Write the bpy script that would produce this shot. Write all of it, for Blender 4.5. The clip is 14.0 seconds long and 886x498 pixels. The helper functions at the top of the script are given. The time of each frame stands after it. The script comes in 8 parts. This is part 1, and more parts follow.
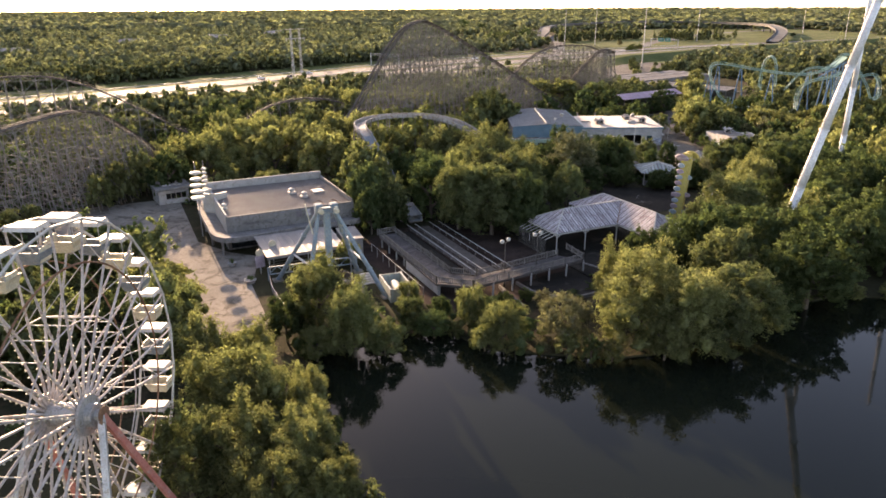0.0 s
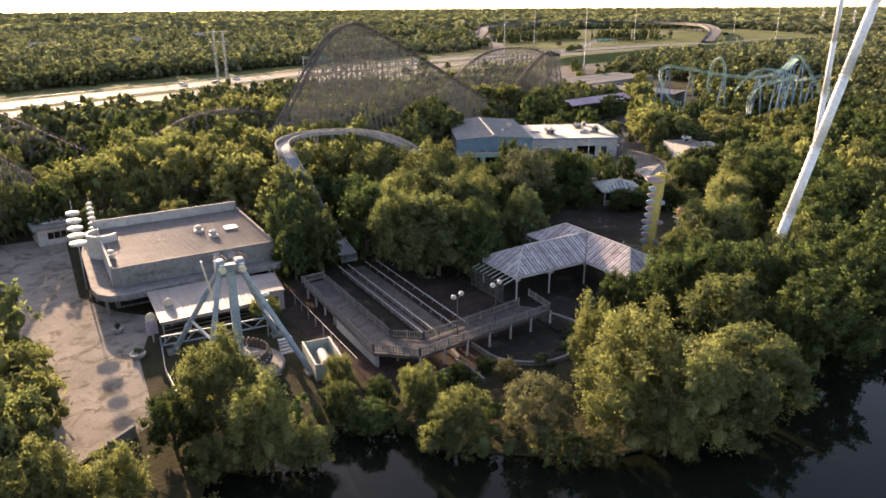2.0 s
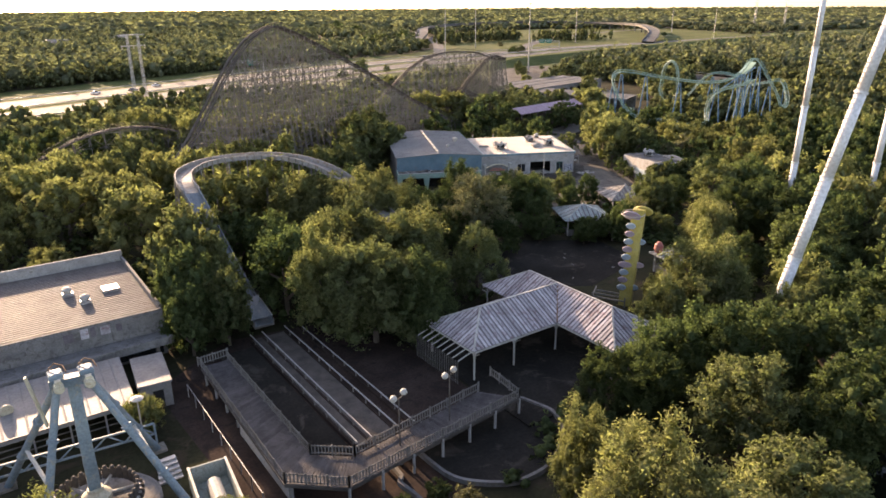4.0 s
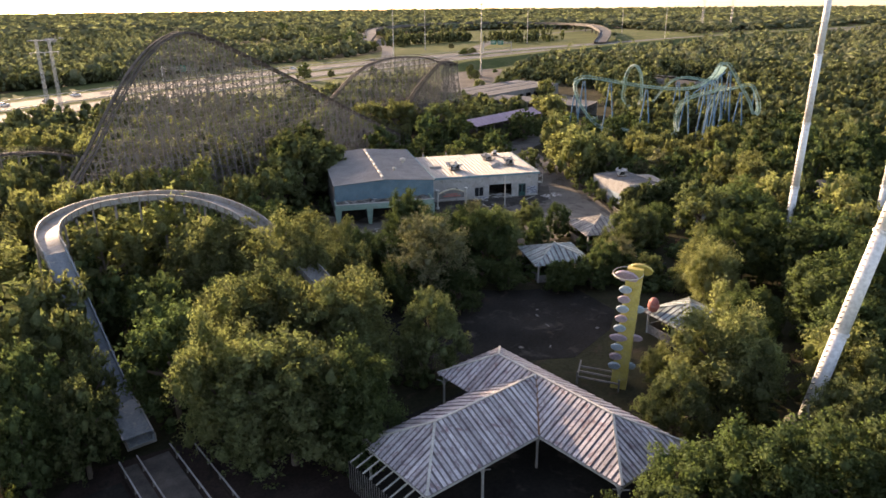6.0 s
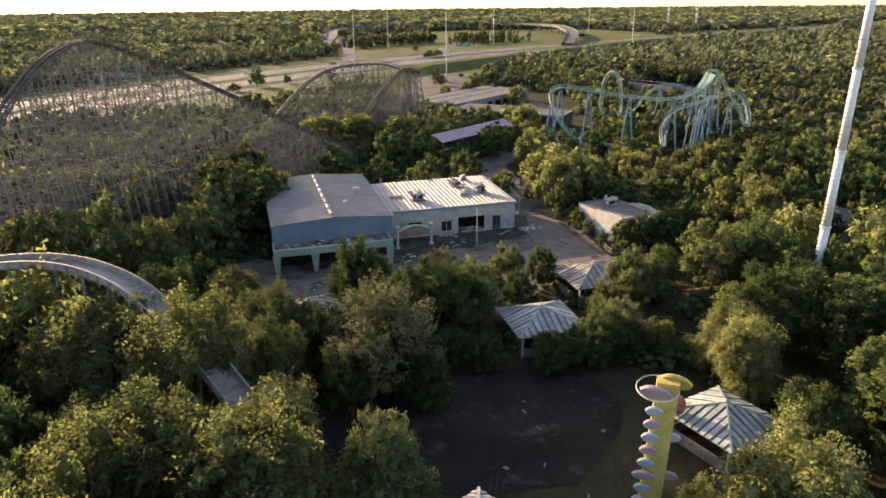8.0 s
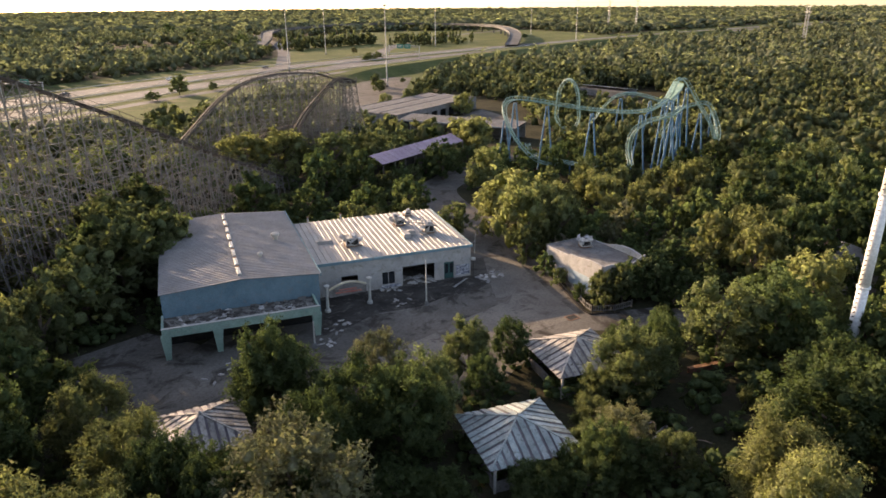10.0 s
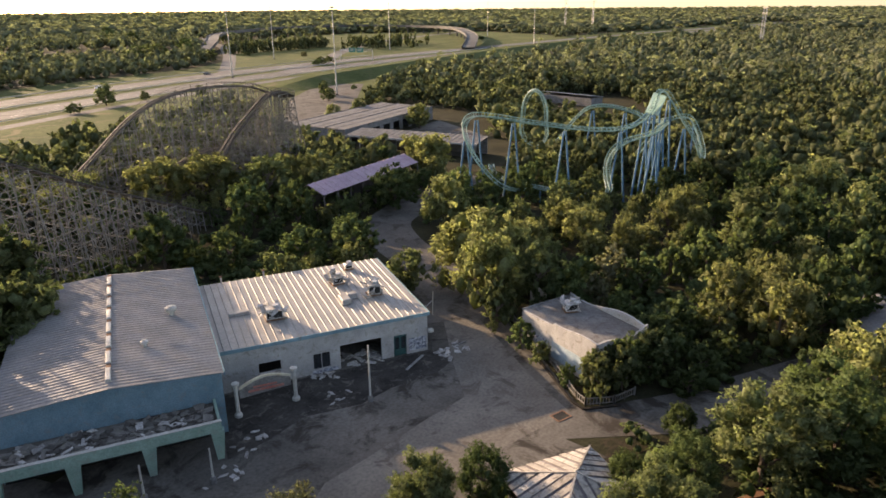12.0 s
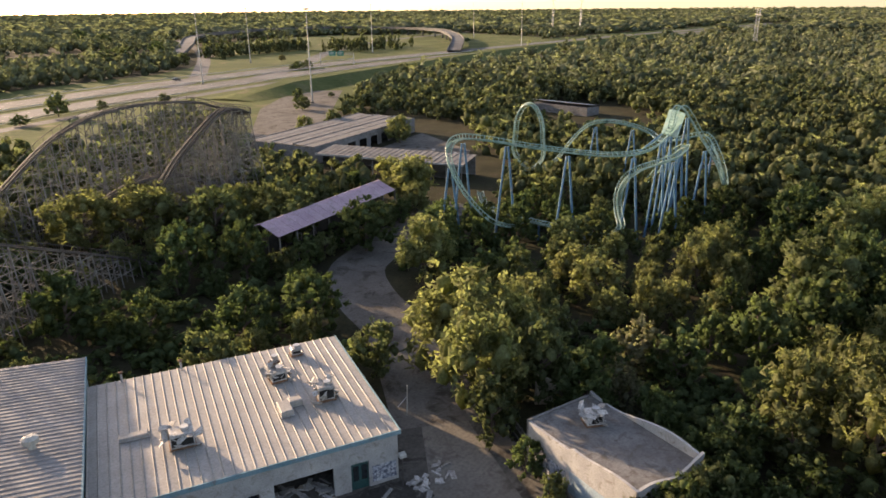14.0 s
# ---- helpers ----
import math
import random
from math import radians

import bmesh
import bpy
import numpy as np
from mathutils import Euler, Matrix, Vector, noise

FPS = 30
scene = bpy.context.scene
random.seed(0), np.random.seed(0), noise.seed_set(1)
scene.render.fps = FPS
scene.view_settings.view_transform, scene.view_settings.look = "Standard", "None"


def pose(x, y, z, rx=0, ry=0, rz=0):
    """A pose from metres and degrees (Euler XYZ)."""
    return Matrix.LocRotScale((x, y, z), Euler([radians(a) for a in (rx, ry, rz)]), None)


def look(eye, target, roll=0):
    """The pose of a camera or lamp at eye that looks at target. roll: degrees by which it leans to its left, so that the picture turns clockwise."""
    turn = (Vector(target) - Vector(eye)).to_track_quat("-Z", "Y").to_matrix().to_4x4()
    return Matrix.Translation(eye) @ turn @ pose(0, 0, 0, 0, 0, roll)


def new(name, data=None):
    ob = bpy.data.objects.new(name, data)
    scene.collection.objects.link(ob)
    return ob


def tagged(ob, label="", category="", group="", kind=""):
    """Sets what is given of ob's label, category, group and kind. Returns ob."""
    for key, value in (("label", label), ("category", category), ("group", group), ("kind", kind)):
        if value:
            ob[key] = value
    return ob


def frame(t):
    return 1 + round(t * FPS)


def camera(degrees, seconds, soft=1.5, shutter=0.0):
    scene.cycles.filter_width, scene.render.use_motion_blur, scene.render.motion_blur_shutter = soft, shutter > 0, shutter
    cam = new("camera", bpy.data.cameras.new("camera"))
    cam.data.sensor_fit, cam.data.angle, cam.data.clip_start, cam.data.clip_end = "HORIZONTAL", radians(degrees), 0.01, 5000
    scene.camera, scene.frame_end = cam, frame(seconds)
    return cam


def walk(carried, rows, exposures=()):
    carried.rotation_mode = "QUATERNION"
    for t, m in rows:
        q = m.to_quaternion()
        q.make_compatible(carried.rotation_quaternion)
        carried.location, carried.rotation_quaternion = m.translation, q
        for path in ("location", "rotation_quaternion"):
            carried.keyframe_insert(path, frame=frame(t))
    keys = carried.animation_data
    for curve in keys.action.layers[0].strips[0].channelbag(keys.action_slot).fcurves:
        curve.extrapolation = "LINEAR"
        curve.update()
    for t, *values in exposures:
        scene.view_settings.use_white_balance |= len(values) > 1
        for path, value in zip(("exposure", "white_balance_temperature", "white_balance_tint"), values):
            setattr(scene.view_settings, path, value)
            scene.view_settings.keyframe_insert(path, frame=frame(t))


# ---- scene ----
cam = camera(65.33, 14.0, 1.65)
PATH = [
    (0, pose(0.00, -0.00, 38.45, 70.483, 0.293, -25.622)),
    (0.5, pose(2.14, 4.29, 38.44, 70.478, 0.251, -26.575)),
    (1, pose(4.37, 8.61, 38.45, 70.476, 0.297, -27.380)),
    (1.5, pose(6.75, 12.97, 38.46, 70.483, 0.320, -28.684)),
    (2, pose(9.28, 17.35, 38.48, 70.480, 0.360, -30.595)),
    (2.5, pose(11.96, 21.72, 38.50, 70.461, 0.351, -31.549)),
    (3, pose(14.82, 26.10, 38.53, 70.470, 0.351, -32.630)),
    (3.5, pose(17.88, 30.52, 38.55, 70.466, 0.356, -34.062)),
    (4, pose(21.06, 34.98, 38.58, 70.455, 0.361, -35.358)),
    (6.5, pose(39.21, 56.65, 38.68, 70.464, 0.521, -39.910)),
    (7, pose(43.00, 60.79, 38.79, 70.445, 0.505, -40.410)),
    (7.5, pose(46.81, 64.93, 38.90, 70.435, 0.533, -41.157)),
    (8, pose(50.65, 69.09, 39.02, 70.438, 0.544, -42.081)),
    (10.5, pose(71.76, 90.22, 39.29, 70.391, 0.466, -47.844)),
    (11, pose(76.27, 93.93, 39.33, 70.403, 0.523, -48.786)),
    (11.5, pose(80.85, 97.59, 39.37, 70.420, 0.510, -49.568)),
    (12, pose(85.48, 101.22, 39.38, 70.465, 0.491, -50.231)),
    (12.5, pose(90.19, 104.82, 39.40, 70.492, 0.516, -50.814)),
    (13, pose(94.96, 108.38, 39.42, 70.483, 0.515, -51.157)),
    (13.5, pose(99.68, 111.95, 39.43, 70.503, 0.482, -51.275)),
    (14, pose(104.35, 115.51, 39.44, 70.538, 0.516, -51.355)),
]
walk(cam, PATH, [(0, 2.32, 8050, 27), (14, 1.88, 7850, 22)])

# ---- light ----
SUN_AZ, SUN_EL = 0.0, 14.5          # degrees: clockwise from +y, above the horizon
world = bpy.data.worlds.new("evening_sky")
scene.world = world
world.use_nodes = True
wt = world.node_tree
wt.nodes.clear()
sky = wt.nodes.new("ShaderNodeTexSky")
sky.sky_type, sky.sun_disc = "NISHITA", False
sky.sun_elevation, sky.sun_rotation = radians(SUN_EL), radians(SUN_AZ)
sky.air_density, sky.dust_density, sky.ozone_density = 0.8, 1.0, 1.0
wbg = wt.nodes.new("ShaderNodeBackground")
wbg.inputs["Strength"].default_value = 0.125
wout = wt.nodes.new("ShaderNodeOutputWorld")
wt.links.new(sky.outputs[0], wbg.inputs[0])
wt.links.new(wbg.outputs[0], wout.inputs[0])
sun_data = bpy.data.lights.new("sun", "SUN")
sun_data.energy, sun_data.angle, sun_data.color = 3.6, radians(0.7), (1.0, 0.83, 0.61)
sun = new("sun", sun_data)
sd = Vector((math.sin(radians(SUN_AZ)) * math.cos(radians(SUN_EL)), math.cos(radians(SUN_AZ)) * math.cos(radians(SUN_EL)), math.sin(radians(SUN_EL))))
sun.matrix_world = look(sd * 300, (0, 0, 0))

# ---- materials ----
def mat(name, a, b, rough=0.8, metal=0.0, scale=1.0, fine=12.0, bump=0.15, dist=0.02, stain=None, amount=0.5, vary=0.0, world_space=False, spec=0.3, stretch=None):
    """Two-scale procedural surface: colours a and b mixed by a coarse noise, broken by a fine one, with stains and relief."""
    m = bpy.data.materials.new(name)
    m.use_nodes = True
    nt = m.node_tree
    n, l = nt.nodes, nt.links
    bs = n["Principled BSDF"]
    if world_space:
        vec = n.new("ShaderNodeNewGeometry").outputs["Position"]
    else:
        vec = n.new("ShaderNodeTexCoord").outputs["Object"]
    if stretch:
        mp = n.new("ShaderNodeMapping")
        mp.inputs["Scale"].default_value = stretch
        l.new(vec, mp.inputs[0])
        vec = mp.outputs[0]
    n1 = n.new("ShaderNodeTexNoise")
    n1.inputs["Scale"].default_value, n1.inputs["Detail"].default_value, n1.inputs["Roughness"].default_value = scale, 5, 0.62
    n2 = n.new("ShaderNodeTexNoise")
    n2.inputs["Scale"].default_value, n2.inputs["Detail"].default_value = fine, 4
    l.new(vec, n1.inputs["Vector"])
    l.new(vec, n2.inputs["Vector"])
    r1 = n.new("ShaderNodeValToRGB")
    r1.color_ramp.elements[0].position, r1.color_ramp.elements[1].position = 0.34, 0.66
    r1.color_ramp.elements[0].color, r1.color_ramp.elements[1].color = (*a, 1), (*b, 1)
    l.new(n1.outputs["Fac"], r1.inputs[0])
    col = r1.outputs[0]
    m2 = n.new("ShaderNodeMix")
    m2.data_type, m2.blend_type = "RGBA", "MULTIPLY"
    m2.inputs["Factor"].default_value = 0.55
    r2 = n.new("ShaderNodeValToRGB")
    r2.color_ramp.elements[0].position, r2.color_ramp.elements[1].position = 0.3, 0.62
    r2.color_ramp.elements[0].color = (0.5, 0.5, 0.5, 1)
    l.new(n2.outputs["Fac"], r2.inputs[0])
    l.new(col, m2.inputs["A"])
    l.new(r2.outputs[0], m2.inputs["B"])
    col = m2.outputs["Result"]
    if stain:
        n3 = n.new("ShaderNodeTexNoise")
        n3.inputs["Scale"].default_value, n3.inputs["Detail"].default_value, n3.inputs["Roughness"].default_value = scale * 2.7, 7, 0.7
        n3.inputs["Distortion"].default_value = 0.7
        l.new(vec, n3.inputs["Vector"])
        r3 = n.new("ShaderNodeValToRGB")
        r3.color_ramp.elements[0].position, r3.color_ramp.elements[1].position = 0.62 - 0.22 * amount, 0.70 - 0.16 * amount
        r3.color_ramp.elements[0].color, r3.color_ramp.elements[1].color = (0, 0, 0, 1), (1, 1, 1, 1)
        l.new(n3.outputs["Fac"], r3.inputs[0])
        m3 = n.new("ShaderNodeMix")
        m3.data_type = "RGBA"
        l.new(r3.outputs[0], m3.inputs["Factor"])
        l.new(col, m3.inputs["A"])
        m3.inputs["B"].default_value = (*stain, 1)
        col = m3.outputs["Result"]
    if vary:
        oi = n.new("ShaderNodeObjectInfo")
        hs = n.new("ShaderNodeHueSaturation")
        ma = n.new("ShaderNodeMapRange")
        ma.inputs["To Min"].default_value, ma.inputs["To Max"].default_value = 1 - vary, 1 + vary
        l.new(oi.outputs["Random"], ma.inputs["Value"])
        l.new(ma.outputs[0], hs.inputs["Value"])
        l.new(col, hs.inputs["Color"])
        col = hs.outputs[0]
    l.new(col, bs.inputs["Base Color"])
    bs.inputs["Roughness"].default_value, bs.inputs["Metallic"].default_value = rough, metal
    bs.inputs["Specular IOR Level"].default_value = spec
    if bump:
        bp = n.new("ShaderNodeBump")
        bp.inputs["Strength"].default_value, bp.inputs["Distance"].default_value = bump, dist
        l.new(n2.outputs["Fac"], bp.inputs["Height"])
        l.new(bp.outputs[0], bs.inputs["Normal"])
    return m


def leaf_mat(name, dark, light, back, trans=0.35, per="object"):
    """Foliage: diffuse and translucent, varied by tree, clump and leaf."""
    m = bpy.data.materials.new(name)
    m.use_nodes = True
    n, l = m.node_tree.nodes, m.node_tree.links
    n.clear()
    out = n.new("ShaderNodeOutputMaterial")
    geo = n.new("ShaderNodeNewGeometry")
    n1 = n.new("ShaderNodeTexNoise")
    n1.inputs["Scale"].default_value, n1.inputs["Detail"].default_value = 0.8, 3
    l.new(geo.outputs["Position"], n1.inputs["Vector"])
    add = n.new("ShaderNodeMath")
    add.operation = "MULTIPLY_ADD"
    l.new(geo.outputs["Random Per Island"], add.inputs[0])
    add.inputs[1].default_value = 0.4
    sub = n.new("ShaderNodeMath")
    sub.operation = "SUBTRACT"
    l.new(n1.outputs["Fac"], sub.inputs[0])
    sub.inputs[1].default_value = 0.2
    l.new(sub.outputs[0], add.inputs[2])
    ramp = n.new("ShaderNodeValToRGB")
    ramp.color_ramp.elements[0].position, ramp.color_ramp.elements[1].position = 0.1, 0.9
    ramp.color_ramp.elements[0].color, ramp.color_ramp.elements[1].color = (*dark, 1), (*light, 1)
    l.new(add.outputs[0], ramp.inputs[0])
    hs = n.new("ShaderNodeHueSaturation")
    big = n.new("ShaderNodeTexNoise")
    big.inputs["Scale"].default_value, big.inputs["Detail"].default_value = 0.045, 2
    l.new(geo.outputs["Position"], big.inputs["Vector"])
    oi = n.new("ShaderNodeObjectInfo")
    ma = n.new("ShaderNodeMapRange")
    ma.inputs["From Min"].default_value, ma.inputs["From Max"].default_value = 0.0, 1.0
    ma.inputs["To Min"].default_value, ma.inputs["To Max"].default_value = 0.78, 1.22
    mb = n.new("ShaderNodeMapRange")
    mb.inputs["From Min"].default_value, mb.inputs["From Max"].default_value = 0.25, 0.75
    mb.inputs["To Min"].default_value, mb.inputs["To Max"].default_value = 0.487, 0.513
    l.new((oi.outputs["Random"] if per == "object" else geo.outputs["Random Per Island"]), ma.inputs["Value"])
    l.new(big.outputs["Fac"], mb.inputs["Value"])
    l.new(ma.outputs[0], hs.inputs["Value"])
    l.new(mb.outputs[0], hs.inputs["Hue"])
    l.new(ramp.outputs[0], hs.inputs["Color"])
    grain = n.new("ShaderNodeTexNoise")
    grain.inputs["Scale"].default_value, grain.inputs["Detail"].default_value, grain.inputs["Roughness"].default_value = 3.2, 4, 0.7
    l.new(geo.outputs["Position"], grain.inputs["Vector"])
    speck = n.new("ShaderNodeMapRange")
    speck.inputs["From Min"].default_value, speck.inputs["From Max"].default_value = 0.3, 0.7
    speck.inputs["To Min"].default_value, speck.inputs["To Max"].default_value = 0.62, 1.25
    l.new(grain.outputs["Fac"], speck.inputs["Value"])
    hs2 = n.new("ShaderNodeHueSaturation")
    l.new(hs.outputs[0], hs2.inputs["Color"])
    l.new(speck.outputs[0], hs2.inputs["Value"])
    hs = hs2
    relief = n.new("ShaderNodeBump")
    relief.inputs["Strength"].default_value, relief.inputs["Distance"].default_value = 0.7, 0.3
    l.new(grain.outputs["Fac"], relief.inputs["Height"])
    df = n.new("ShaderNodeBsdfDiffuse")
    l.new(relief.outputs[0], df.inputs["Normal"])
    l.new(hs.outputs[0], df.inputs["Color"])
    tr = n.new("ShaderNodeBsdfTranslucent")
    mul = n.new("ShaderNodeMix")
    mul.data_type, mul.blend_type = "RGBA", "MULTIPLY"
    mul.inputs["Factor"].default_value = 1.0
    l.new(hs.outputs[0], mul.inputs["A"])
    mul.inputs["B"].default_value = (*back, 1)
    l.new(mul.outputs["Result"], tr.inputs["Color"])
    ms = n.new("ShaderNodeMixShader")
    ms.inputs[0].default_value = trans
    l.new(df.outputs[0], ms.inputs[1])
    l.new(tr.outputs[0], ms.inputs[2])
    l.new(ms.outputs[0], out.inputs["Surface"])
    return m


M = dict(
    ground=mat("undergrowth_soil", (0.028, 0.027, 0.016), (0.048, 0.046, 0.025), 1.0, scale=0.12, fine=2.5, bump=0.6, dist=0.15, world_space=True, stain=(0.052, 0.04, 0.027), amount=0.35, spec=0.04),
    mud=mat("dark_silt_asphalt", (0.018, 0.0165, 0.014), (0.036, 0.032, 0.027), 0.95, scale=0.10, fine=3.0, bump=0.3, dist=0.05, world_space=True, stain=(0.06, 0.053, 0.043), amount=0.25, spec=0.04),
    concrete=mat("weathered_concrete", (0.175, 0.157, 0.132), (0.275, 0.247, 0.207), 0.92, scale=0.13, fine=4.0, bump=0.2, dist=0.02, world_space=True, stain=(0.1, 0.088, 0.07), amount=0.55, spec=0.04),
    court=mat("silted_court_paving", (0.09, 0.083, 0.071), (0.165, 0.151, 0.128), 0.95, scale=0.09, fine=3.0, bump=0.2, dist=0.03, world_space=True, stain=(0.045, 0.039, 0.032), amount=0.55, spec=0.04),
    path=mat("park_path_asphalt", (0.1, 0.092, 0.08), (0.165, 0.15, 0.13), 0.95, scale=0.12, fine=3.0, bump=0.2, dist=0.03, world_space=True, stain=(0.06, 0.052, 0.042), amount=0.45, spec=0.04),
    highway=mat("worn_grey_highway_concrete", (0.085, 0.082, 0.077), (0.14, 0.135, 0.126), 0.85, scale=0.03, fine=0.6, bump=0.0, world_space=True, stain=(0.065, 0.062, 0.057), amount=0.4, spec=0.1),
    grass=mat("dry_verge_grass", (0.055, 0.072, 0.024), (0.105, 0.118, 0.042), 1.0, scale=0.025, fine=0.6, bump=0.5, dist=0.2, world_space=True, stain=(0.13, 0.115, 0.06), amount=0.35, spec=0.04),
    field=mat("far_marsh_ground", (0.045, 0.06, 0.024), (0.085, 0.1, 0.042), 1.0, scale=0.006, fine=0.05, bump=0.0, world_space=True, spec=0.04),
    ridge_white=mat("white_metal_roofing", (0.267, 0.247, 0.219), (0.336, 0.311, 0.276), 0.55, scale=0.4, fine=5.0, bump=0.05, stain=(0.26, 0.238, 0.205), amount=0.25, spec=0.2),
    ridge_grey=mat("grey_metal_roofing", (0.165, 0.157, 0.147), (0.232, 0.22, 0.206), 0.55, scale=0.3, fine=4.0, bump=0.05, stain=(0.165, 0.152, 0.135), amount=0.3, spec=0.2),
    roof_rust=mat("faded_ribbed_roofing", (0.11, 0.095, 0.085), (0.16, 0.14, 0.126), 0.6, scale=0.25, fine=4.0, bump=0.05, stain=(0.1, 0.083, 0.073), amount=0.45, spec=0.2),
    shingle_panel=mat("streaked_pale_metal_roof_panel", (0.34, 0.31, 0.31), (0.48, 0.45, 0.45), 0.6, scale=0.5, fine=6.0, bump=0.05, stain=(0.22, 0.15, 0.15), amount=0.45, vary=0.22, stretch=(1, 1, 1)),
    shingle_dark=mat("dark_stained_roof_batten", (0.10, 0.085, 0.09), (0.17, 0.15, 0.155), 0.7, scale=0.5, fine=6.0, bump=0.05),
    roof_felt=mat("dirty_grey_roof_felt", (0.11, 0.105, 0.099), (0.175, 0.168, 0.158), 0.95, scale=0.4, fine=5.0, bump=0.15, stain=(0.085, 0.077, 0.067), amount=0.5),
    apron=mat("sooty_dirt_apron", (0.035, 0.032, 0.028), (0.075, 0.068, 0.058), 1.0, scale=0.3, fine=3.0, bump=0.3, dist=0.05, world_space=True, spec=0.04, stain=(0.12, 0.105, 0.088), amount=0.35),
    sandy=mat("pale_sandy_paving", (0.125, 0.113, 0.095), (0.2, 0.182, 0.154), 0.95, scale=0.12, fine=3.0, bump=0.2, dist=0.03, world_space=True, spec=0.04, stain=(0.09, 0.08, 0.067), amount=0.4),
    door_teal=mat("dark_teal_door_paint", (0.012, 0.055, 0.05), (0.025, 0.09, 0.08), 0.6, scale=0.8, fine=7.0, bump=0.03),
    silt=mat("red_brown_silt", (0.034, 0.024, 0.02), (0.06, 0.043, 0.035), 1.0, scale=0.25, fine=4.0, bump=0.3, dist=0.05, world_space=True, spec=0.04, stain=(0.028, 0.022, 0.019), amount=0.4),
    container=mat("chalky_pale_green_paint", (0.3, 0.33, 0.28), (0.4, 0.42, 0.36), 0.8, scale=0.7, fine=7.0, bump=0.05, stain=(0.24, 0.22, 0.17), amount=0.4),
    wire=mat("rusty_wire", (0.09, 0.075, 0.06), (0.17, 0.145, 0.12), 0.7, 0.5, scale=2.0, fine=9.0, bump=0.0),
    brick=mat("red_brown_low_wall", (0.13, 0.06, 0.042), (0.2, 0.1, 0.07), 0.9, scale=0.8, fine=7.0, bump=0.1),
    green_panel=mat("weathered_green_white_roof_panel", (0.22, 0.27, 0.255), (0.38, 0.41, 0.38), 0.6, scale=0.6, fine=6.0, bump=0.05, stain=(0.15, 0.17, 0.15), amount=0.4, vary=0.2),
    tan_panel=mat("weathered_tan_roof_panel", (0.25, 0.228, 0.193), (0.42, 0.388, 0.335), 0.6, scale=0.6, fine=6.0, bump=0.05, stain=(0.13, 0.115, 0.095), amount=0.5, vary=0.28),
    pink=mat("faded_pink_metal_roof", (0.34, 0.22, 0.26), (0.44, 0.31, 0.34), 0.6, scale=0.3, fine=4.0, bump=0.05, stain=(0.26, 0.19, 0.2), amount=0.4),
    stucco=mat("grimy_white_stucco", (0.3, 0.29, 0.27), (0.42, 0.405, 0.375), 0.9, scale=0.5, fine=9.0, bump=0.15, stain=(0.22, 0.20, 0.17), amount=0.35),
    stucco_grey=mat("grey_stained_stucco", (0.14, 0.134, 0.124), (0.22, 0.21, 0.197), 0.9, scale=0.5, fine=8.0, bump=0.15, stain=(0.1, 0.092, 0.08), amount=0.5),
    blue_wall=mat("faded_blue_painted_wall", (0.085, 0.155, 0.185), (0.13, 0.21, 0.245), 0.85, scale=0.5, fine=8.0, bump=0.1, stain=(0.12, 0.15, 0.16), amount=0.35),
    mint=mat("faded_mint_painted_concrete", (0.17, 0.27, 0.215), (0.25, 0.36, 0.295), 0.85, scale=0.5, fine=8.0, bump=0.1, stain=(0.2, 0.24, 0.2), amount=0.35),
    teal_trim=mat("teal_painted_trim", (0.10, 0.20, 0.23), (0.17, 0.28, 0.31), 0.8, scale=0.7, fine=8.0, bump=0.05, stain=(0.14, 0.15, 0.14), amount=0.3),
    # near-black base colour: paints the shade inside openings, slots and recesses
    dark=mat("painted_opening_shade", (0.012, 0.012, 0.012), (0.03, 0.028, 0.025), 1.0, scale=0.8, fine=6.0, bump=0.0),
    debris=mat("bleached_debris", (0.30, 0.28, 0.25), (0.52, 0.50, 0.46), 0.9, scale=2.0, fine=14.0, bump=0.2, stain=(0.16, 0.13, 0.1), amount=0.4, vary=0.35),
    metal_grey=mat("galvanised_metal", (0.34, 0.34, 0.33), (0.48, 0.47, 0.45), 0.5, 0.6, scale=1.0, fine=10.0, bump=0.05, stain=(0.22, 0.17, 0.12), amount=0.3),
    rusty=mat("rusted_steel", (0.16, 0.08, 0.045), (0.26, 0.15, 0.09), 0.85, 0.2, scale=1.2, fine=9.0, bump=0.1, stain=(0.09, 0.06, 0.045), amount=0.4),
    wood_grey=mat("silvered_treated_timber", (0.135, 0.124, 0.107), (0.225, 0.208, 0.182), 0.9, scale=0.6, fine=7.0, bump=0.1, stain=(0.11, 0.096, 0.078), amount=0.35),
    wood_track=mat("dark_creosoted_track_timber", (0.055, 0.048, 0.042), (0.11, 0.095, 0.08), 0.85, scale=0.6, fine=7.0, bump=0.1),
    deck=mat("weathered_deck_planks", (0.05, 0.046, 0.045), (0.095, 0.088, 0.086), 0.9, scale=0.8, fine=9.0, bump=0.15, stain=(0.042, 0.037, 0.034), amount=0.4, vary=0.18),
    fence_wood=mat("pale_weathered_pickets", (0.12, 0.112, 0.1), (0.2, 0.187, 0.168), 0.9, scale=0.9, fine=9.0, bump=0.1, stain=(0.1, 0.088, 0.074), amount=0.35, vary=0.2),
    white_paint=mat("aged_white_paint", (0.35, 0.337, 0.292), (0.475, 0.46, 0.408), 0.6, scale=0.5, fine=6.0, bump=0.05, stain=(0.3, 0.27, 0.22), amount=0.2),
    mast_white=mat("white_mast_paint", (0.62, 0.62, 0.60), (0.76, 0.76, 0.73), 0.5, scale=0.25, fine=3.0, bump=0.03, stain=(0.5, 0.49, 0.46), amount=0.2),
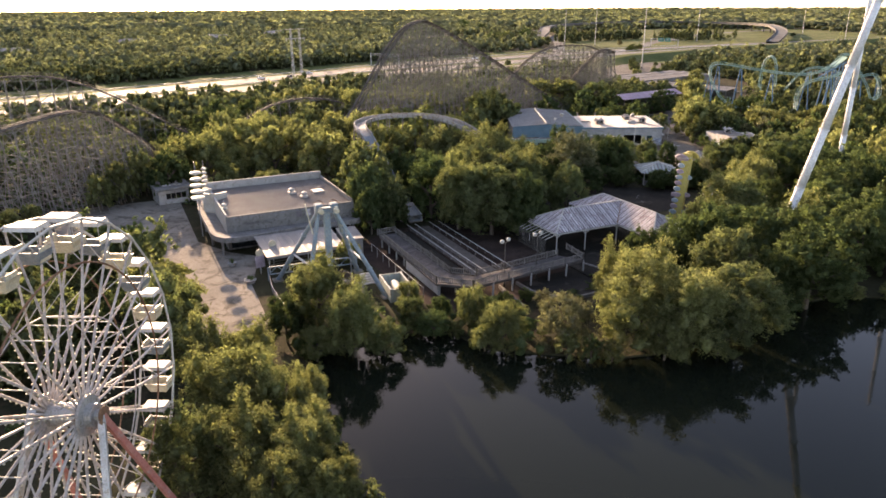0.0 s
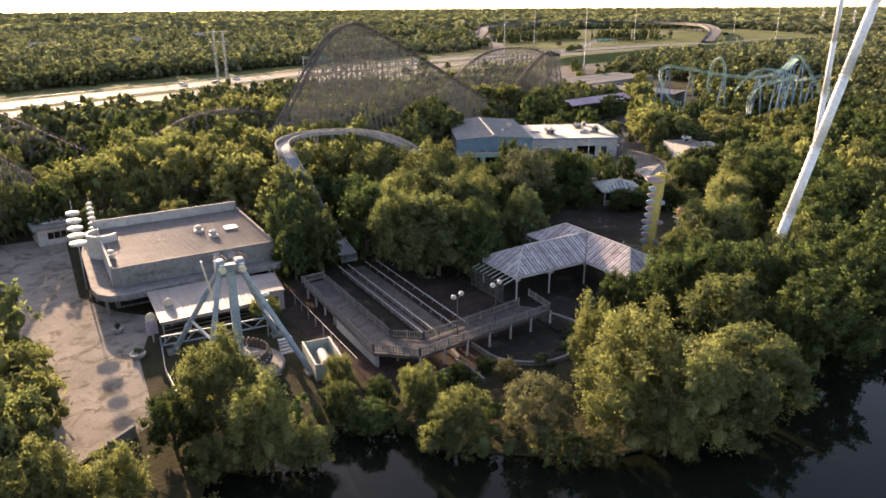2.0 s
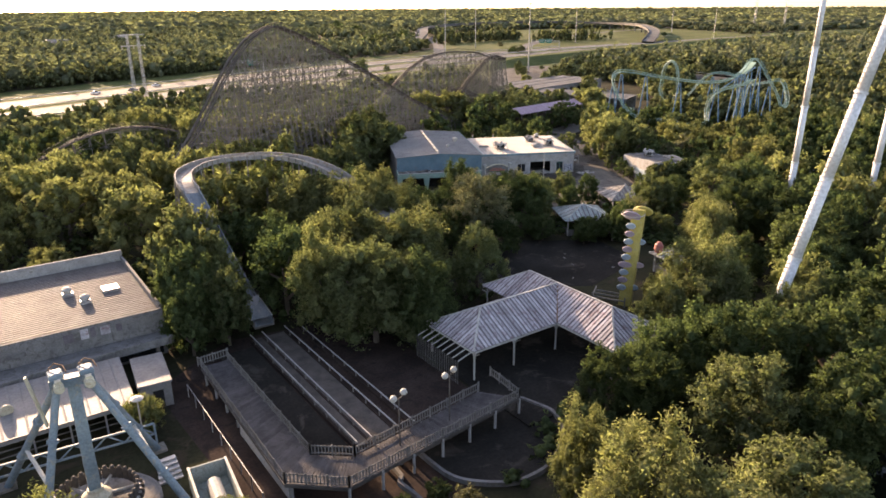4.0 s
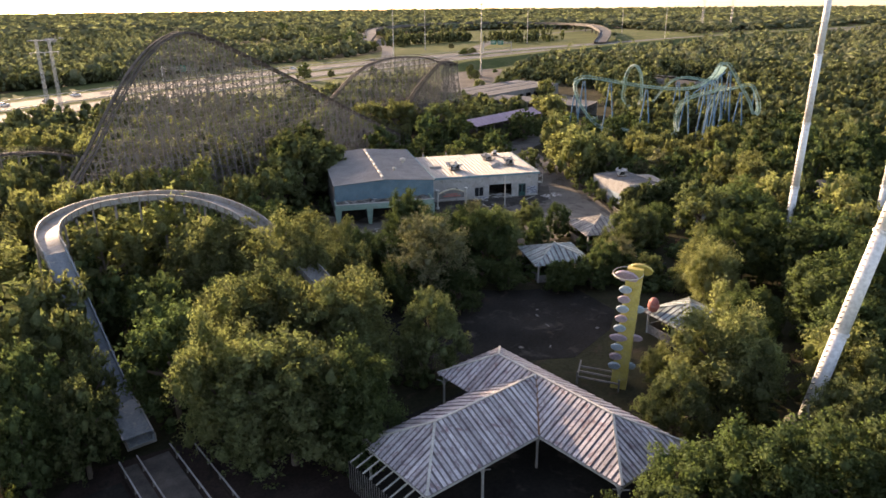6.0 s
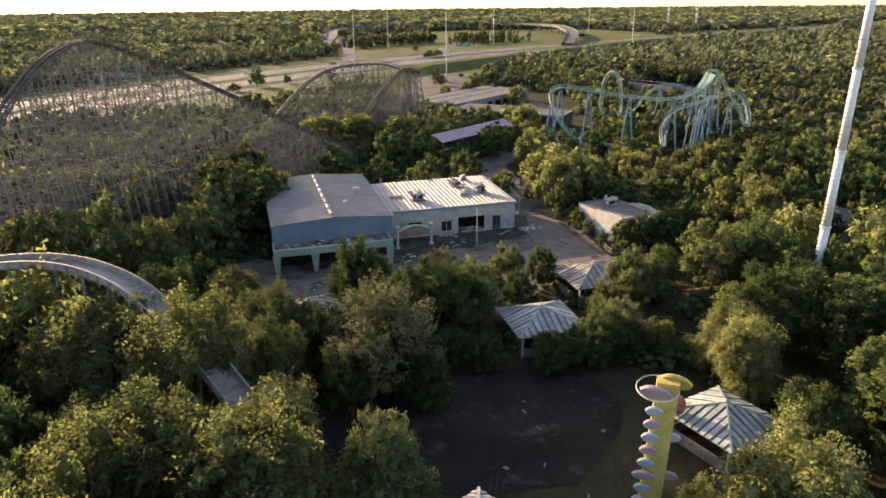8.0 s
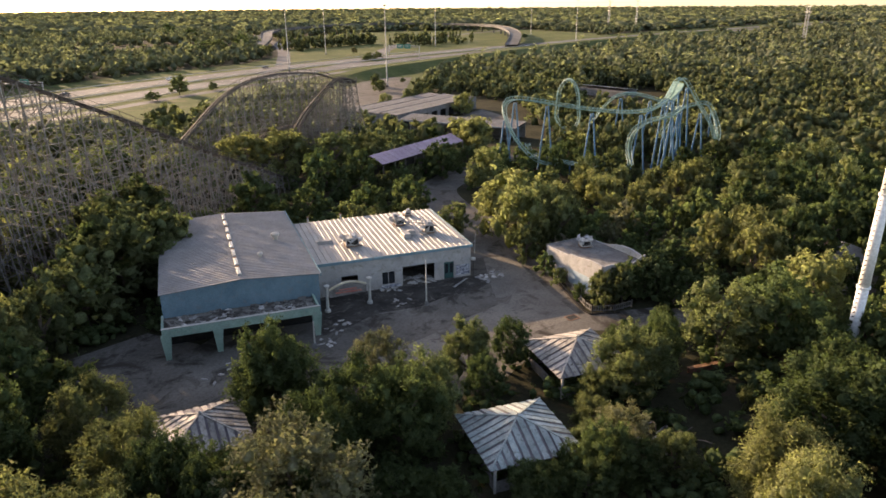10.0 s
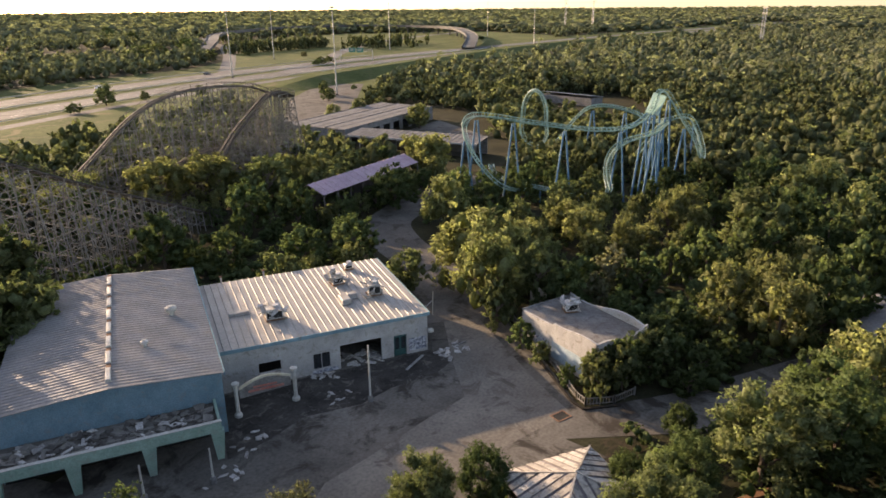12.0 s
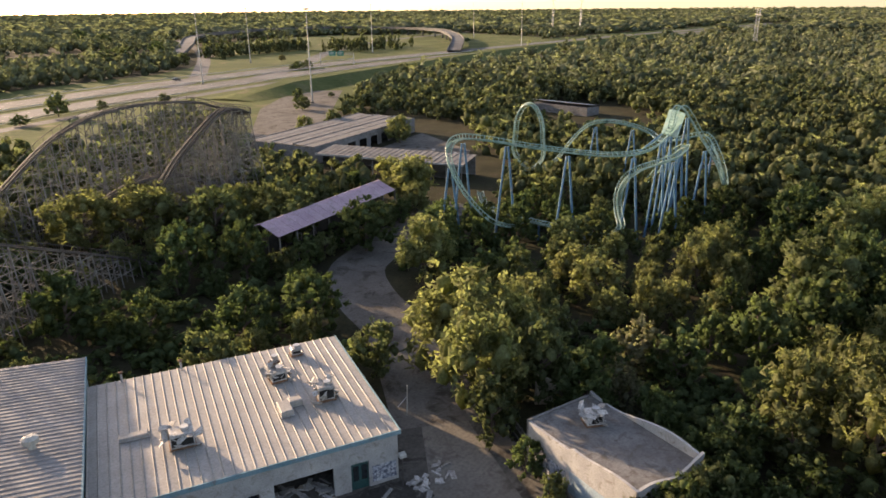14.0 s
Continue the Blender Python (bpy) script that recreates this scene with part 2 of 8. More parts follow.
    cream=mat("stained_cream_fibreglass", (0.416, 0.368, 0.256), (0.544, 0.496, 0.368), 0.55, scale=0.8, fine=7.0, bump=0.03, stain=(0.38, 0.31, 0.2), amount=0.3),
    pale_blue=mat("faded_pale_blue_steel", (0.145, 0.195, 0.22), (0.23, 0.29, 0.31), 0.55, scale=0.6, fine=6.0, bump=0.05, stain=(0.30, 0.27, 0.22), amount=0.3),
    support_blue=mat("steel_blue_support_paint", (0.045, 0.125, 0.2), (0.075, 0.18, 0.27), 0.5, scale=0.4, fine=4.0, bump=0.03, stain=(0.2, 0.2, 0.19), amount=0.2),
    track_green=mat("seafoam_track_paint", (0.15, 0.26, 0.215), (0.23, 0.35, 0.295), 0.5, scale=0.4, fine=4.0, bump=0.03, stain=(0.3, 0.3, 0.24), amount=0.2),
    pink_spoke=mat("faded_pink_white_spoke_paint", (0.335, 0.3, 0.272), (0.455, 0.415, 0.382), 0.6, scale=0.5, fine=6.0, bump=0.03, stain=(0.24, 0.18, 0.145), amount=0.35),
    coral=mat("faded_red_steel", (0.34, 0.10, 0.08), (0.44, 0.18, 0.14), 0.6, scale=0.8, fine=6.0, bump=0.03, stain=(0.3, 0.2, 0.16), amount=0.3),
    yellow=mat("faded_yellow_paint", (0.36, 0.28, 0.06), (0.47, 0.385, 0.11), 0.6, scale=0.6, fine=6.0, bump=0.03, stain=(0.3, 0.25, 0.13), amount=0.3),
    purple=mat("faded_mauve_paint", (0.3, 0.225, 0.26), (0.4, 0.32, 0.35), 0.6, scale=0.9, fine=6.0, bump=0.03, stain=(0.3, 0.26, 0.24), amount=0.3),
    sky_blue=mat("faded_sky_blue_paint", (0.26, 0.34, 0.38), (0.36, 0.44, 0.475), 0.6, scale=0.9, fine=6.0, bump=0.03, stain=(0.3, 0.31, 0.3), amount=0.3),
    flume=mat("stained_pale_flume_fibreglass", (0.187, 0.183, 0.168), (0.281, 0.273, 0.254), 0.6, scale=0.4, fine=4.0, bump=0.05, stain=(0.17, 0.13, 0.10), amount=0.45),
    chute_blue=mat("pale_blue_chute_panel", (0.125, 0.152, 0.168), (0.185, 0.215, 0.228), 0.55, scale=0.5, fine=5.0, bump=0.03, stain=(0.25, 0.24, 0.22), amount=0.3),
    bark=mat("grey_brown_bark", (0.09, 0.07, 0.05), (0.16, 0.13, 0.10), 0.95, scale=1.5, fine=9.0, bump=0.4, dist=0.03),
    sign_green=mat("highway_sign_green", (0.02, 0.16, 0.12), (0.03, 0.20, 0.15), 0.5, scale=0.3, fine=3.0, bump=0.0),
    car_white=mat("white_car_paint", (0.62, 0.62, 0.62), (0.70, 0.70, 0.70), 0.3, scale=1.0, fine=8.0, bump=0.0, spec=0.6),
    car_dark=mat("dark_car_paint", (0.03, 0.03, 0.035), (0.05, 0.05, 0.055), 0.3, scale=1.0, fine=8.0, bump=0.0, spec=0.6),
    glass_dark=mat("dark_window_glass", (0.015, 0.018, 0.02), (0.03, 0.033, 0.036), 0.08, scale=1.0, fine=4.0, bump=0.0, spec=0.6),
    graffiti=mat("spray_painted_marks", (0.30, 0.33, 0.38), (0.62, 0.60, 0.58), 0.8, scale=1.2, fine=5.0, bump=0.0, stain=(0.08, 0.09, 0.12), amount=0.8),
    rubber=mat("black_rubber", (0.02, 0.02, 0.02), (0.035, 0.035, 0.035), 0.9, scale=2.0, fine=9.0, bump=0.0),
    leaf_willow=leaf_mat("willow_leaves", (0.118, 0.135, 0.0592), (0.218, 0.232, 0.116), (1.36, 1.43, 0.97), 0.53),
    leaf_olive=leaf_mat("olive_green_leaves", (0.084, 0.105, 0.0499), (0.165, 0.186, 0.094), (1.3, 1.4, 0.95), 0.48),
    leaf_deep=leaf_mat("deep_green_leaves", (0.051, 0.0757, 0.0336), (0.11, 0.143, 0.065), (1.3, 1.4, 0.95), 0.45),
    leaf_dry=leaf_mat("sparse_olive_brown_leaves", (0.106, 0.107, 0.065), (0.19, 0.189, 0.121), (1.3, 1.4, 0.95), 0.45),
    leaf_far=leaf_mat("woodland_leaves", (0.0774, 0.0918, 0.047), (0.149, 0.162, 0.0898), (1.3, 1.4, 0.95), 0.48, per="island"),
    # woodland leaf made paler and greyer: distance haze mixed into the base colour
    leaf_hazed=leaf_mat("far_leaves_with_haze_tint", (0.0902, 0.104, 0.064), (0.167, 0.18, 0.118), (1.3, 1.4, 0.95), 0.48, per="island"),
)


def water_mat():
    m = bpy.data.materials.new("still_dark_pond_water")
    m.use_nodes = True
    n, l = m.node_tree.nodes, m.node_tree.links
    bs = n["Principled BSDF"]
    bs.inputs["Base Color"].default_value = (0.006, 0.008, 0.005, 1)
    bs.inputs["Roughness"].default_value, bs.inputs["IOR"].default_value = 0.03, 1.2
    g = n.new("ShaderNodeNewGeometry")
    t = n.new("ShaderNodeTexNoise")
    t.inputs["Scale"].default_value, t.inputs["Detail"].default_value = 1.6, 3
    l.new(g.outputs["Position"], t.inputs["Vector"])
    b = n.new("ShaderNodeBump")
    b.inputs["Strength"].default_value, b.inputs["Distance"].default_value = 0.12, 0.02
    l.new(t.outputs["Fac"], b.inputs["Height"])
    l.new(b.outputs[0], bs.inputs["Normal"])
    return m


M["water"] = water_mat()

# ---- mesh tools ----
class MB:
    """Collects faces of one mesh."""

    def __init__(self):
        self.v, self.f = [], []

    def add(self, verts, faces):
        o = len(self.v)
        self.v += [tuple(p) for p in verts]
        self.f += [tuple(o + i for i in f) for f in faces]
        return self

    def box(self, x0, x1, y0, y1, z0, z1):
        return self.add([(x, y, z) for z in (z0, z1) for x, y in ((x0, y0), (x1, y0), (x1, y1), (x0, y1))],
                        [(3, 2, 1, 0), (4, 5, 6, 7), (0, 1, 5, 4), (1, 2, 6, 5), (2, 3, 7, 6), (3, 0, 4, 7)])

    def bevel_box(self, x0, x1, y0, y1, z0, z1, b=0.05):
        """A box whose upper edges are bevelled."""
        v = [(x, y, z0) for x, y in ((x0, y0), (x1, y0), (x1, y1), (x0, y1))]
        v += [(x, y, z1 - b) for x, y in ((x0, y0), (x1, y0), (x1, y1), (x0, y1))]
        v += [(x, y, z1) for x, y in ((x0 + b, y0 + b), (x1 - b, y0 + b), (x1 - b, y1 - b), (x0 + b, y1 - b))]
        f = [(3, 2, 1, 0), (8, 9, 10, 11)]
        for i in range(4):
            j = (i + 1) % 4
            f += [(i, j, 4 + j, 4 + i), (4 + i, 4 + j, 8 + j, 8 + i)]
        return self.add(v, f)

    def beam(self, p, q, w, h=None, up=(0, 0, 1)):
        """A square bar from p to q."""
        p, q = Vector(p), Vector(q)
        h = w if h is None else h
        d = (q - p).normalized()
        s = d.cross(Vector(up))
        s = s.normalized() if s.length > 1e-4 else Vector((1, 0, 0))
        u = s.cross(d).normalized()
        v = [c + s * a * w / 2 + u * b * h / 2 for c in (p, q) for a, b in ((-1, -1), (1, -1), (1, 1), (-1, 1))]
        return self.add(v, [(0, 1, 2, 3), (7, 6, 5, 4), (0, 4, 5, 1), (1, 5, 6, 2), (2, 6, 7, 3), (3, 7, 4, 0)])

    def tube(self, p, q, r0, r1=None, n=8):
        p, q = Vector(p), Vector(q)
        r1 = r0 if r1 is None else r1
        d = (q - p).normalized()
        s = d.orthogonal().normalized()
        u = d.cross(s)
        v = []
        for c, r in ((p, r0), (q, r1)):
            for i in range(n):
                a = 2 * math.pi * i / n
                v.append(c + (s * math.cos(a) + u * math.sin(a)) * r)
        f = [(i, (i + 1) % n, n + (i + 1) % n, n + i) for i in range(n)]
        return self.add(v, f + [tuple(reversed(range(n))), tuple(range(n, 2 * n))])

    def pipe(self, pts, r, n=6, closed=False):
        pts = [Vector(p) for p in pts]
        k = len(pts)
        v, f = [], []
        for i, p in enumerate(pts):
            a = pts[(i - 1) % k] if closed or i else p
            b = pts[(i + 1) % k] if closed or i < k - 1 else p
            d = (b - a).normalized()
            s = d.cross(Vector((0, 0, 1)))
            s = s.normalized() if s.length > 1e-3 else d.orthogonal().normalized()
            u = s.cross(d)
            for j in range(n):
                t = 2 * math.pi * j / n
                v.append(p + (s * math.cos(t) + u * math.sin(t)) * r)
        for i in range(k if closed else k - 1):
            i2 = (i + 1) % k
            f += [(i * n + j, i * n + (j + 1) % n, i2 * n + (j + 1) % n, i2 * n + j) for j in range(n)]
        return self.add(v, f)

    def lathe(self, prof, n=16, at=(0, 0, 0)):
        """Profile (r, z) turned round the z axis."""
        v, f = [], []
        for r, z in prof:
            for j in range(n):
                a = 2 * math.pi * j / n
                v.append((at[0] + r * math.cos(a), at[1] + r * math.sin(a), at[2] + z))
        for i in range(len(prof) - 1):
            f += [(i * n + j, i * n + (j + 1) % n, (i + 1) * n + (j + 1) % n, (i + 1) * n + j) for j in range(n)]
        f += [tuple(reversed(range(n))), tuple((len(prof) - 1) * n + j for j in range(n))]
        return self.add(v, f)

    def prism(self, pts, z0, z1):
        k = len(pts)
        v = [(x, y, z0) for x, y in pts] + [(x, y, z1) for x, y in pts]
        return self.add(v, [tuple(reversed(range(k))), tuple(range(k, 2 * k))] + [(i, (i + 1) % k, k + (i + 1) % k, k + i) for i in range(k)])

    def slab(self, a, b, c, d, t):
        """A four-cornered sheet of thickness t, its upper face through a b c d."""
        a, b, c, d = (Vector(p) for p in (a, b, c, d))
        n = (b - a).cross(c - a).normalized() * t
        return self.add([a - n, b - n, c - n, d - n, a, b, c, d], [(3, 2, 1, 0), (4, 5, 6, 7), (0, 1, 5, 4), (1, 2, 6, 5), (2, 3, 7, 6), (3, 0, 4, 7)])

    def mesh(self, name, material):
        me = bpy.data.meshes.new(name)
        me.from_pydata(self.v, [], self.f)
        me.materials.append(material)
        me.update()
        return me


def thing(name, label, category, at=(0, 0, 0), rz=0.0, group="", kind=""):
    ob = new(name)
    ob.empty_display_size = 0.2
    ob.matrix_world = pose(*at, 0, 0, rz)
    return tagged(ob, label, category, group, kind)


def part(name, mb, material, parent, label="", smooth=False):
    ob = new(name, mb.mesh(name, material))
    if smooth:
        for p in ob.data.polygons:
            p.use_smooth = True
    ob.parent = parent
    if label:
        ob["label"] = label
    return ob


def piece(name, me, parent, m=None):
    ob = new(name, me)
    ob.parent = parent
    if m is not None:
        ob.matrix_basis = m
    return ob


def solo(name, mb, material, label, category, kind="", group="", smooth=False):
    ob = new(name, mb.mesh(name, material))
    if smooth:
        for p in ob.data.polygons:
            p.use_smooth = True
    return tagged(ob, label, category, group, kind)


def catmull(pts, per=6, closed=False):
    """A smooth line through the points."""
    P = [Vector(p) for p in pts]
    k, out = len(P), []
    for i in range(k if closed else k - 1):
        if closed:
            a, b, c, d = P[(i - 1) % k], P[i], P[(i + 1) % k], P[(i + 2) % k]
        else:
            a, b, c, d = P[max(i - 1, 0)], P[i], P[i + 1], P[min(i + 2, k - 1)]
        for j in range(per):
            t = j / per
            out.append(0.5 * ((2 * b) + (c - a) * t + (2 * a - 5 * b + 4 * c - d) * t * t + (3 * b - a - 3 * c + d) * t ** 3))
    if not closed:
        out.append(P[-1])
    return out


def ribbon(line, w0, w1, z):
    """A flat strip along a plan line, w0 to its left and w1 to its right."""
    mb = MB()
    v = []
    L = [Vector((p[0], p[1])) for p in line]
    for i, p in enumerate(L):
        d = (L[min(i + 1, len(L) - 1)] - L[max(i - 1, 0)]).normalized()
        s = Vector((-d.y, d.x))
        zz = line[i][2] if len(line[i]) > 2 else z
        a, b = p + s * w0, p - s * w1
        v += [(a.x, a.y, zz), (b.x, b.y, zz)]
    mb.add(v, [(2 * i, 2 * i + 1, 2 * i + 3, 2 * i + 2) for i in range(len(L) - 1)])
    return mb

# ---- ground, water, roads ----
POND = [(13, -60), (13.5, 20), (14, 47), (14.3, 56), (14.8, 66), (17, 71.5), (23, 71.2), (29, 72), (34.5, 69), (35.4, 64.6), (41, 60.2), (47.5, 55.6), (55, 53.6), (65, 53.2), (72, 54.6), (79.5, 57), (88, 56), (97, 50), (108, 40), (118, 20), (125, -60)]


def ground_sheet():
    bm = bmesh.new()
    rings = []
    for pts in ([(60 + 4800 * math.cos(a * math.pi / 24), 60 + 4800 * math.sin(a * math.pi / 24)) for a in range(48)], POND):
        vs = [bm.verts.new((x, y, 0)) for x, y in pts]
        rings.append(vs)
        for i in range(len(vs)):
            bm.edges.new((vs[i], vs[(i + 1) % len(vs)]))
    bmesh.ops.triangle_fill(bm, use_beauty=True, use_dissolve=False, edges=bm.edges[:])
    # the bank, down to the bed
    low = [bm.verts.new((x + 0.9 * (60 - x) / 60, y + (-0.9 if y > 20 else 0), -1.6)) for x, y in POND]
    for i in range(len(low)):
        j = (i + 1) % len(low)
        bm.faces.new((rings[1][i], rings[1][j], low[j], low[i]))
    bmesh.ops.recalc_face_normals(bm, faces=bm.faces[:])
    me = bpy.data.meshes.new("ground")
    bm.to_mesh(me)
    bm.free()
    me.materials.append(M["ground"])
    ob = new("ground", me)
    return tagged(ob, "flat overgrown ground with dark soil and undergrowth", "ground", kind="structure")


ground_sheet()
solo("water", MB().add([(x, y, -0.18) for x, y in ((-20, -80), (150, -80), (150, 85), (-20, 85))], [(0, 1, 2, 3)]), M["water"], "still dark pond water reflecting the trees", "water", "structure")


def sheet(name, pts, z, material, label, category):
    mb = MB()
    k = len(pts)
    mb.add([(x, y, z) for x, y in pts] + [(x, y, z - 0.3) for x, y in pts], [tuple(range(k))] + [(i, k + i, k + (i + 1) % k, (i + 1) % k) for i in range(k)])
    return solo(name, mb, material, label, category, "structure")


PLAZA = [(-16, 152), (-14, 128), (-3, 114), (2, 100), (4.5, 82), (8, 77.5), (14.5, 82), (15, 96), (18.5, 108), (14.5, 112), (10.5, 120), (10.5, 152)]
COURT = [(83, 150), (88, 168), (99, 168), (102, 160), (118, 165), (142, 152), (150, 160), (160, 157), (151.5, 143), (141.5, 129.8), (150, 124), (182, 108), (176, 103), (146, 118), (136, 128.5), (136, 124), (127, 128.5), (117, 127), (108, 136), (96, 136), (88, 140)]
PATCH = [(77, 111), (84, 103), (92, 98), (101, 100), (106, 103), (108, 112), (100, 117), (95, 122), (85, 125), (70, 118)]
sheet("plaza", PLAZA, 0.02, M["concrete"], "cracked pale concrete plaza with silt stains", "pavement")
sheet("court", COURT, 0.02, M["court"], "silt-stained paved court in front of the shops", "pavement")
sheet("basin_bed", [(33, 105), (34.5, 79), (38, 75.5), (47, 73.5), (58, 71.5), (66, 74), (67, 82), (60.5, 85), (60, 102), (54, 110), (43, 112)], 0.01, M["silt"], "red-brown silted ground of the drained flume basin", "ground")
sheet("pale_path", [(154.7, 160.2), (141.3, 146.7), (135.9, 140.6), (130.0, 141.0), (121.7, 141.1), (117.1, 141.4), (112, 139), (108, 140.5), (116.4, 135.7), (126.6, 133.2), (133.0, 131.9), (140.3, 130.4), (143.4, 136.5), (149.2, 146.0), (155.2, 155.8)], 0.026, M["sandy"], "pale worn sandy path across the court", "pavement")
sheet("dirt_apron", [(119.8 + 0.899 * u + 0.438 * v, 161.2 - 0.438 * u + 0.899 * v) for u, v in ((0.2, -0.4), (24.2, -0.4), (26, -3.5), (23, -5.5), (17, -6.5), (13, -8.2), (7, -8.0), (3, -10.5), (-1, -12), (-0.8, -7))], 0.03, M["apron"], "sooty dirt and rubble apron before the shopfront", "ground")
sheet("yard", PATCH, 0.02, M["mud"], "dark muddy asphalt yard beside the pavilion", "pavement")
road_line = [(150, 153), (158, 163), (163.5, 170.5), (168, 180.5), (175, 190), (184, 194), (193, 197), (203, 199), (216, 200)]
solo("park_road", ribbon(catmull(road_line, 5), 4.5, 4.5, 0.03), M["path"], "winding silted park road between the trees", "road", "structure")

HWY = catmull([(-900, -110), (-400, 150), (-100, 300), (0, 343), (80, 377), (200, 428), (300, 459), (400, 479), (520, 491), (650, 495), (900, 500), (1600, 480)], 6)
solo("highway_verge", ribbon(HWY, 62, 66, 0.02), M["grass"], "mown dry grass verge along the highway", "verge", "structure")
for nm, a, b in (("carriageway_north", 25, -7), ("carriageway_south", -7, 25), ("frontage_road", -37, 44)):
    solo(nm, ribbon(HWY, a, b, 0.05), M["highway"], "pale concrete highway carriageway", "road", "structure")
FIELD = [(255, 300), (330, 340), (420, 400), (640, 440), (760, 470), (900, 600), (960, 760), (800, 880), (640, 860), (560, 800), (470, 660), (380, 560), (250, 470), (190, 400)]
sheet("interchange_grass", FIELD, 0.012, M["grass"], "yellowing grass fields of the highway interchange", "field")
RAMP = catmull([(300, 455), (330, 478), (375, 540), (433, 625), (500, 735), (549, 836), (600, 930)], 6)
solo("slip_road", ribbon(RAMP, 5, 5, 0.06), M["highway"], "pale curving slip road", "road", "structure")
solo("slip_road", ribbon(catmull([(330, 440), (430, 505), (520, 580), (640, 660), (760, 714), (930, 765), (1200, 850)], 6), 6, 6, 0.06), M["highway"], "pale slip road crossing the grass", "road", "structure")
sheet("parking_lot", [(262, 296), (300, 330), (345, 372), (330, 390), (280, 352), (236, 300)], 0.035, M["path"], "empty weathered asphalt parking lot", "pavement")


def flyover():
    t = thing("flyover", "tall curved concrete flyover ramp on piers", "bridge", (700, 700, 0))
    L = catmull([(430, 660, 3), (476, 717, 7), (554, 825, 9), (657, 900, 9.5), (760, 940, 9.5), (840, 910, 9.5), (868, 820, 9.5), (833, 712, 9.5), (760, 630, 9), (685, 561, 7), (600, 500, 2)], 6)
    off = Vector((700, 700, 0))
    deck, rail = MB(), MB()
    v = []
    for i, p in enumerate(L):
        d = (L[min(i + 1, len(L) - 1)] - L[max(i - 1, 0)])
        s = Vector((-d.y, d.x, 0)).normalized()
        p = p - off
        for w, z in ((6, 0), (6, -1.6), (-6, -1.6), (-6, 0)):
            v.append(p + s * w + Vector((0, 0, z)))
    f = []
    for i in range(len(L) - 1):
        for j in range(4):
            f.append((4 * i + j, 4 * i + (j + 1) % 4, 4 * i + 4 + (j + 1) % 4, 4 * i + 4 + j))
    deck.add(v, f)
    part("bridge_deck", deck, M["highway"], t)
    for side in (6, -6):
        rail = MB()
        for i in range(len(L) - 1):
            d = (L[i + 1] - L[i])
            s = Vector((-d.y, d.x, 0)).normalized() * side
            rail.beam(L[i] - off + s + Vector((0, 0, 0.5)), L[i + 1] - off + s + Vector((0, 0, 0.5)), 0.4, 1.0)
        part("parapet", rail, M["highway"], t)
    for i in range(4, len(L) - 4, 2):
        p = L[i] - off
        pr = MB().tube((p.x, p.y, 0), (p.x, p.y, p.z - 1.6), 1.0, 1.0, 8)
        pr.box(p.x - 3.5, p.x + 3.5, p.y - 1, p.y + 1, p.z - 2.6, p.z - 1.6)
        part("pier", pr, M["highway"], t)


flyover()
sheet("meadow", [(112, 318), (150, 296), (205, 286), (236, 296), (285, 345), (330, 385), (330, 410), (200, 372), (120, 345)], 0.016, M["grass"], "rough green meadow before the highway", "verge")
lv, lf = [], []
LEVEE = catmull([(288, 386), (346, 401), (452, 424), (640, 456), (800, 462), (1000, 462)], 6)
for i, p in enumerate(LEVEE):
    d = LEVEE[min(i + 1, len(LEVEE) - 1)] - LEVEE[max(i - 1, 0)]
    w = Vector((-d.y, d.x, 0)).normalized()
    k = min(1.0, 0.15 + i / 6)
    for a, z in ((-17, 0.0), (-5, 4.2 * k), (3, 4.4 * k), (15, 0.0)):
        lv.append(Vector((p.x, p.y, z)) + w * a)
for i in range(len(LEVEE) - 1):
    lf += [(4 * i + j, 4 * i + 4 + j, 4 * i + 5 + j, 4 * i + 1 + j) for j in range(3)]
solo("levee", MB().add([tuple(v) for v in lv], lf), M["grass"], "long grassy levee bank beside the interchange", "bank", "structure")

# ---- buildings ----
def ribbed_roof(name, parent, material, corners, step, rib=0.09, half=0.12, thick=0.06):
    """A metal roof over four corners (u along a-b, v along a-d): one panel per step with a standing rib at its edge."""
    a, b, c, d = (Vector(p) for p in corners)
    n = max(1, round((b - a).length / step))
    for i in range(n):
        s, e = i / n, (i + 1) / n
        p, q = a.lerp(b, s), a.lerp(b, e)
        r, t = d.lerp(c, e), d.lerp(c, s)
        mb = MB().slab(p, q, r, t, thick)
        nz = (q - p).cross(t - p).normalized()
        w = (q - p).normalized() * half
        mb.add([p - w + nz * 0.004, p + w + nz * 0.004, t + w + nz * 0.004, t - w + nz * 0.004, p + nz * rib, t + nz * rib],
               [(0, 4, 5, 3), (4, 1, 2, 5), (0, 1, 4), (2, 3, 5)])
        part(name, mb, material, parent)


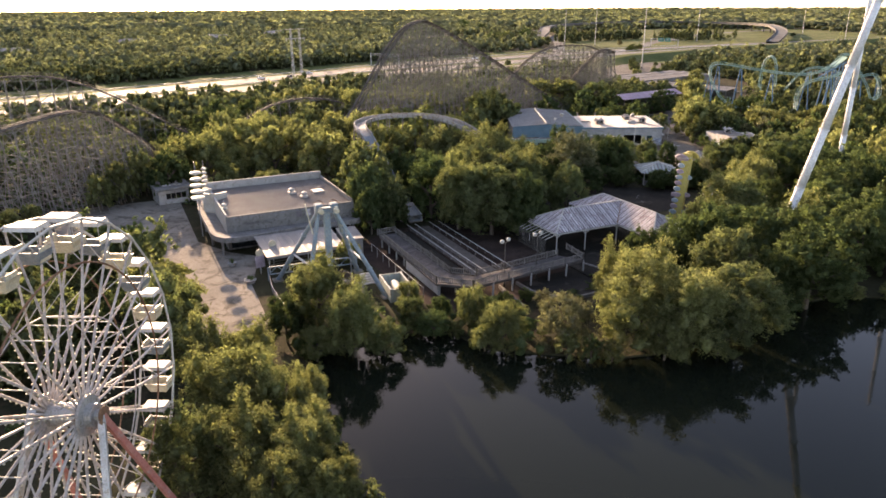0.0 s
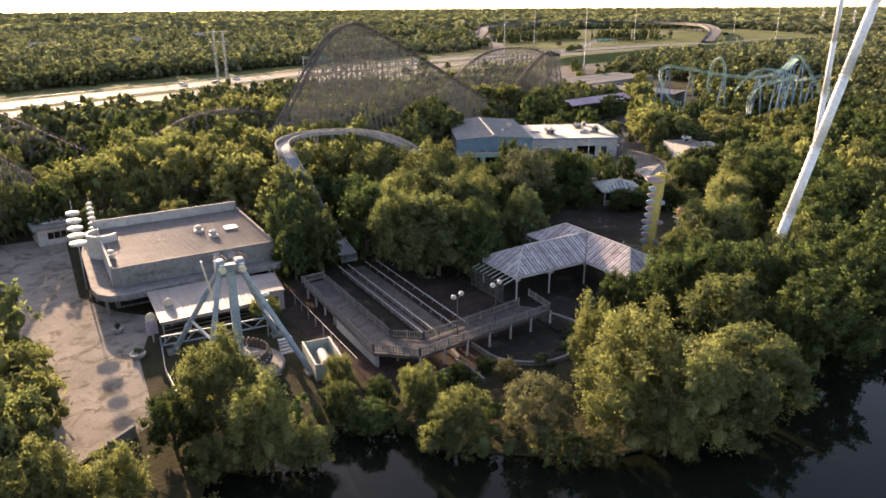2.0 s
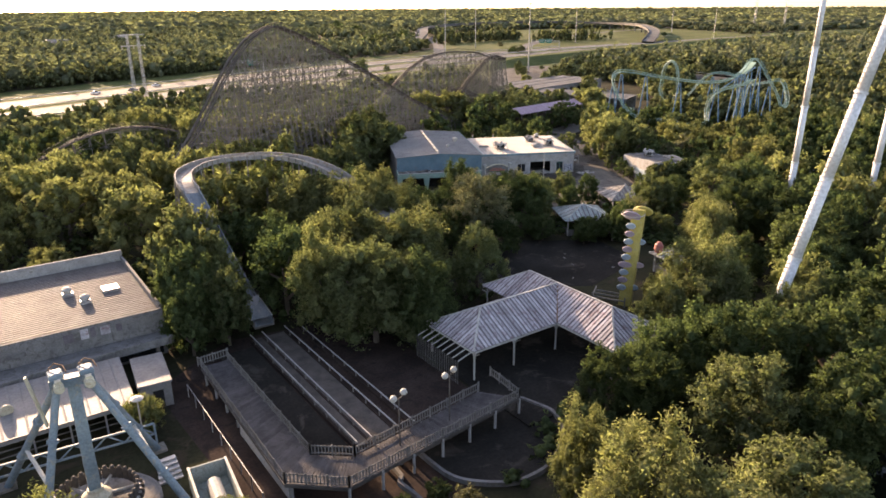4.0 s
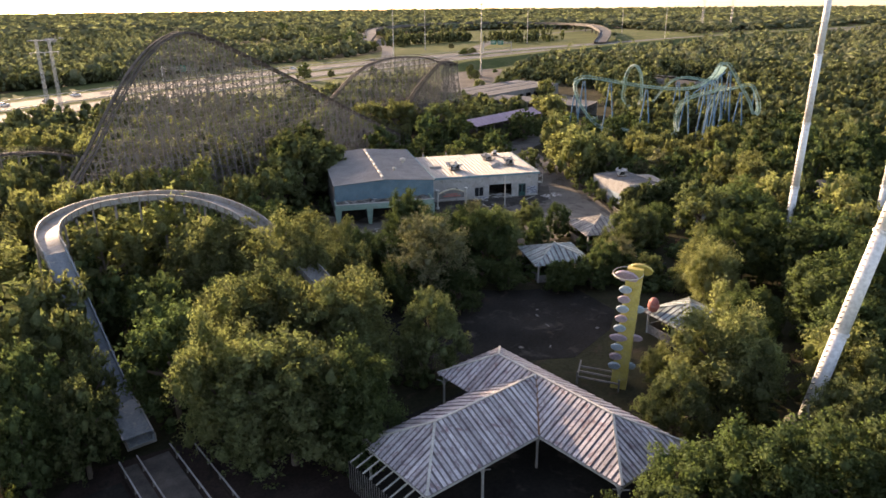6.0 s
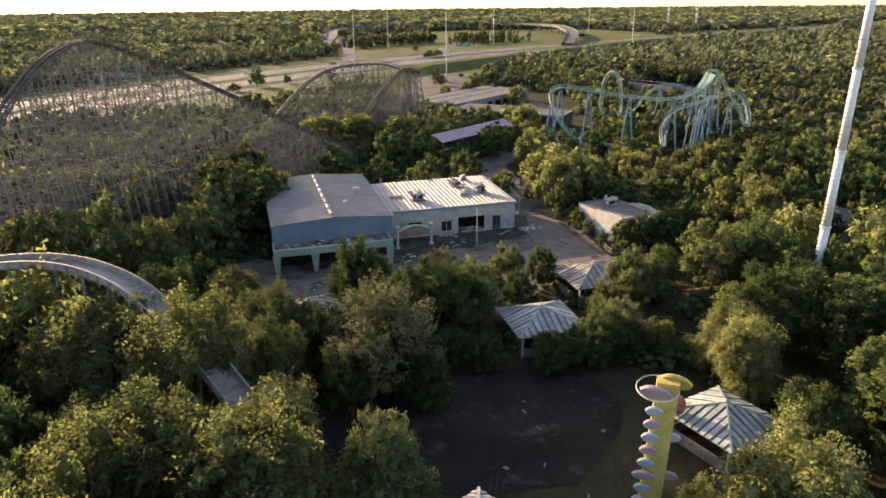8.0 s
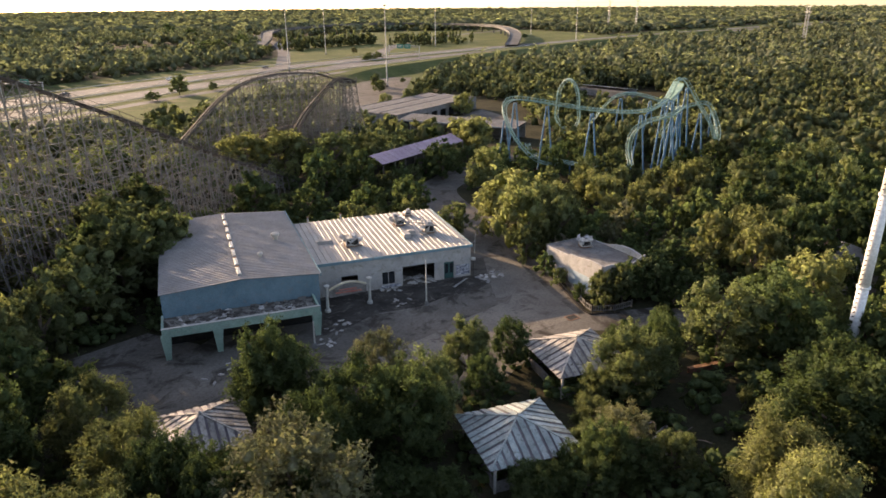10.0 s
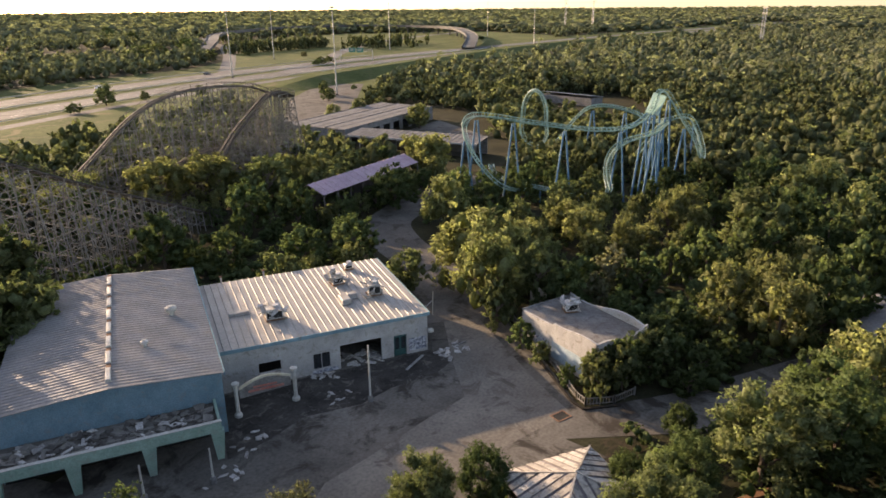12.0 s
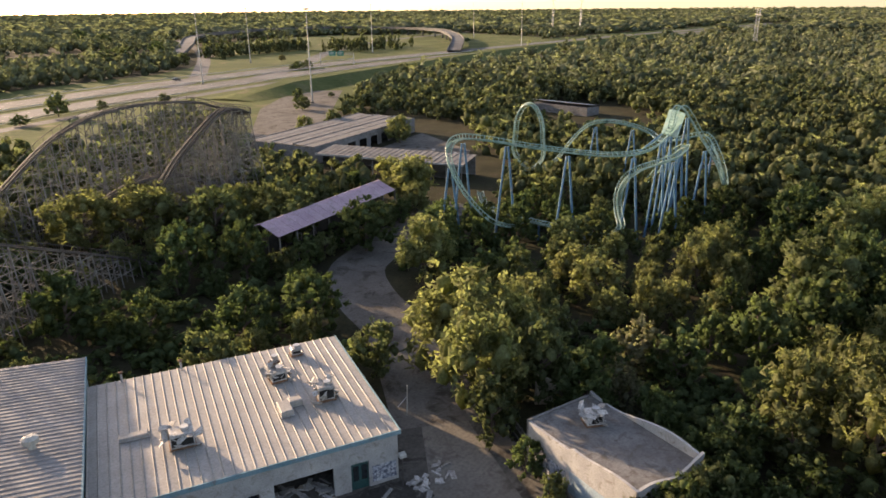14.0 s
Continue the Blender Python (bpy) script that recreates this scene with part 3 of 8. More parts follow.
def wall_with_holes(mb, x0, x1, y, z0, z1, holes, t=0.25):
    """A wall in the plane y (thick towards +y), with rectangular openings (xa, xb, za, zb) right through it."""
    xs = sorted({x0, x1, *[h[0] for h in holes], *[h[1] for h in holes]})
    zs = sorted({z0, z1, *[h[2] for h in holes], *[h[3] for h in holes]})
    nx, nz = len(xs) - 1, len(zs) - 1

    def solid(i, j):
        if not (0 <= i < nx and 0 <= j < nz):
            return False
        cx, cz = (xs[i] + xs[i + 1]) / 2, (zs[j] + zs[j + 1]) / 2
        return not any(h[0] < cx < h[1] and h[2] < cz < h[3] for h in holes)

    vid, v, f = {}, [], []

    def at(i, j, k):
        if (i, j, k) not in vid:
            vid[(i, j, k)] = len(v)
            v.append((xs[i], y + t * k, zs[j]))
        return vid[(i, j, k)]

    for i in range(nx):
        for j in range(nz):
            if not solid(i, j):
                continue
            f.append((at(i, j, 0), at(i + 1, j, 0), at(i + 1, j + 1, 0), at(i, j + 1, 0)))
            f.append((at(i, j + 1, 1), at(i + 1, j + 1, 1), at(i + 1, j, 1), at(i, j, 1)))
            for di, dj, p, q in ((-1, 0, (i, j), (i, j + 1)), (1, 0, (i + 1, j + 1), (i + 1, j)), (0, -1, (i + 1, j), (i, j)), (0, 1, (i, j + 1), (i + 1, j + 1))):
                if not solid(i + di, j + dj):
                    f.append((at(*p, 0), at(*q, 0), at(*q, 1), at(*p, 1)))
    return mb.add(v, f)


RB = random.Random(3)


def scrap(parent, n, x0, x1, y0, y1, z, size, name="debris", tilt=25, material="debris"):
    """Loose broken pieces lying about."""
    for i in range(n):
        L, W, H = RB.uniform(0.4, 1.0) * size, RB.uniform(0.12, 0.45) * size, RB.uniform(0.04, 0.14) * size
        mb = MB()
        k = [(-L / 2, -W / 2), (L / 2 * RB.uniform(0.6, 1), -W / 2 * RB.uniform(0.5, 1)), (L / 2, W / 2), (-L / 2 * RB.uniform(0.6, 1), W / 2)]
        mb.prism(k, 0, H)
        ob = part(name, mb, M[material], parent)
        ob.matrix_basis = pose(RB.uniform(x0, x1), RB.uniform(y0, y1), z + 0.02, RB.uniform(-tilt, tilt) * 0.4, RB.uniform(-tilt, tilt) * 0.4, RB.uniform(0, 360))


SHOP_RZ = -25.98
# white shop
ws = thing("shop_building", "white stucco shop building with ribbed metal roof, gutted", "building", (119.8, 161.2, 0), SHOP_RZ)
holes = [(4.2, 6.6, 1.5, 2.7), (10.2, 12.1, 0.5, 2.5), (13.3, 18.3, 0.0, 2.9), (19.8, 21.4, 0.0, 2.7)]
part("front_wall", wall_with_holes(MB(), 0.05, 24.1, 0, 0, 5.0, holes, 0.3), M["stucco"], ws, "white stucco wall with soot and stains")
part("side_wall", MB().box(23.8, 24.08, 0.3, 18.4, 0, 5.0), M["stucco"], ws)
part("back_wall", MB().box(0.05, 23.8, 18.1, 18.4, 0, 5.2), M["stucco"], ws)
# added sheet behind the openings, coloured near-black as the unlit interior
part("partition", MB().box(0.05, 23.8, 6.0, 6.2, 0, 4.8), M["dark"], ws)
part("floor_slab", MB().box(0.1, 24.0, 0.35, 18.0, -0.2, 0.06), M["court"], ws)
ribbed_roof("roof_panel", ws, M["ridge_white"], [(0.0, -0.25, 5.06), (24.2, -0.25, 5.06), (24.2, 18.6, 5.55), (0.0, 18.6, 5.55)], 0.80, 0.10, 0.07)
part("fascia", MB().box(-0.02, 24.3, -0.36, -0.26, 4.72, 5.14), M["teal_trim"], ws, "teal painted roof edge")
part("fascia", MB().add([(24.21, -0.3, 4.72), (24.33, -0.3, 4.72), (24.33, 18.6, 5.2), (24.21, 18.6, 5.2), (24.21, -0.3, 5.12), (24.33, -0.3, 5.12), (24.33, 18.6, 5.62), (24.21, 18.6, 5.62)],
     [(3, 2, 1, 0), (4, 5, 6, 7), (0, 1, 5, 4), (1, 2, 6, 5), (2, 3, 7, 6), (3, 0, 4, 7)]), M["teal_trim"], ws)
dr = part("door", MB().box(19.85, 21.35, 0.1, 0.16, 0.05, 2.65), M["door_teal"], ws, "dark teal double door with dark panes")
for x in (20.0, 20.75):
    part("pane", MB().box(x, x + 0.5, 0.08, 0.096, 0.9, 2.4), M["glass_dark"], dr)
wf = part("window_frame", MB().box(10.2, 12.1, 0.1, 0.16, 0.5, 0.58).box(10.2, 12.1, 0.1, 0.16, 2.42, 2.5).box(11.1, 11.2, 0.1, 0.16, 0.58, 2.42), M["metal_grey"], ws)
for x in (10.25, 11.22):
    part("pane", MB().box(x, x + 0.85, 0.12, 0.13, 0.6, 2.4), M["glass_dark"], wf)
part("graffiti", MB().prism([(21.7, -0.02), (23.9, -0.02), (23.9, -0.006), (21.7, -0.006)], 0.4, 2.0), M["graffiti"], ws, "grey and white spray-painted marks")
part("graffiti", MB().prism([(10.0, -0.02), (13.0, -0.02), (13.0, -0.006), (10.0, -0.006)], 0.02, 0.46), M["graffiti"], ws, "grey and white spray-painted marks")
scrap(ws, 26, 13.5, 18.2, -0.6, 2.8, 0.06, 1.6)
scrap(ws, 14, 9.5, 12.5, -2.0, -0.3, 0.03, 1.1)
# entrance portal: two posts and an arched sign board
portal = thing("entrance_portal", "white portal posts carrying an arched faded sign board", "portal", (119.8, 161.2, 0), SHOP_RZ)
for x, y in ((1.05, -5.1), (7.1, -4.4)):
    part("post", MB().tube((x, y, 0), (x, y, 3.6), 0.22, 0.20, 10).lathe([(0.42, 0), (0.42, 0.3), (0.25, 0.45)], 10, (x, y, 0)).lathe([(0.22, 3.5), (0.40, 3.65), (0.40, 3.85), (0.15, 3.95)], 10, (x, y, 0)), M["white_paint"], portal)
arch = MB()
for i in range(12):
    a, b = i / 12, (i + 1) / 12
    za, zb = 2.9 + 0.75 * math.sin(math.pi * a), 2.9 + 0.75 * math.sin(math.pi * b)
    xa, xb = 1.4 + 5.3 * a, 1.4 + 5.3 * b
    ya, yb = -4.9 + 0.6 * a, -4.9 + 0.6 * b
    arch.add([(xa, ya - 0.06, 1.9), (xb, yb - 0.06, 1.9), (xb, yb - 0.06, zb), (xa, ya - 0.06, za), (xa, ya + 0.06, 1.9), (xb, yb + 0.06, 1.9), (xb, yb + 0.06, zb), (xa, ya + 0.06, za)],
             [(0, 1, 2, 3), (7, 6, 5, 4), (3, 2, 6, 7), (1, 0, 4, 5)])
sb = part("sign_board", arch, M["stucco_grey"], portal, "faded arched sign board")
rim = MB()
for i in range(12):
    a, b = i / 12, (i + 1) / 12
    rim.beam((1.4 + 5.3 * a, -4.9 + 0.6 * a, 3.0 + 0.75 * math.sin(math.pi * a)), (1.4 + 5.3 * b, -4.9 + 0.6 * b, 3.0 + 0.75 * math.sin(math.pi * b)), 0.26, 0.22)
part("arch_rim", rim, M["cream"], sb, "faded yellow arch trim")
part("lettering", MB().box(2.2, 5.9, -4.86, -4.80, 2.3, 2.55).box(2.8, 5.2, -4.86, -4.80, 2.7, 2.9), M["coral"], sb, "faded red lettering bars")


# blue hall
bh = thing("hall_building", "blue walled hall with grey ribbed gable roof", "building", (119.8, 161.2, 0), SHOP_RZ)
X0, X1, Y0, Y1, EZ, RZ = -19.3, -0.25, -7.4, 22.6, 6.7, 7.35
xm = -9.9
part("front_wall", MB().add([(X0, Y0, 0), (X1, Y0, 0), (X1, Y0, EZ), (xm, Y0, RZ), (X0, Y0, EZ), (X0, Y0 + .3, 0), (X1, Y0 + .3, 0), (X1, Y0 + .3, EZ), (xm, Y0 + .3, RZ), (X0, Y0 + .3, EZ)],
     [(0, 1, 2, 3, 4), (9, 8, 7, 6, 5), (0, 5, 6, 1), (1, 6, 7, 2), (4, 9, 5, 0)]), M["blue_wall"], bh, "faded blue painted wall")
part("side_wall", MB().box(X1 - 0.3, X1, Y0 + 0.3, Y1, 0, EZ - 0.05), M["blue_wall"], bh, "faded blue painted wall")
part("side_wall", MB().box(X0, X0 + 0.3, Y0 + 0.3, Y1, 0, EZ - 0.05), M["stucco_grey"], bh)
part("back_wall", MB().box(X0 + 0.3, X1 - 0.3, Y1 - 0.3, Y1, 0, EZ - 0.05), M["stucco_grey"], bh)
ribbed_roof("roof_panel", bh, M["ridge_grey"], [(X1 + 0.2, Y0 - 0.3, EZ + 0.02), (X1 + 0.2, Y1 + 0.2, EZ + 0.02), (xm, Y1 + 0.2, RZ + 0.05), (xm, Y0 - 0.3, RZ + 0.05)], 0.6, 0.06, 0.085)
ribbed_roof("roof_panel", bh, M["ridge_grey"], [(X0 - 0.2, Y1 + 0.2, EZ + 0.02), (X0 - 0.2, Y0 - 0.3, EZ + 0.02), (xm, Y0 - 0.3, RZ + 0.05), (xm, Y1 + 0.2, RZ + 0.05)], 0.6, 0.06, 0.085)
part("roof_trim", MB().box(X1 + 0.2, X1 + 0.32, Y0 - 0.3, Y1 + 0.2, EZ - 0.35, EZ + 0.1), M["teal_trim"], bh)
yy = Y0 + 1.0
while yy < Y1 - 2:
    part("ridge_vent", MB().bevel_box(xm - 0.24, xm + 0.24, yy, yy + 2.5, RZ + 0.02, RZ + 0.34, 0.08), M["white_paint"], bh, "white ridge ventilator")
    part("ridge_cap", MB().box(xm - 0.22, xm + 0.22, yy + 2.5, yy + 3.6, RZ + 0.05, RZ + 0.16), M["rusty"], bh)
    yy += 3.6
part("roof_vent", MB().lathe([(0.30, 0), (0.30, 0.5), (0.62, 0.55), (0.62, 0.95), (0.25, 1.15)], 12, (-3.6, 7.5, 6.95)), M["white_paint"], bh, "round white roof ventilator")
part("roof_vent", MB().lathe([(0.2, 0), (0.2, 0.35), (0.38, 0.4), (0.38, 0.6), (0.12, 0.75)], 10, (-6.6, 0.2, 7.15)), M["white_paint"], bh)
# arcade canopy before the hall
can = thing("arcade_canopy", "mint green concrete canopy littered with debris", "canopy", (119.8, 161.2, 0), SHOP_RZ)
part("roof_deck", MB().box(-19.3, -1.3, -11.4, -7.45, 3.35, 3.6), M["court"], can, "flat roof covered in dirt")
for nm, bx in (("front_beam", (-19.5, -1.1, -11.7, -11.4)), ("end_beam", (-19.5, -19.25, -11.4, -7.45)), ("end_beam", (-1.35, -1.1, -11.4, -7.45))):
    part(nm, MB().box(*bx, 2.95, 4.0), M["mint"], can)
for i, x in enumerate((-19.1, -13.3, -7.3, -1.5)):
    part("pillar", MB().add([(x - .3, -11.6, 0), (x + .3, -11.6, 0), (x + .3, -11.0, 0), (x - .3, -11.0, 0), (x - .6, -11.66, 2.96), (x + .6, -11.66, 2.96), (x + .6, -10.9, 2.96), (x - .6, -10.9, 2.96)],
         [(3, 2, 1, 0), (4, 5, 6, 7), (0, 1, 5, 4), (1, 2, 6, 5), (2, 3, 7, 6), (3, 0, 4, 7)]), M["mint"], can)
part("coping", MB().box(-19.55, -1.05, -11.75, -11.36, 4.002, 4.06), M["white_paint"], can)
scrap(can, 80, -18.8, -1.8, -11.1, -7.8, 3.62, 1.7, "debris", 30, "wood_grey")
scrap(can, 70, -15.0, -1.8, -11.0, -7.8, 3.64, 1.3, "debris", 40, "wood_track")
scrap(can, 22, -18.8, -1.8, -11.1, -7.8, 3.66, 1.5)
# flat sheet on the hall wall: shade under the canopy put into its colour
part("back_shade", MB().box(-19.2, -1.4, -7.47, -7.41, 0.0, 2.9), M["dark"], can, "gutted shopfront, its shade painted as one dark sheet")


def roof_unit(at, rz, w, d, h, wreck):
    t = thing("air_conditioner", "battered grey rooftop air conditioning unit", "roof unit", at, rz, "rooftop units")
    part("casing", MB().bevel_box(-w / 2, w / 2, -d / 2, d / 2, 0.15, h, 0.06), M["metal_grey"] if not wreck else M["debris"], t)
    part("skid", MB().box(-w / 2 - 0.1, w / 2 + 0.1, -d / 2 - 0.1, d / 2 + 0.1, 0, 0.15), M["rusty"], t)
    part("fan_cowl", MB().lathe([(0.32, 0), (0.38, 0.12), (0.34, 0.3), (0.3, 0.3)], 10, (w * 0.15, 0, h + 0.004)), M["metal_grey"], t)
    part("side_grille", MB().box(-w / 2 + 0.1, w / 2 - 0.1, -d / 2 - 0.03, -d / 2 - 0.004, 0.3, h - 0.25), M["dark"], t)
    if wreck:
        for i in range(24):
            mb = MB().prism([(-0.5, -0.25), (0.5, -0.2), (0.45, 0.25), (-0.4, 0.2)], 0, 0.05)
            ob = part("torn_panel", mb, M["debris"], t)
            ob.matrix_basis = pose(RB.uniform(-w * 0.8, w * 0.8), RB.uniform(-d * 0.8, d * 0.8), RB.uniform(0.05, h + 0.1), RB.uniform(-60, 60), RB.uniform(-60, 60), RB.uniform(0, 360))
    return t


def on_shop(u, v):
    x, y = 119.8 + 0.899 * u + 0.438 * v, 161.2 - 0.438 * u + 0.899 * v
    return (x, y, 5.07 + 0.026 * v + 0.05)


for u, v, w, d, h, wk, r in ((7.2, 5.6, 1.9, 1.5, 1.35, True, -26), (16.6, 12.2, 1.4, 1.2, 1.1, True, -20), (19.9, 7.2, 1.5, 1.3, 1.45, True, -30), (19.4, 16.3, 1.0, 0.8, 0.8, False, -26), (17.0, 15.6, 0.7, 0.6, 0.5, False, 0)):
    roof_unit(on_shop(u, v), r, w, d, h, wk)
for u, v, w, d, h in ((3.6, 8.2, 2.3, 0.8, 0.35), (16.0, 6.6, 1.1, 2.0, 0.6), (17.1, 7.4, 1.2, 0.9, 0.6)):
    x, y, z = on_shop(u, v)
    t = thing("roof_duct", "low pale sheet metal duct box on the roof", "duct", (x, y, z), SHOP_RZ)
    part("duct_body", MB().bevel_box(-w / 2, w / 2, -d / 2, d / 2, 0.0, h, 0.08), M["ridge_white"], t)
    part("duct_collar", MB().box(-w / 2 - 0.05, w / 2 + 0.05, -d / 2 - 0.05, d / 2 + 0.05, 0.0, 0.10), M["metal_grey"], t)
for u in (3.0, 8.4):
    x, y, z = on_shop(u, 18.2)
    t = thing("vent_pipe", "short grey vent pipe on the roof edge", "pipe", (x, y, z))
    part("flue", MB().tube((0, 0, 0), (0, 0, 0.9), 0.12, 0.12, 8), M["metal_grey"], t)
    part("cap", MB().lathe([(0.2, 0.9), (0.24, 1.0), (0.05, 1.1)], 8), M["rusty"], t)

# small stucco shop with wavy parapet
sp = thing("kiosk_building", "small pale stucco building with a wavy parapet, roof bare", "building", (146.3, 131.0, 0), -18)
W, D = 7.9, 12.6
part("roof_deck", MB().box(0.25, W - 0.25, 0.25, D - 0.25, 4.35, 4.5), M["roof_felt"], sp, "flat dirty grey roof")


def wavy_wall(mb, p, q, z0, f, t=0.25, n=24):
    p, q = Vector(p), Vector(q)
    d = (q - p).normalized()
    s = Vector((-d.y, d.x)) * t
    v, fc = [], []
    for i in range(n + 1):
        a, h = p.lerp(q, i / n), f(i / n)
        v += [(a.x, a.y, z0), (a.x, a.y, h), (a.x + s.x, a.y + s.y, h), (a.x + s.x, a.y + s.y, z0)]
    for i in range(n):
        fc += [(4 * i + j, 4 * i + (j + 1) % 4, 4 * i + 4 + (j + 1) % 4, 4 * i + 4 + j) for j in range(4)]
    return mb.add(v, fc + [(3, 2, 1, 0), tuple(4 * n + j for j in range(4))])


wave = lambda k: (lambda s: 4.85 + 0.4 * math.sin(k * s + 0.6) * (0.4 + s))
part("front_wall", wavy_wall(MB(), (0, 0), (W, 0), 0, wave(7.0)), M["stucco"], sp)
part("side_wall", wavy_wall(MB(), (0, D), (0, 0), 0, lambda s: 4.46 + (0.0 if s < 0.45 else 0.55 + 0.2 * math.sin(9 * s))), M["stucco"], sp, "pale blue and white stained wall")
part("side_wall", wavy_wall(MB(), (W, 0), (W, D), 0, lambda s: 5.0 + 0.5 * math.sin(6 * s)), M["stucco"], sp)
part("back_wall", wavy_wall(MB(), (W, D), (0, D), 0, lambda s: 4.6), M["stucco_grey"], sp)
part("mural", MB().box(-0.03, -0.006, 1.0, 7.0, 0.5, 2.6), M["sky_blue"], sp, "faded blue painted lower wall")
part("graffiti", MB().box(-0.032, -0.034 + 0.004, 7.4, 10.6, 0.5, 2.3), M["graffiti"], sp, "dark spray-painted marks")
roof_unit((153.4, 138.2, 4.51), -40, 1.5, 1.3, 1.2, True)
xw = thing("wall_fragment", "broken tan freestanding wall stub", "wall", (159.0, 147.4, 0), -50)
part("wall_panel", wavy_wall(MB(), (0, 0), (2.2, 0), 0, lambda s: 3.6 - 1.0 * s), M["cream"], xw)

# game arcade hall with curved corner
ar = thing("arcade_building", "pale arcade hall with ribbed flat roof and stained parapets", "building", (14.6, 113.2, 0), 0)
AW, AD = 22.0, 20.6
ribbed_roof("roof_panel", ar, M["roof_rust"], [(AW - 0.3, 0.3, 5.35), (AW - 0.3, AD - 0.3, 5.5), (0.2, AD - 0.3, 5.5), (0.2, 0.3, 5.35)], 0.55, 0.065, 0.08)
part("front_wall", MB().box(0, AW, -0.02, 0.28, 0, 5.72), M["stucco_grey"], ar, "stained grey parapet wall with faded mural")
part("side_wall", MB().box(AW - 0.28, AW, 0.28, AD, 0, 6.1), M["stucco_grey"], ar)
part("side_wall", MB().box(0, 0.28, 0.28, AD, 0, 6.0), M["stucco"], ar)
part("back_wall", MB().box(-0.1, AW, AD, AD + 0.3, 0, 6.9), M["stucco"], ar, "white back parapet")
for i, (x, w, h) in enumerate(((11.6, 1.0, 1.0), (13.3, 0.8, 1.15), (14.3, 0.5, 1.2), (15.3, 1.0, 1.0), (16.9, 0.6, 0.9), (3.0, 2.4, 0.4), (6.2, 1.8, 0.5))):
    part("sign_bar", MB().box(x, x + w, -0.07, -0.024, 4.25 if h > .6 else 4.0, 4.25 + h if h > .6 else 4.0 + h), M[("shingle_dark", "shingle_panel")[i % 2] if i < 5 else "roof_felt"], ar, "faded spray-painted bar")
aw = MB()
AWN = [(-2.0, 23.0), (-2.6, 16.0), (-2.6, 0.5), (-2.1, -2.0), (-0.9, -3.5), (1.2, -4.1), (4.0, -3.9), (9.0, -3.3), (AW - 0.4, -2.9), (AW + 0.2, -2.6)]
inner = [(-0.05, 23.0), (-0.05, 16.0), (-0.05, 0.5), (-0.05, 0.1), (-0.04, 0.0), (1.2, -0.05), (4.0, -0.05), (9.0, -0.05), (AW - 0.4, -0.05), (AW, -0.05)]
v, f = [], []
for (a, b), (c, d) in zip(AWN, inner):
    v += [(a, b, 2.45), (a, b, 3.3), (a * 0.9 + c * 0.1, b * 0.9 + d * 0.1, 3.3), (c, d, 3.0), (c, d, 2.45)]
for i in range(len(AWN) - 1):
    for j in range(5):
        f.append((5 * i + j, 5 * i + (j + 1) % 5, 5 * i + 5 + (j + 1) % 5, 5 * i + 5 + j))
f += [(4, 3, 2, 1, 0), tuple(5 * (len(AWN) - 1) + j for j in range(5))]
part("awning", aw.add(v, f), M["stucco_grey"], ar, "curved white concrete awning with stained fascia")
for x, y in ((-2.0, 12), (-2.0, 4), (-1.2, -2.2), (4.5, -3.0), (20.5, -2.0), (-1.6, 20)):
    part("pillar", MB().tube((x, y, 0), (x, y, 2.46), 0.22, 0.22, 10), M["stucco_grey"], ar)
part("shopfront", MB().box(0.5, AW - 0.5, -0.06, -0.024, 0.3, 2.4), M["glass_dark"], ar, "dark empty shopfront")
drum, dv, df = MB(), [], []
for i in range(15):
    a = math.pi * (0.55 + 1.25 * i / 14)
    c, q = math.cos(a), math.sin(a)
    dv += [(2.3 * c, 2.3 * q, 2.4), (2.3 * c, 2.3 * q, 6.6), (2.0 * c, 2.0 * q, 6.6), (2.0 * c, 2.0 * q, 2.4)]
for i in range(14):
    df += [(4 * i + j, 4 * i + 4 + j, 4 * i + 4 + (j + 1) % 4, 4 * i + (j + 1) % 4) for j in range(4)]
drum.add(dv, df + [(0, 1, 2, 3), (59, 58, 57, 56)])
ob = part("curved_parapet", drum, M["white_paint"], ar, "curved white parapet drum")
ob.matrix_basis = pose(0.6, 15.0, 0)


def disc_tower(at, n, r, z0, step, mast):
    t = thing("disc_tower", "stacked white disc ornament tower on a thin mast", "ornament", at, 0, "disc towers")
    part("mast", MB().tube((0, 0, 0), (0, 0, mast), 0.10, 0.05, 8), M["metal_grey"], t)
    for i in range(n):
        k = r * (1 - 0.06 * i)
        part("disc", MB().lathe([(k * 0.5, 0), (k * 0.95, 0.12), (k, 0.28), (k * 0.95, 0.44), (k * 0.5, 0.56)], 18, (0, 0, z0 + step * i)), M["white_paint"], t)


disc_tower((11.7, 123.0, 0), 5, 1.2, 6.7, 1.1, 13.4)
disc_tower((14.5, 135.6, 0), 6, 0.66, 5.0, 0.8, 10.9)
disc_tower((15.3, 118.6, 3.0), 5, 0.62, 0.6, 0.62, 4.2)
for x, y, w in ((28.4, 124.6, 1.3), (29.8, 121.0, 1.2), (33.0, 123.5, 2.0)):
    t = thing("roof_fan", "pale rooftop fan housing on a low curb", "roof unit", (x, y, 5.42), 0, "rooftop units")
    part("curb", MB().bevel_box(-w / 2, w / 2, -w / 2, w / 2, 0, 0.35, 0.05), M["metal_grey"], t)
    if w < 1.9:
        part("fan_cowl", MB().lathe([(0.35, 0.354), (0.55, 0.5), (0.55, 0.85), (0.2, 1.05)], 12), M["white_paint"], t)
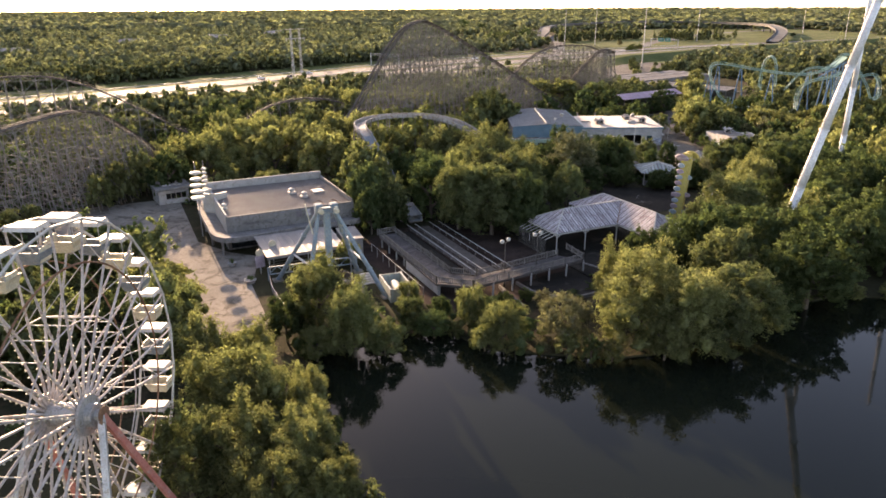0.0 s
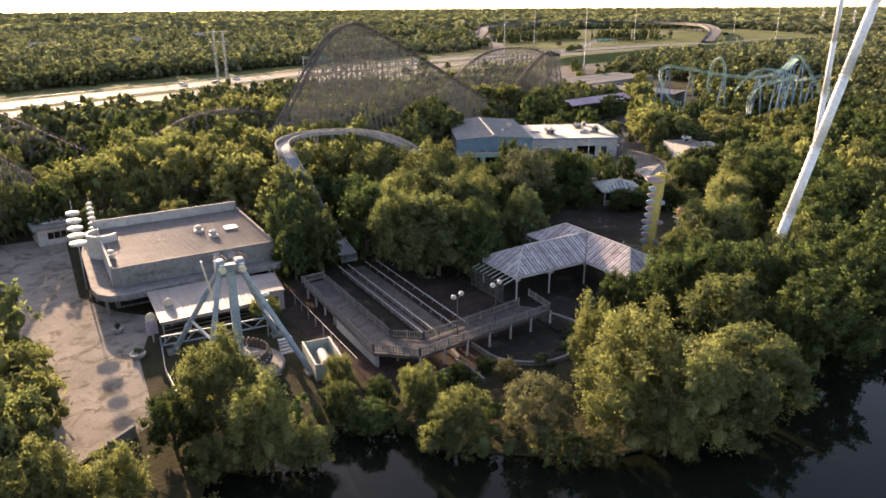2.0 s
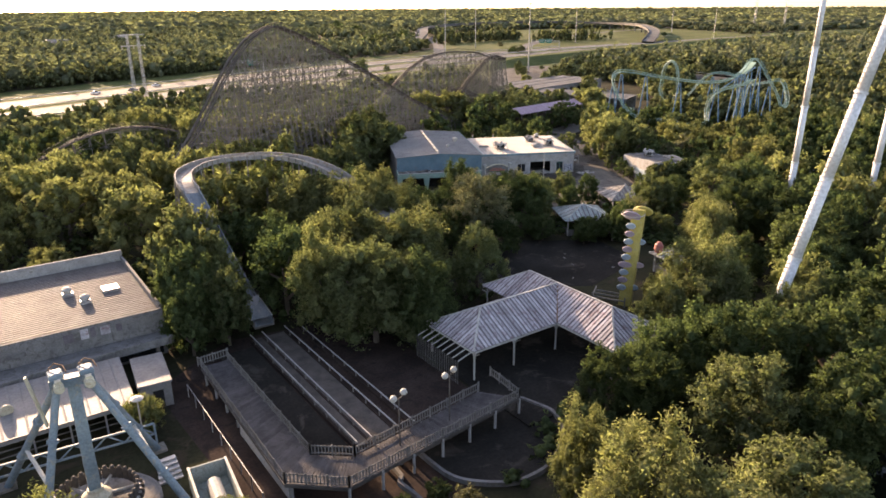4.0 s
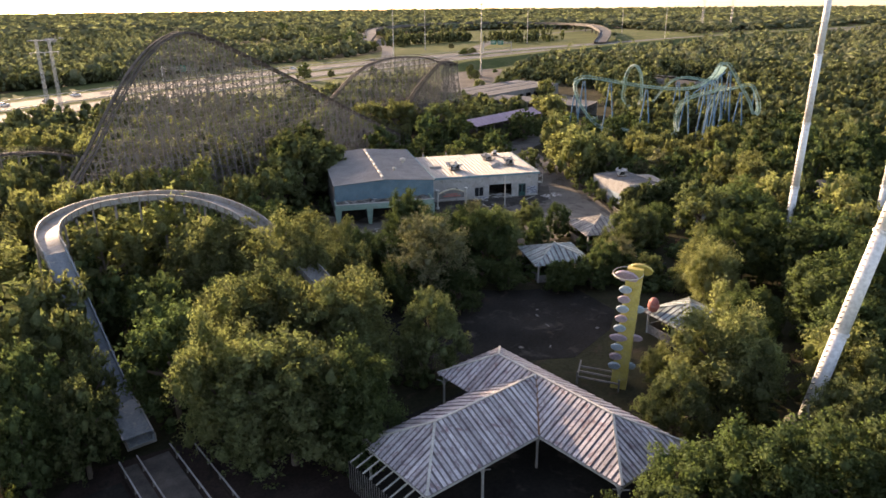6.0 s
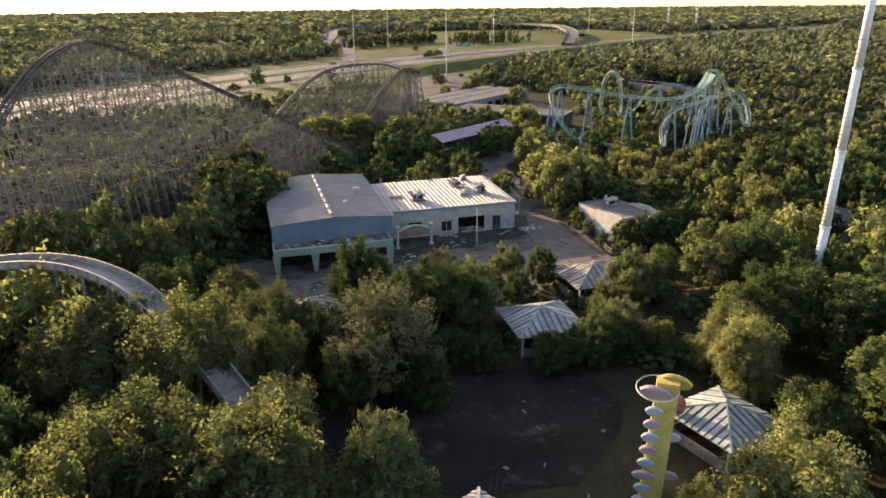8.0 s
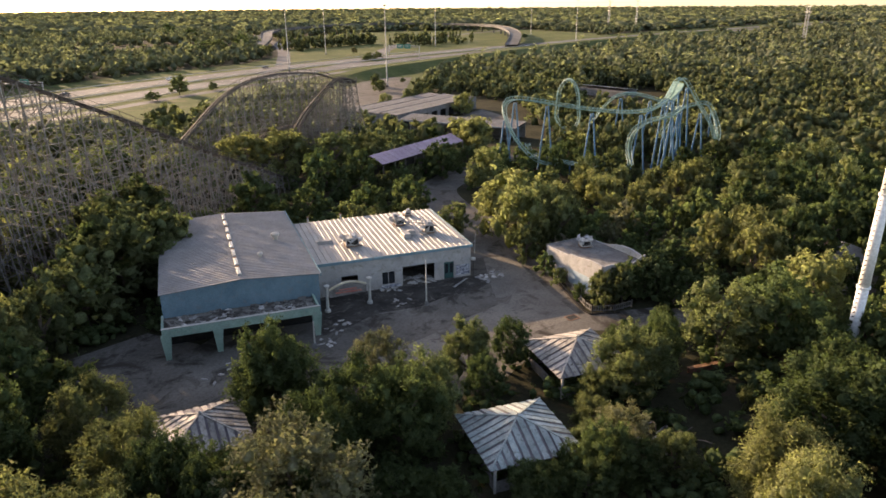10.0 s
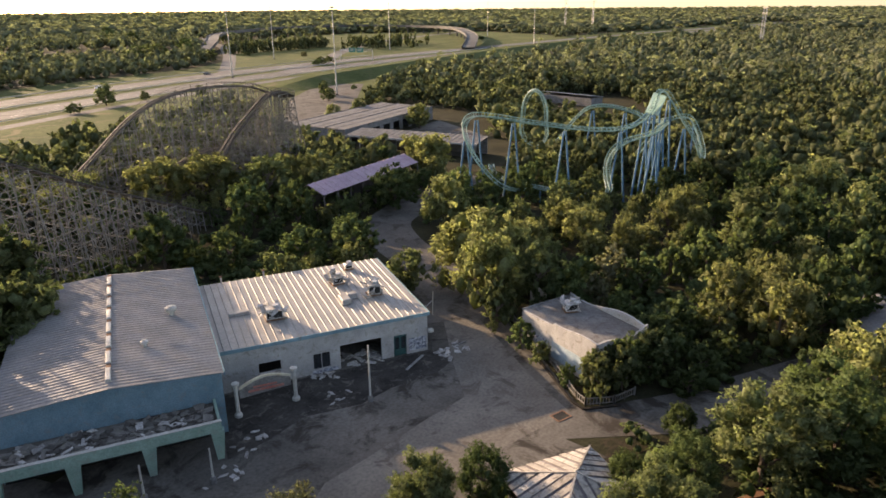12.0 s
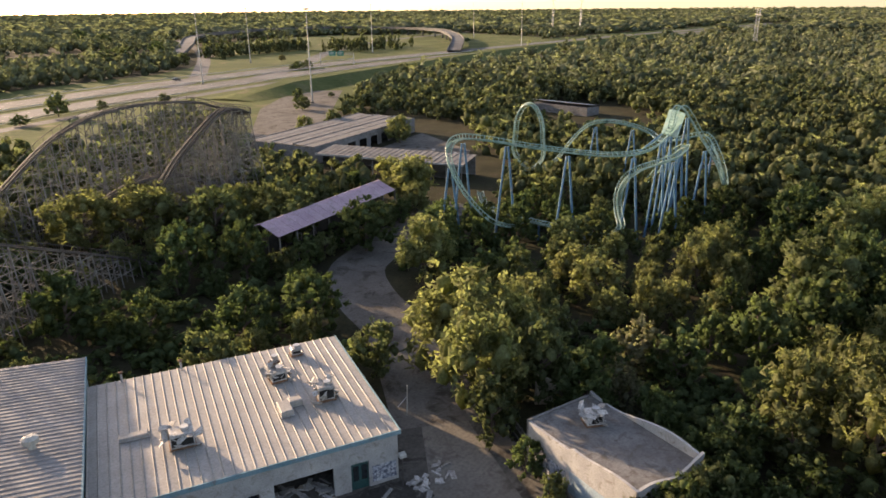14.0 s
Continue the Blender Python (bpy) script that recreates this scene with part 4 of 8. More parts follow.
# lean-to canopy and shed
lt = thing("lean_to_canopy", "grey sheet metal lean-to canopy on posts", "canopy", (18.2, 99.2, 0), 0)
ribbed_roof("roof_panel", lt, M["ridge_grey"], [(0, 0, 2.75), (12.0, 0, 2.75), (12.5, 9.8, 3.15), (0, 9.8, 3.15)], 1.0, 0.05)
part("fascia", MB().box(-0.05, 12.1, -0.12, -0.005, 2.35, 2.8), M["ridge_grey"], lt)
for x in (0.2, 3.2, 6.2, 9.2, 11.8):
    part("post", MB().box(x - 0.08, x + 0.08, 0.1, 0.26, 0, 2.68), M["metal_grey"], lt)
for i in range(5):
    part("counter_rail", MB().box(0.3, 11.7, 0.3 + 0.9 * i, 0.4 + 0.9 * i, 0.85 + 0.12 * i, 0.95 + 0.12 * i), M["wood_grey"], lt)
st = thing("shed", "pale boxy metal shed with dark doorway", "shed", (31.0, 101.6, 0), -6)
part("body", MB().box(0, 3.0, 0, 6.6, 0, 2.7), M["ridge_grey"], st)
part("roof", MB().bevel_box(-0.15, 3.15, -0.15, 6.75, 2.704, 2.9, 0.06), M["ridge_grey"], st)
# flat panel; the doorway's inner shade is its near-black colour
part("doorway", MB().box(1.2, 2.2, -0.03, -0.006, 0.05, 2.0), M["dark"], st)
sk = thing("ticket_booth", "small flat-roofed booth with debris on its roof", "booth", (6.5, 147.5, 0), 8)
part("body", wall_with_holes(MB(), 0, 6.0, 0, 0, 3.0, [(1.5, 5.5, 1.0, 2.2)], 0.25).box(0, 0.25, 0.25, 6, 0, 3).box(5.75, 6, 0.25, 6, 0, 3).box(0.25, 5.75, 5.75, 6, 0, 3), M["stucco"], sk)
part("roof", MB().bevel_box(-0.7, 6.7, -0.9, 6.5, 3.004, 3.55, 0.1), M["stucco_grey"], sk)
# added near-black sheet that paints the booth's unlit interior
part("inside", MB().box(0.3, 5.7, 1.5, 1.6, 0, 2.98), M["dark"], sk)
for i in range(3):
    part("mullion", MB().box(2.4 + i, 2.5 + i, 0.08, 0.16, 1.0, 2.2), M["white_paint"], sk)
scrap(sk, 24, 0.5, 5.5, 0.5, 5.5, 3.57, 1.4)

# pink-roofed queue house
pk = thing("queue_house", "long open shelter with faded pink metal roof", "shelter", (168.0, 199.6, 0), 9.0)
PL, PW = 33.0, 7.6
for sgn in (0, 1):
    y0, y1 = (0, PW / 2) if sgn == 0 else (PW, PW / 2)
    cs = [(0, y0, 5.5), (PL, y0, 5.5), (PL, y1, 7.1), (0, y1, 7.1)] if sgn == 0 else [(PL, y0, 5.5), (0, y0, 5.5), (0, y1, 7.1), (PL, y1, 7.1)]
    ribbed_roof("roof_panel", pk, M["pink"], cs, 1.9, 0.06)
for i in range(9):
    for y in (0.5, PW - 0.5):
        part("post", MB().box(0.6 + 4.1 * i, 0.8 + 4.1 * i, y - 0.1, y + 0.1, 0, 5.52), M["wood_grey"], pk)
part("rear_wall", MB().box(0.5, PL - 0.5, PW - 0.35, PW - 0.25, 0, 3.2), M["wood_track"], pk)

# loading station and service roofs
ls = thing("station_building", "long grey flat-roofed station building", "building", (223.4, 254.0, 0), 12)
for i in range(3):
    y0, y1 = 0.3 + 7.2 * i, 0.3 + 7.2 * i + 7.0
    ribbed_roof("roof_panel", ls, M["roof_felt"], [(54, y0, 4.6), (54, y1, 4.9), (0, y1, 4.9), (0, y0, 4.6)], 3.5, 0.08)
    part("roof_gutter", MB().box(0, 54, y1 + 0.03, y1 + 0.2, 4.8, 5.05), M["stucco_grey"], ls)
part("front_wall", wall_with_holes(MB(), 0, 54, 0, 0, 4.5, [(3 + 6 * i, 7 + 6 * i, 0.0, 3.0) for i in range(8)], 0.25), M["stucco_grey"], ls)
part("side_wall", MB().box(0, 0.25, 0.25, 21.6, 0, 4.5), M["stucco_grey"], ls)
part("side_wall", MB().box(53.75, 54, 0.25, 21.6, 0, 4.5), M["stucco_grey"], ls)
# added near-black sheet behind the bays, painting their shade
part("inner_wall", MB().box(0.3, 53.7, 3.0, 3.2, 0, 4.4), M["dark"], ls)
so = thing("service_shelter", "long low grey ribbed roof shelter on posts", "shelter", (219.0, 249.0, 0), -73.5)
ribbed_roof("roof_panel", so, M["roof_felt"], [(0, 0, 4.3), (40, 0, 4.3), (40, 9.5, 4.9), (0, 9.5, 4.9)], 1.6, 0.10)
part("fascia", MB().box(0, 40, -0.14, -0.01, 3.9, 4.38), M["stucco"], so)
for i in range(11):
    part("post", MB().box(0.3 + 3.9 * i, 0.55 + 3.9 * i, 0.2, 0.45, 0, 4.25), M["stucco_grey"], so)
part("rear_wall", MB().box(0.2, 39.8, 9.0, 9.2, 0, 4.7), M["stucco_grey"], so)
lot = sheet("service_yard", [(232, 214), (262, 232), (276, 262), (226, 250)], 0.03, M["path"], "cluttered asphalt service yard", "pavement")
cl = thing("scrap_pile", "heap of pale scrap and broken boards", "scrap", (247, 238, 0))
scrap(cl, 30, -9, 9, -6, 6, 0.04, 3.0)
fs = thing("barn", "long low white-roofed service barn", "barn", (346, 234, 0), 84)
part("body", MB().box(0, 25, 0, 8, 0, 3.2), M["stucco_grey"], fs)
ribbed_roof("roof_panel", fs, M["ridge_white"], [(-0.3, -0.4, 3.3), (25.3, -0.4, 3.3), (25.3, 8.4, 4.4), (-0.3, 8.4, 4.4)], 2.5, 0.1)
hs2 = thing("service_hut", "grey metal-roofed service hut among trees", "hut", (264, 158.5, 0), 8)
part("body", MB().box(0, 15, 0, 9, 0, 3.2), M["stucco_grey"], hs2)
ribbed_roof("roof_panel", hs2, M["ridge_grey"], [(-0.3, -0.4, 3.3), (15.3, -0.4, 3.3), (15.3, 4.5, 4.8), (-0.3, 4.5, 4.8)], 1.5, 0.08)
ribbed_roof("roof_panel", hs2, M["ridge_grey"], [(15.3, 9.4, 3.3), (-0.3, 9.4, 3.3), (-0.3, 4.5, 4.8), (15.3, 4.5, 4.8)], 1.5, 0.08)
hs3 = thing("snack_hut", "pale hut with graffiti under a metal roof", "hut", (174, 103.5, 0), 22)
part("body", MB().box(0, 11, 0, 6, 0, 2.6), M["stucco"], hs3)
part("graffiti", MB().box(0.5, 10.5, -0.03, -0.006, 0.2, 1.9), M["graffiti"], hs3, "blue and grey spray-painted marks")
ribbed_roof("roof_panel", hs3, M["ridge_grey"], [(-0.6, -0.9, 2.7), (11.6, -0.9, 2.7), (11.6, 3, 3.9), (-0.6, 3, 3.9)], 1.0, 0.07)
ribbed_roof("roof_panel", hs3, M["ridge_grey"], [(11.6, 6.9, 2.7), (-0.6, 6.9, 2.7), (-0.6, 3, 3.9), (11.6, 3, 3.9)], 1.0, 0.07)


# hip roofs
def hip_panels(parent, material, poly, n_each, t=0.05, gap=0.02, name="roof_panel"):
    """poly: eave start, eave end, ridge end, ridge start (the ridge may be one point). Panels run from eave to ridge."""
    a, b, c, d = (Vector(p) for p in poly)
    e = (b - a)
    L = e.length
    u = e / L
    nrm = u.cross((c + d) / 2 - a).normalized()
    s = nrm.cross(u)
    rc, rd = (c - a).dot(u), (d - a).dot(u)
    hc = (c - a).dot(s)

    lo, hi = min(0.0, rd), max(L, rc)

    def top(x):
        if x < rd:
            return hc * x / max(rd, 1e-6)
        if x > rc:
            return hc * (L - x) / max(L - rc, 1e-6)
        return hc

    def low(x):
        if x < 0:
            return hc * x / min(rd, -1e-6)
        if x > L:
            return hc * (x - L) / max(rc - L, 1e-6)
        return 0.0

    for i in range(n_each):
        x0, x1 = lo + (hi - lo) * i / n_each + gap / 2, lo + (hi - lo) * (i + 1) / n_each - gap / 2
        cuts = [x0] + [x for x in sorted((rd, rc)) if x0 < x < x1] + [x1]
        base = [x0] + [x for x in (0.0, L) if x0 < x < x1] + [x1]
        lift = nrm * (0.05 if i % 2 else 0.0)
        pts = [a + u * x + s * low(x) for x in base] + [a + u * x + s * max(top(x), low(x) + 0.01) for x in reversed(cuts)]
        k = len(pts)
        mb = MB().add([p + lift - nrm * t for p in pts] + [p + lift for p in pts],
                      [tuple(reversed(range(k))), tuple(range(k, 2 * k))] + [(j, (j + 1) % k, k + (j + 1) % k, k + j) for j in range(k)])
        part(name, mb, material, parent)


pv = thing("pavilion", "open pavilion with crossed hip roof of streaked pale metal panels", "pavilion", (73.0, 88.0, 0))
O = Vector((73.0, 88.0, 0))


def pl(x, y, z):
    return Vector((x, y, z)) - O


EZ2, RZ2 = 4.0, 6.35
xr = 77.5
yr = 90.7
hips = [
    ([(61.1, 86.2, EZ2), (73.2, 86.2, EZ2), (xr, yr, RZ2), (65.5, yr, RZ2)], 26),
    ([(73.2, 95.2, EZ2), (61.1, 95.2, EZ2), (65.5, yr, RZ2), (xr, yr, RZ2)], 26),
    ([(61.1, 95.2, EZ2), (61.1, 86.2, EZ2), (65.5, yr, RZ2), (65.5, yr, RZ2)], 14),
    ([(73.2, 86.2, EZ2), (73.2, 77.6, EZ2), (xr, 82.0, RZ2), (xr, yr, RZ2)], 21),
    ([(81.8, 77.6, EZ2), (81.8, 100.0, EZ2), (xr, 95.7, RZ2), (xr, 82.0, RZ2)], 36),
    ([(73.2, 77.6, EZ2), (81.8, 77.6, EZ2), (xr, 82.0, RZ2), (xr, 82.0, RZ2)], 14),
    ([(81.8, 100.0, EZ2), (73.2, 100.0, EZ2), (xr, 95.7, RZ2), (xr, 95.7, RZ2)], 14),
    ([(73.2, 100.0, EZ2), (73.2, 95.2, EZ2), (xr, yr, RZ2), (xr, 95.7, RZ2)], 14),
]
for poly, n in hips:
    hip_panels(pv, M["shingle_panel"], [pl(*p) for p in poly], round(n * 1.25), 0.05, 0.19)
    hip_panels(pv, M["shingle_dark"], [pl(*p) - Vector((0, 0, 0.055)) for p in poly], 1, 0.03, 0.0, "roof_deck")
for p, q in (((65.5, yr, RZ2), (xr, yr, RZ2)), ((xr, 82, RZ2), (xr, 95.7, RZ2)), ((61.1, 86.2, EZ2), (65.5, yr, RZ2)), ((61.1, 95.2, EZ2), (65.5, yr, RZ2)), ((73.2, 77.6, EZ2), (xr, 82, RZ2)), ((81.8, 77.6, EZ2), (xr, 82, RZ2)),
             ((81.8, 100, EZ2), (xr, 95.7, RZ2)), ((73.2, 100, EZ2), (xr, 95.7, RZ2))):
    part("ridge_cap", MB().beam(pl(*p) + Vector((0, 0, .07)), pl(*q) + Vector((0, 0, .07)), 0.22, 0.08), M["white_paint"], pv)
part("valley_gutter", MB().beam(pl(73.2, 86.2, EZ2 + 0.06), pl(xr, yr, RZ2 + 0.02), 0.16, 0.05), M["rusty"], pv, "rusty valley gutter")
for p, q in (((61.2, 86.3), (73.2, 86.3)), ((61.2, 95.1), (73.3, 95.1)), ((61.2, 86.3), (61.2, 95.1)), ((73.3, 86.3), (73.3, 77.7)), ((81.7, 77.7), (81.7, 99.9)), ((73.3, 77.7), (81.7, 77.7)), ((73.3, 99.9), (81.7, 99.9))):
    part("eave_beam", MB().beam(pl(*p, EZ2 - 0.2), pl(*q, EZ2 - 0.2), 0.14, 0.25), M["white_paint"], pv)
for x, y in ((61.6, 86.7), (67.2, 86.7), (73.6, 86.7), (61.6, 94.7), (67.4, 94.7), (73.6, 94.7), (73.6, 78.1), (81.3, 78.1), (81.3, 85.5), (81.3, 92.5), (81.3, 99.4), (73.6, 99.4)):
    part("post", MB().tube(pl(x, y, 0), pl(x, y, EZ2 - 0.3), 0.11, 0.11, 8), M["white_paint"], pv)
    for dx, dy in ((1, 0), (-1, 0), (0, 1), (0, -1)):
        if 61 < x + dx < 82 and 77 < y + dy < 100:
            part("brace", MB().pipe([pl(x, y, 2.7), pl(x + 0.25 * dx, y + 0.25 * dy, 3.3), pl(x + 0.9 * dx, y + 0.9 * dy, 3.72)], 0.05, 5), M["white_paint"], pv)
part("floor_slab", MB().box(-12.4, 8.9, -11.2, 12.5, -0.1, 0.25), M["mud"], pv, "dirty concrete pavilion floor")
for i in range(9):
    part("pergola_slat", MB().beam(pl(59.6, 87.0 + 0.95 * i, 3.0), pl(61.6, 87.0 + 0.95 * i, 3.6), 0.08, 0.12), M["white_paint"], pv)
for i in range(24):
    part("lattice_slat", MB().beam(pl(59.6, 87.0 + 0.34 * i, 0.3), pl(59.6, 87.0 + 0.34 * i, 3.0), 0.05, 0.05), M["fence_wood"], pv)


def kiosk(at, rz, half, eave, top, material, label, posts=True):
    t = thing("kiosk", label, "kiosk", at, rz, "hip-roofed kiosks")
    c = [(-half, -half, eave), (half, -half, eave), (half, half, eave), (-half, half, eave)]
    for i in range(4):
        hip_panels(t, material, [c[i], c[(i + 1) % 4], (0, 0, top), (0, 0, top)], 11, 0.05, 0.24)
        hip_panels(t, M["shingle_dark"], [Vector(p) - Vector((0, 0, 0.055)) for p in (c[i], c[(i + 1) % 4], (0, 0, top), (0, 0, top))], 1, 0.03, 0.0, "roof_deck")
        part("hip_cap", MB().beam(Vector(c[i]) + Vector((0, 0, .06)), (0, 0, top + .06), 0.16, 0.07), material, t)
    k = half - 0.7
    for x, y in ((-k, -k), (k, -k), (k, k), (-k, k)):
        part("post", MB().box(x - .1, x + .1, y - .1, y + .1, 0, eave + 0.2), M["white_paint"], t)
    part("counter", wall_with_holes(MB(), -k, k, -k, 0, 1.1, [], 0.15).box(-k, -k + .15, -k + .15, k, 0, 1.1).box(k - .15, k, -k + .15, k, 0, 1.1).box(-k, k, k, k + .15, 0, 1.1), M["stucco_grey"], t)
    part("finial", MB().lathe([(0.12, 0), (0.16, 0.12), (0.05, 0.3)], 8, (0, 0, top)), M["white_paint"], t)


kiosk((126.7, 122.3, 0), -27, 4.5, 2.9, 4.7, M["tan_panel"], "square kiosk with streaked tan and white hip roof")
kiosk((110.3, 117.9, 0), -28, 4.4, 2.9, 4.6, M["green_panel"], "square kiosk with pale green weathered hip roof")
kiosk((106.3, 92.6, 0), -12, 4.0, 2.9, 4.5, M["green_panel"], "square kiosk with pale green weathered hip roof")
kiosk((91.3, 139.4, 0), -20, 4.0, 2.8, 4.4, M["tan_panel"], "square kiosk with streaked tan and white hip roof")

# ---- rides ----
def trestle(name, label, line, base_at, step=3.2, width=2.2, batter=0.11, tier=3.0):
    """A timber coaster hill: track on bents with horizontals, cross braces and long ledgers. Each bent and each bay's bracing is a part."""
    t = thing(name, label, "wooden coaster", (*base_at, 0), 0, "wooden coaster hills")
    O = Vector((*base_at, 0))
    L = [p - O for p in catmull(line, 10)]
    pts, acc, last = [L[0]], 0.0, L[0]
    for p in L[1:]:
        acc += (Vector((p.x, p.y)) - Vector((last.x, last.y))).length
        last = p
        if acc >= step:
            pts.append(p)
            acc = 0.0
    pts.append(L[-1])
    frames = []
    for i, p in enumerate(pts):
        d = pts[min(i + 1, len(pts) - 1)] - pts[max(i - 1, 0)]
        d = Vector((d.x, d.y, 0)).normalized()
        frames.append((p, Vector((-d.y, d.x, 0))))

    def leg(p, s, side, z):
        return Vector((p.x, p.y, 0)) + s * side * (width / 2 + batter * (p.z - z)) + Vector((0, 0, z))

    for i, (p, s) in enumerate(frames):
        if p.z < 1.0:
            continue
        mb = MB()
        for side in (-1, 1):
            mb.beam(leg(p, s, side, 0), leg(p, s, side, p.z), 0.13, 0.13)
            if p.z > 9:
                mb.beam(leg(p, s, side, 0) + s * side * p.z * 0.09, leg(p, s, side, p.z * 0.72), 0.11, 0.11)
        mb.beam(leg(p, s, -0.35, 0), leg(p, s, -0.35, p.z), 0.10, 0.10)
        z, k = p.z - 0.4, 0
        while z > 0.8:
            mb.beam(leg(p, s, -1, z), leg(p, s, 1, z), 0.07, 0.10)
            z2 = z - tier
            if z2 > 0:
                mb.beam(leg(p, s, -1, z), leg(p, s, 1, z2), 0.05, 0.08)
                mb.beam(leg(p, s, 1, z), leg(p, s, -1, z2), 0.05, 0.08)
            z, k = z2, k + 1
        part("bent", mb, M["wood_grey"], t)
    for i in range(len(frames) - 1):
        (p, s), (q, r) = frames[i], frames[i + 1]
        top = min(p.z, q.z)
        if top < 1.5:
            continue
        mb = MB()
        for side in (-1, 1):
            z, k = 2.0, 0
            while z < top:
                mb.beam(leg(p, s, side, z), leg(q, r, side, z), 0.06, 0.09)
                z2 = min(z + tier, top)
                if (i + k) % 2:
                    mb.beam(leg(p, s, side, z), leg(q, r, side, z2), 0.05, 0.08)
                else:
                    mb.beam(leg(p, s, side, z2), leg(q, r, side, z), 0.05, 0.08)
                z, k = z + tier, k + 1
        tagged(part("bracing", mb, M["wood_grey"], t), kind="stuff")
    fine = [p for p in L[::2]]
    for nm, off, w, h, dz in (("rail", -0.55, 0.2, 0.34, 0.22), ("rail", 0.55, 0.2, 0.34, 0.22), ("walkway", -1.2, 0.42, 0.08, 0.1), ("walkway", 1.2, 0.42, 0.08, 0.1), ("handrail", -1.45, 0.06, 0.08, 1.05), ("handrail", 1.45, 0.06, 0.08, 1.05)):
        v = []
        for i, p in enumerate(fine):
            d = fine[min(i + 1, len(fine) - 1)] - fine[max(i - 1, 0)]
            s = Vector((-d.y, d.x, 0)).normalized()
            for q, e in ((-w / 2, -h / 2), (w / 2, -h / 2), (w / 2, h / 2), (-w / 2, h / 2)):
                v.append(p + s * (off + q) + Vector((0, 0, dz + e)))
        n = len(fine) - 1
        mb = MB().add(v, [(4 * i + k, 4 * i + (k + 1) % 4, 4 * i + 4 + (k + 1) % 4, 4 * i + 4 + k) for i in range(n) for k in range(4)] + [(3, 2, 1, 0), (4 * n, 4 * n + 1, 4 * n + 2, 4 * n + 3)])
        part(nm, mb, M["wood_track"], t)
    tie = MB()
    for i in range(0, len(L) - 1):
        a, d = L[i], L[i + 1] - L[i]
        s = Vector((-d.y, d.x, 0)).normalized()
        tie.beam(a - s * 1.45, a + s * 1.45, 0.14, 0.14)
        for side in (-1, 1):
            if i % 2 == 0:
                tie.beam(a + s * 1.45 * side, a + s * 1.45 * side + Vector((0, 0, 1.05)), 0.06, 0.06)
    tagged(part("cross_tie", tie, M["wood_track"], t), kind="stuff")
    return t


# along the hill, across it, height
HILL = [(-48, 12, 1.0), (-44, 12, 3.6), (-38, 12, 8.7), (-31.5, 12, 15.0), (-26, 12, 21.2), (-22.5, 12, 24.9), (-19.5, 12, 27.9), (-15, 12, 31.2), (-10.5, 12, 33.2), (-5.5, 12, 33.7), (0, 11.7, 32.2), (8, 11, 29.0), (22.8, 9, 22.3), (36, 7.2, 15.8), (44, 6.2, 12.0), (56, 5, 6.7), (62, 4.5, 4.0), (68, 4, 1.3)]
trestle("coaster_hill", "tall grey timber coaster lift hill with dark track", [(95.9 + 0.899 * a - 0.438 * b, 183.6 + 0.438 * a + 0.899 * b, z) for a, b, z in HILL], (90.6, 194.4), 1.8, 3.0, 0.085, 2.3)
trestle("coaster_turnaround", "curved grey timber coaster hill with dark track",
        [(130, 240, 2.5), (138, 240, 6.5), (144, 240, 11), (153, 240, 18), (161, 240, 21.3), (170, 240, 22.4), (181, 240.5, 21.7), (185.5, 240, 20.4), (188, 238.3, 19.3), (188.8, 235.6, 19.0), (187.5, 233, 19.6), (185, 232, 20.6), (181.5, 232, 20.6), (177, 232, 17.6), (171.5, 232, 13.2), (167.5, 232, 9.0), (163, 231.5, 5.5), (156, 231, 3)],
        (175, 230), 2.0, 2.6, 0.10, 2.3)
trestle("coaster_hill", "weathered timber coaster hill of dense lattice", [(-62, 103, 14), (-45, 118.4, 16), (-30, 132, 17), (-17.8, 143, 17.9), (-9.5, 150.5, 19), (-5.5, 154, 18.9), (-1.9, 157.3, 17.6), (2.5, 161.3, 13.6), (6.3, 164.8, 9.6), (9.4, 167.5, 4.8), (12.5, 170.5, 1.2)], (-10, 150), 1.9, 2.6, 0.16, 2.2)
trestle("coaster_hill", "weathered timber coaster hill behind another", [(-60, 215, 17), (-40, 215, 20), (-22, 215, 21), (-13.5, 215, 20.6), (-6.5, 215, 18.6), (0, 215, 15.6), (6, 215, 12), (13, 215, 7.6), (18, 215, 4.2), (24, 215, 2)], (-15, 215), 3.0, 2.4, 0.11)
trestle("coaster_hill", "low timber coaster hump among trees", [(26, 210, 1.5), (31, 210, 4), (38, 210, 7.6), (43, 210, 9.8), (49, 210, 11.2), (55, 210, 11.6), (62, 210, 10.6), (70, 210, 8), (80, 210, 4)], (52, 210), 3.0, 2.4, 0.11)
trestle("coaster_dip", "low timber coaster dip inside the turnaround", [(150, 236, 3), (158, 236, 7), (166, 236, 9.5), (174, 236, 9.0), (181, 236, 5)], (166, 236), 3.0, 2.4, 0.10)


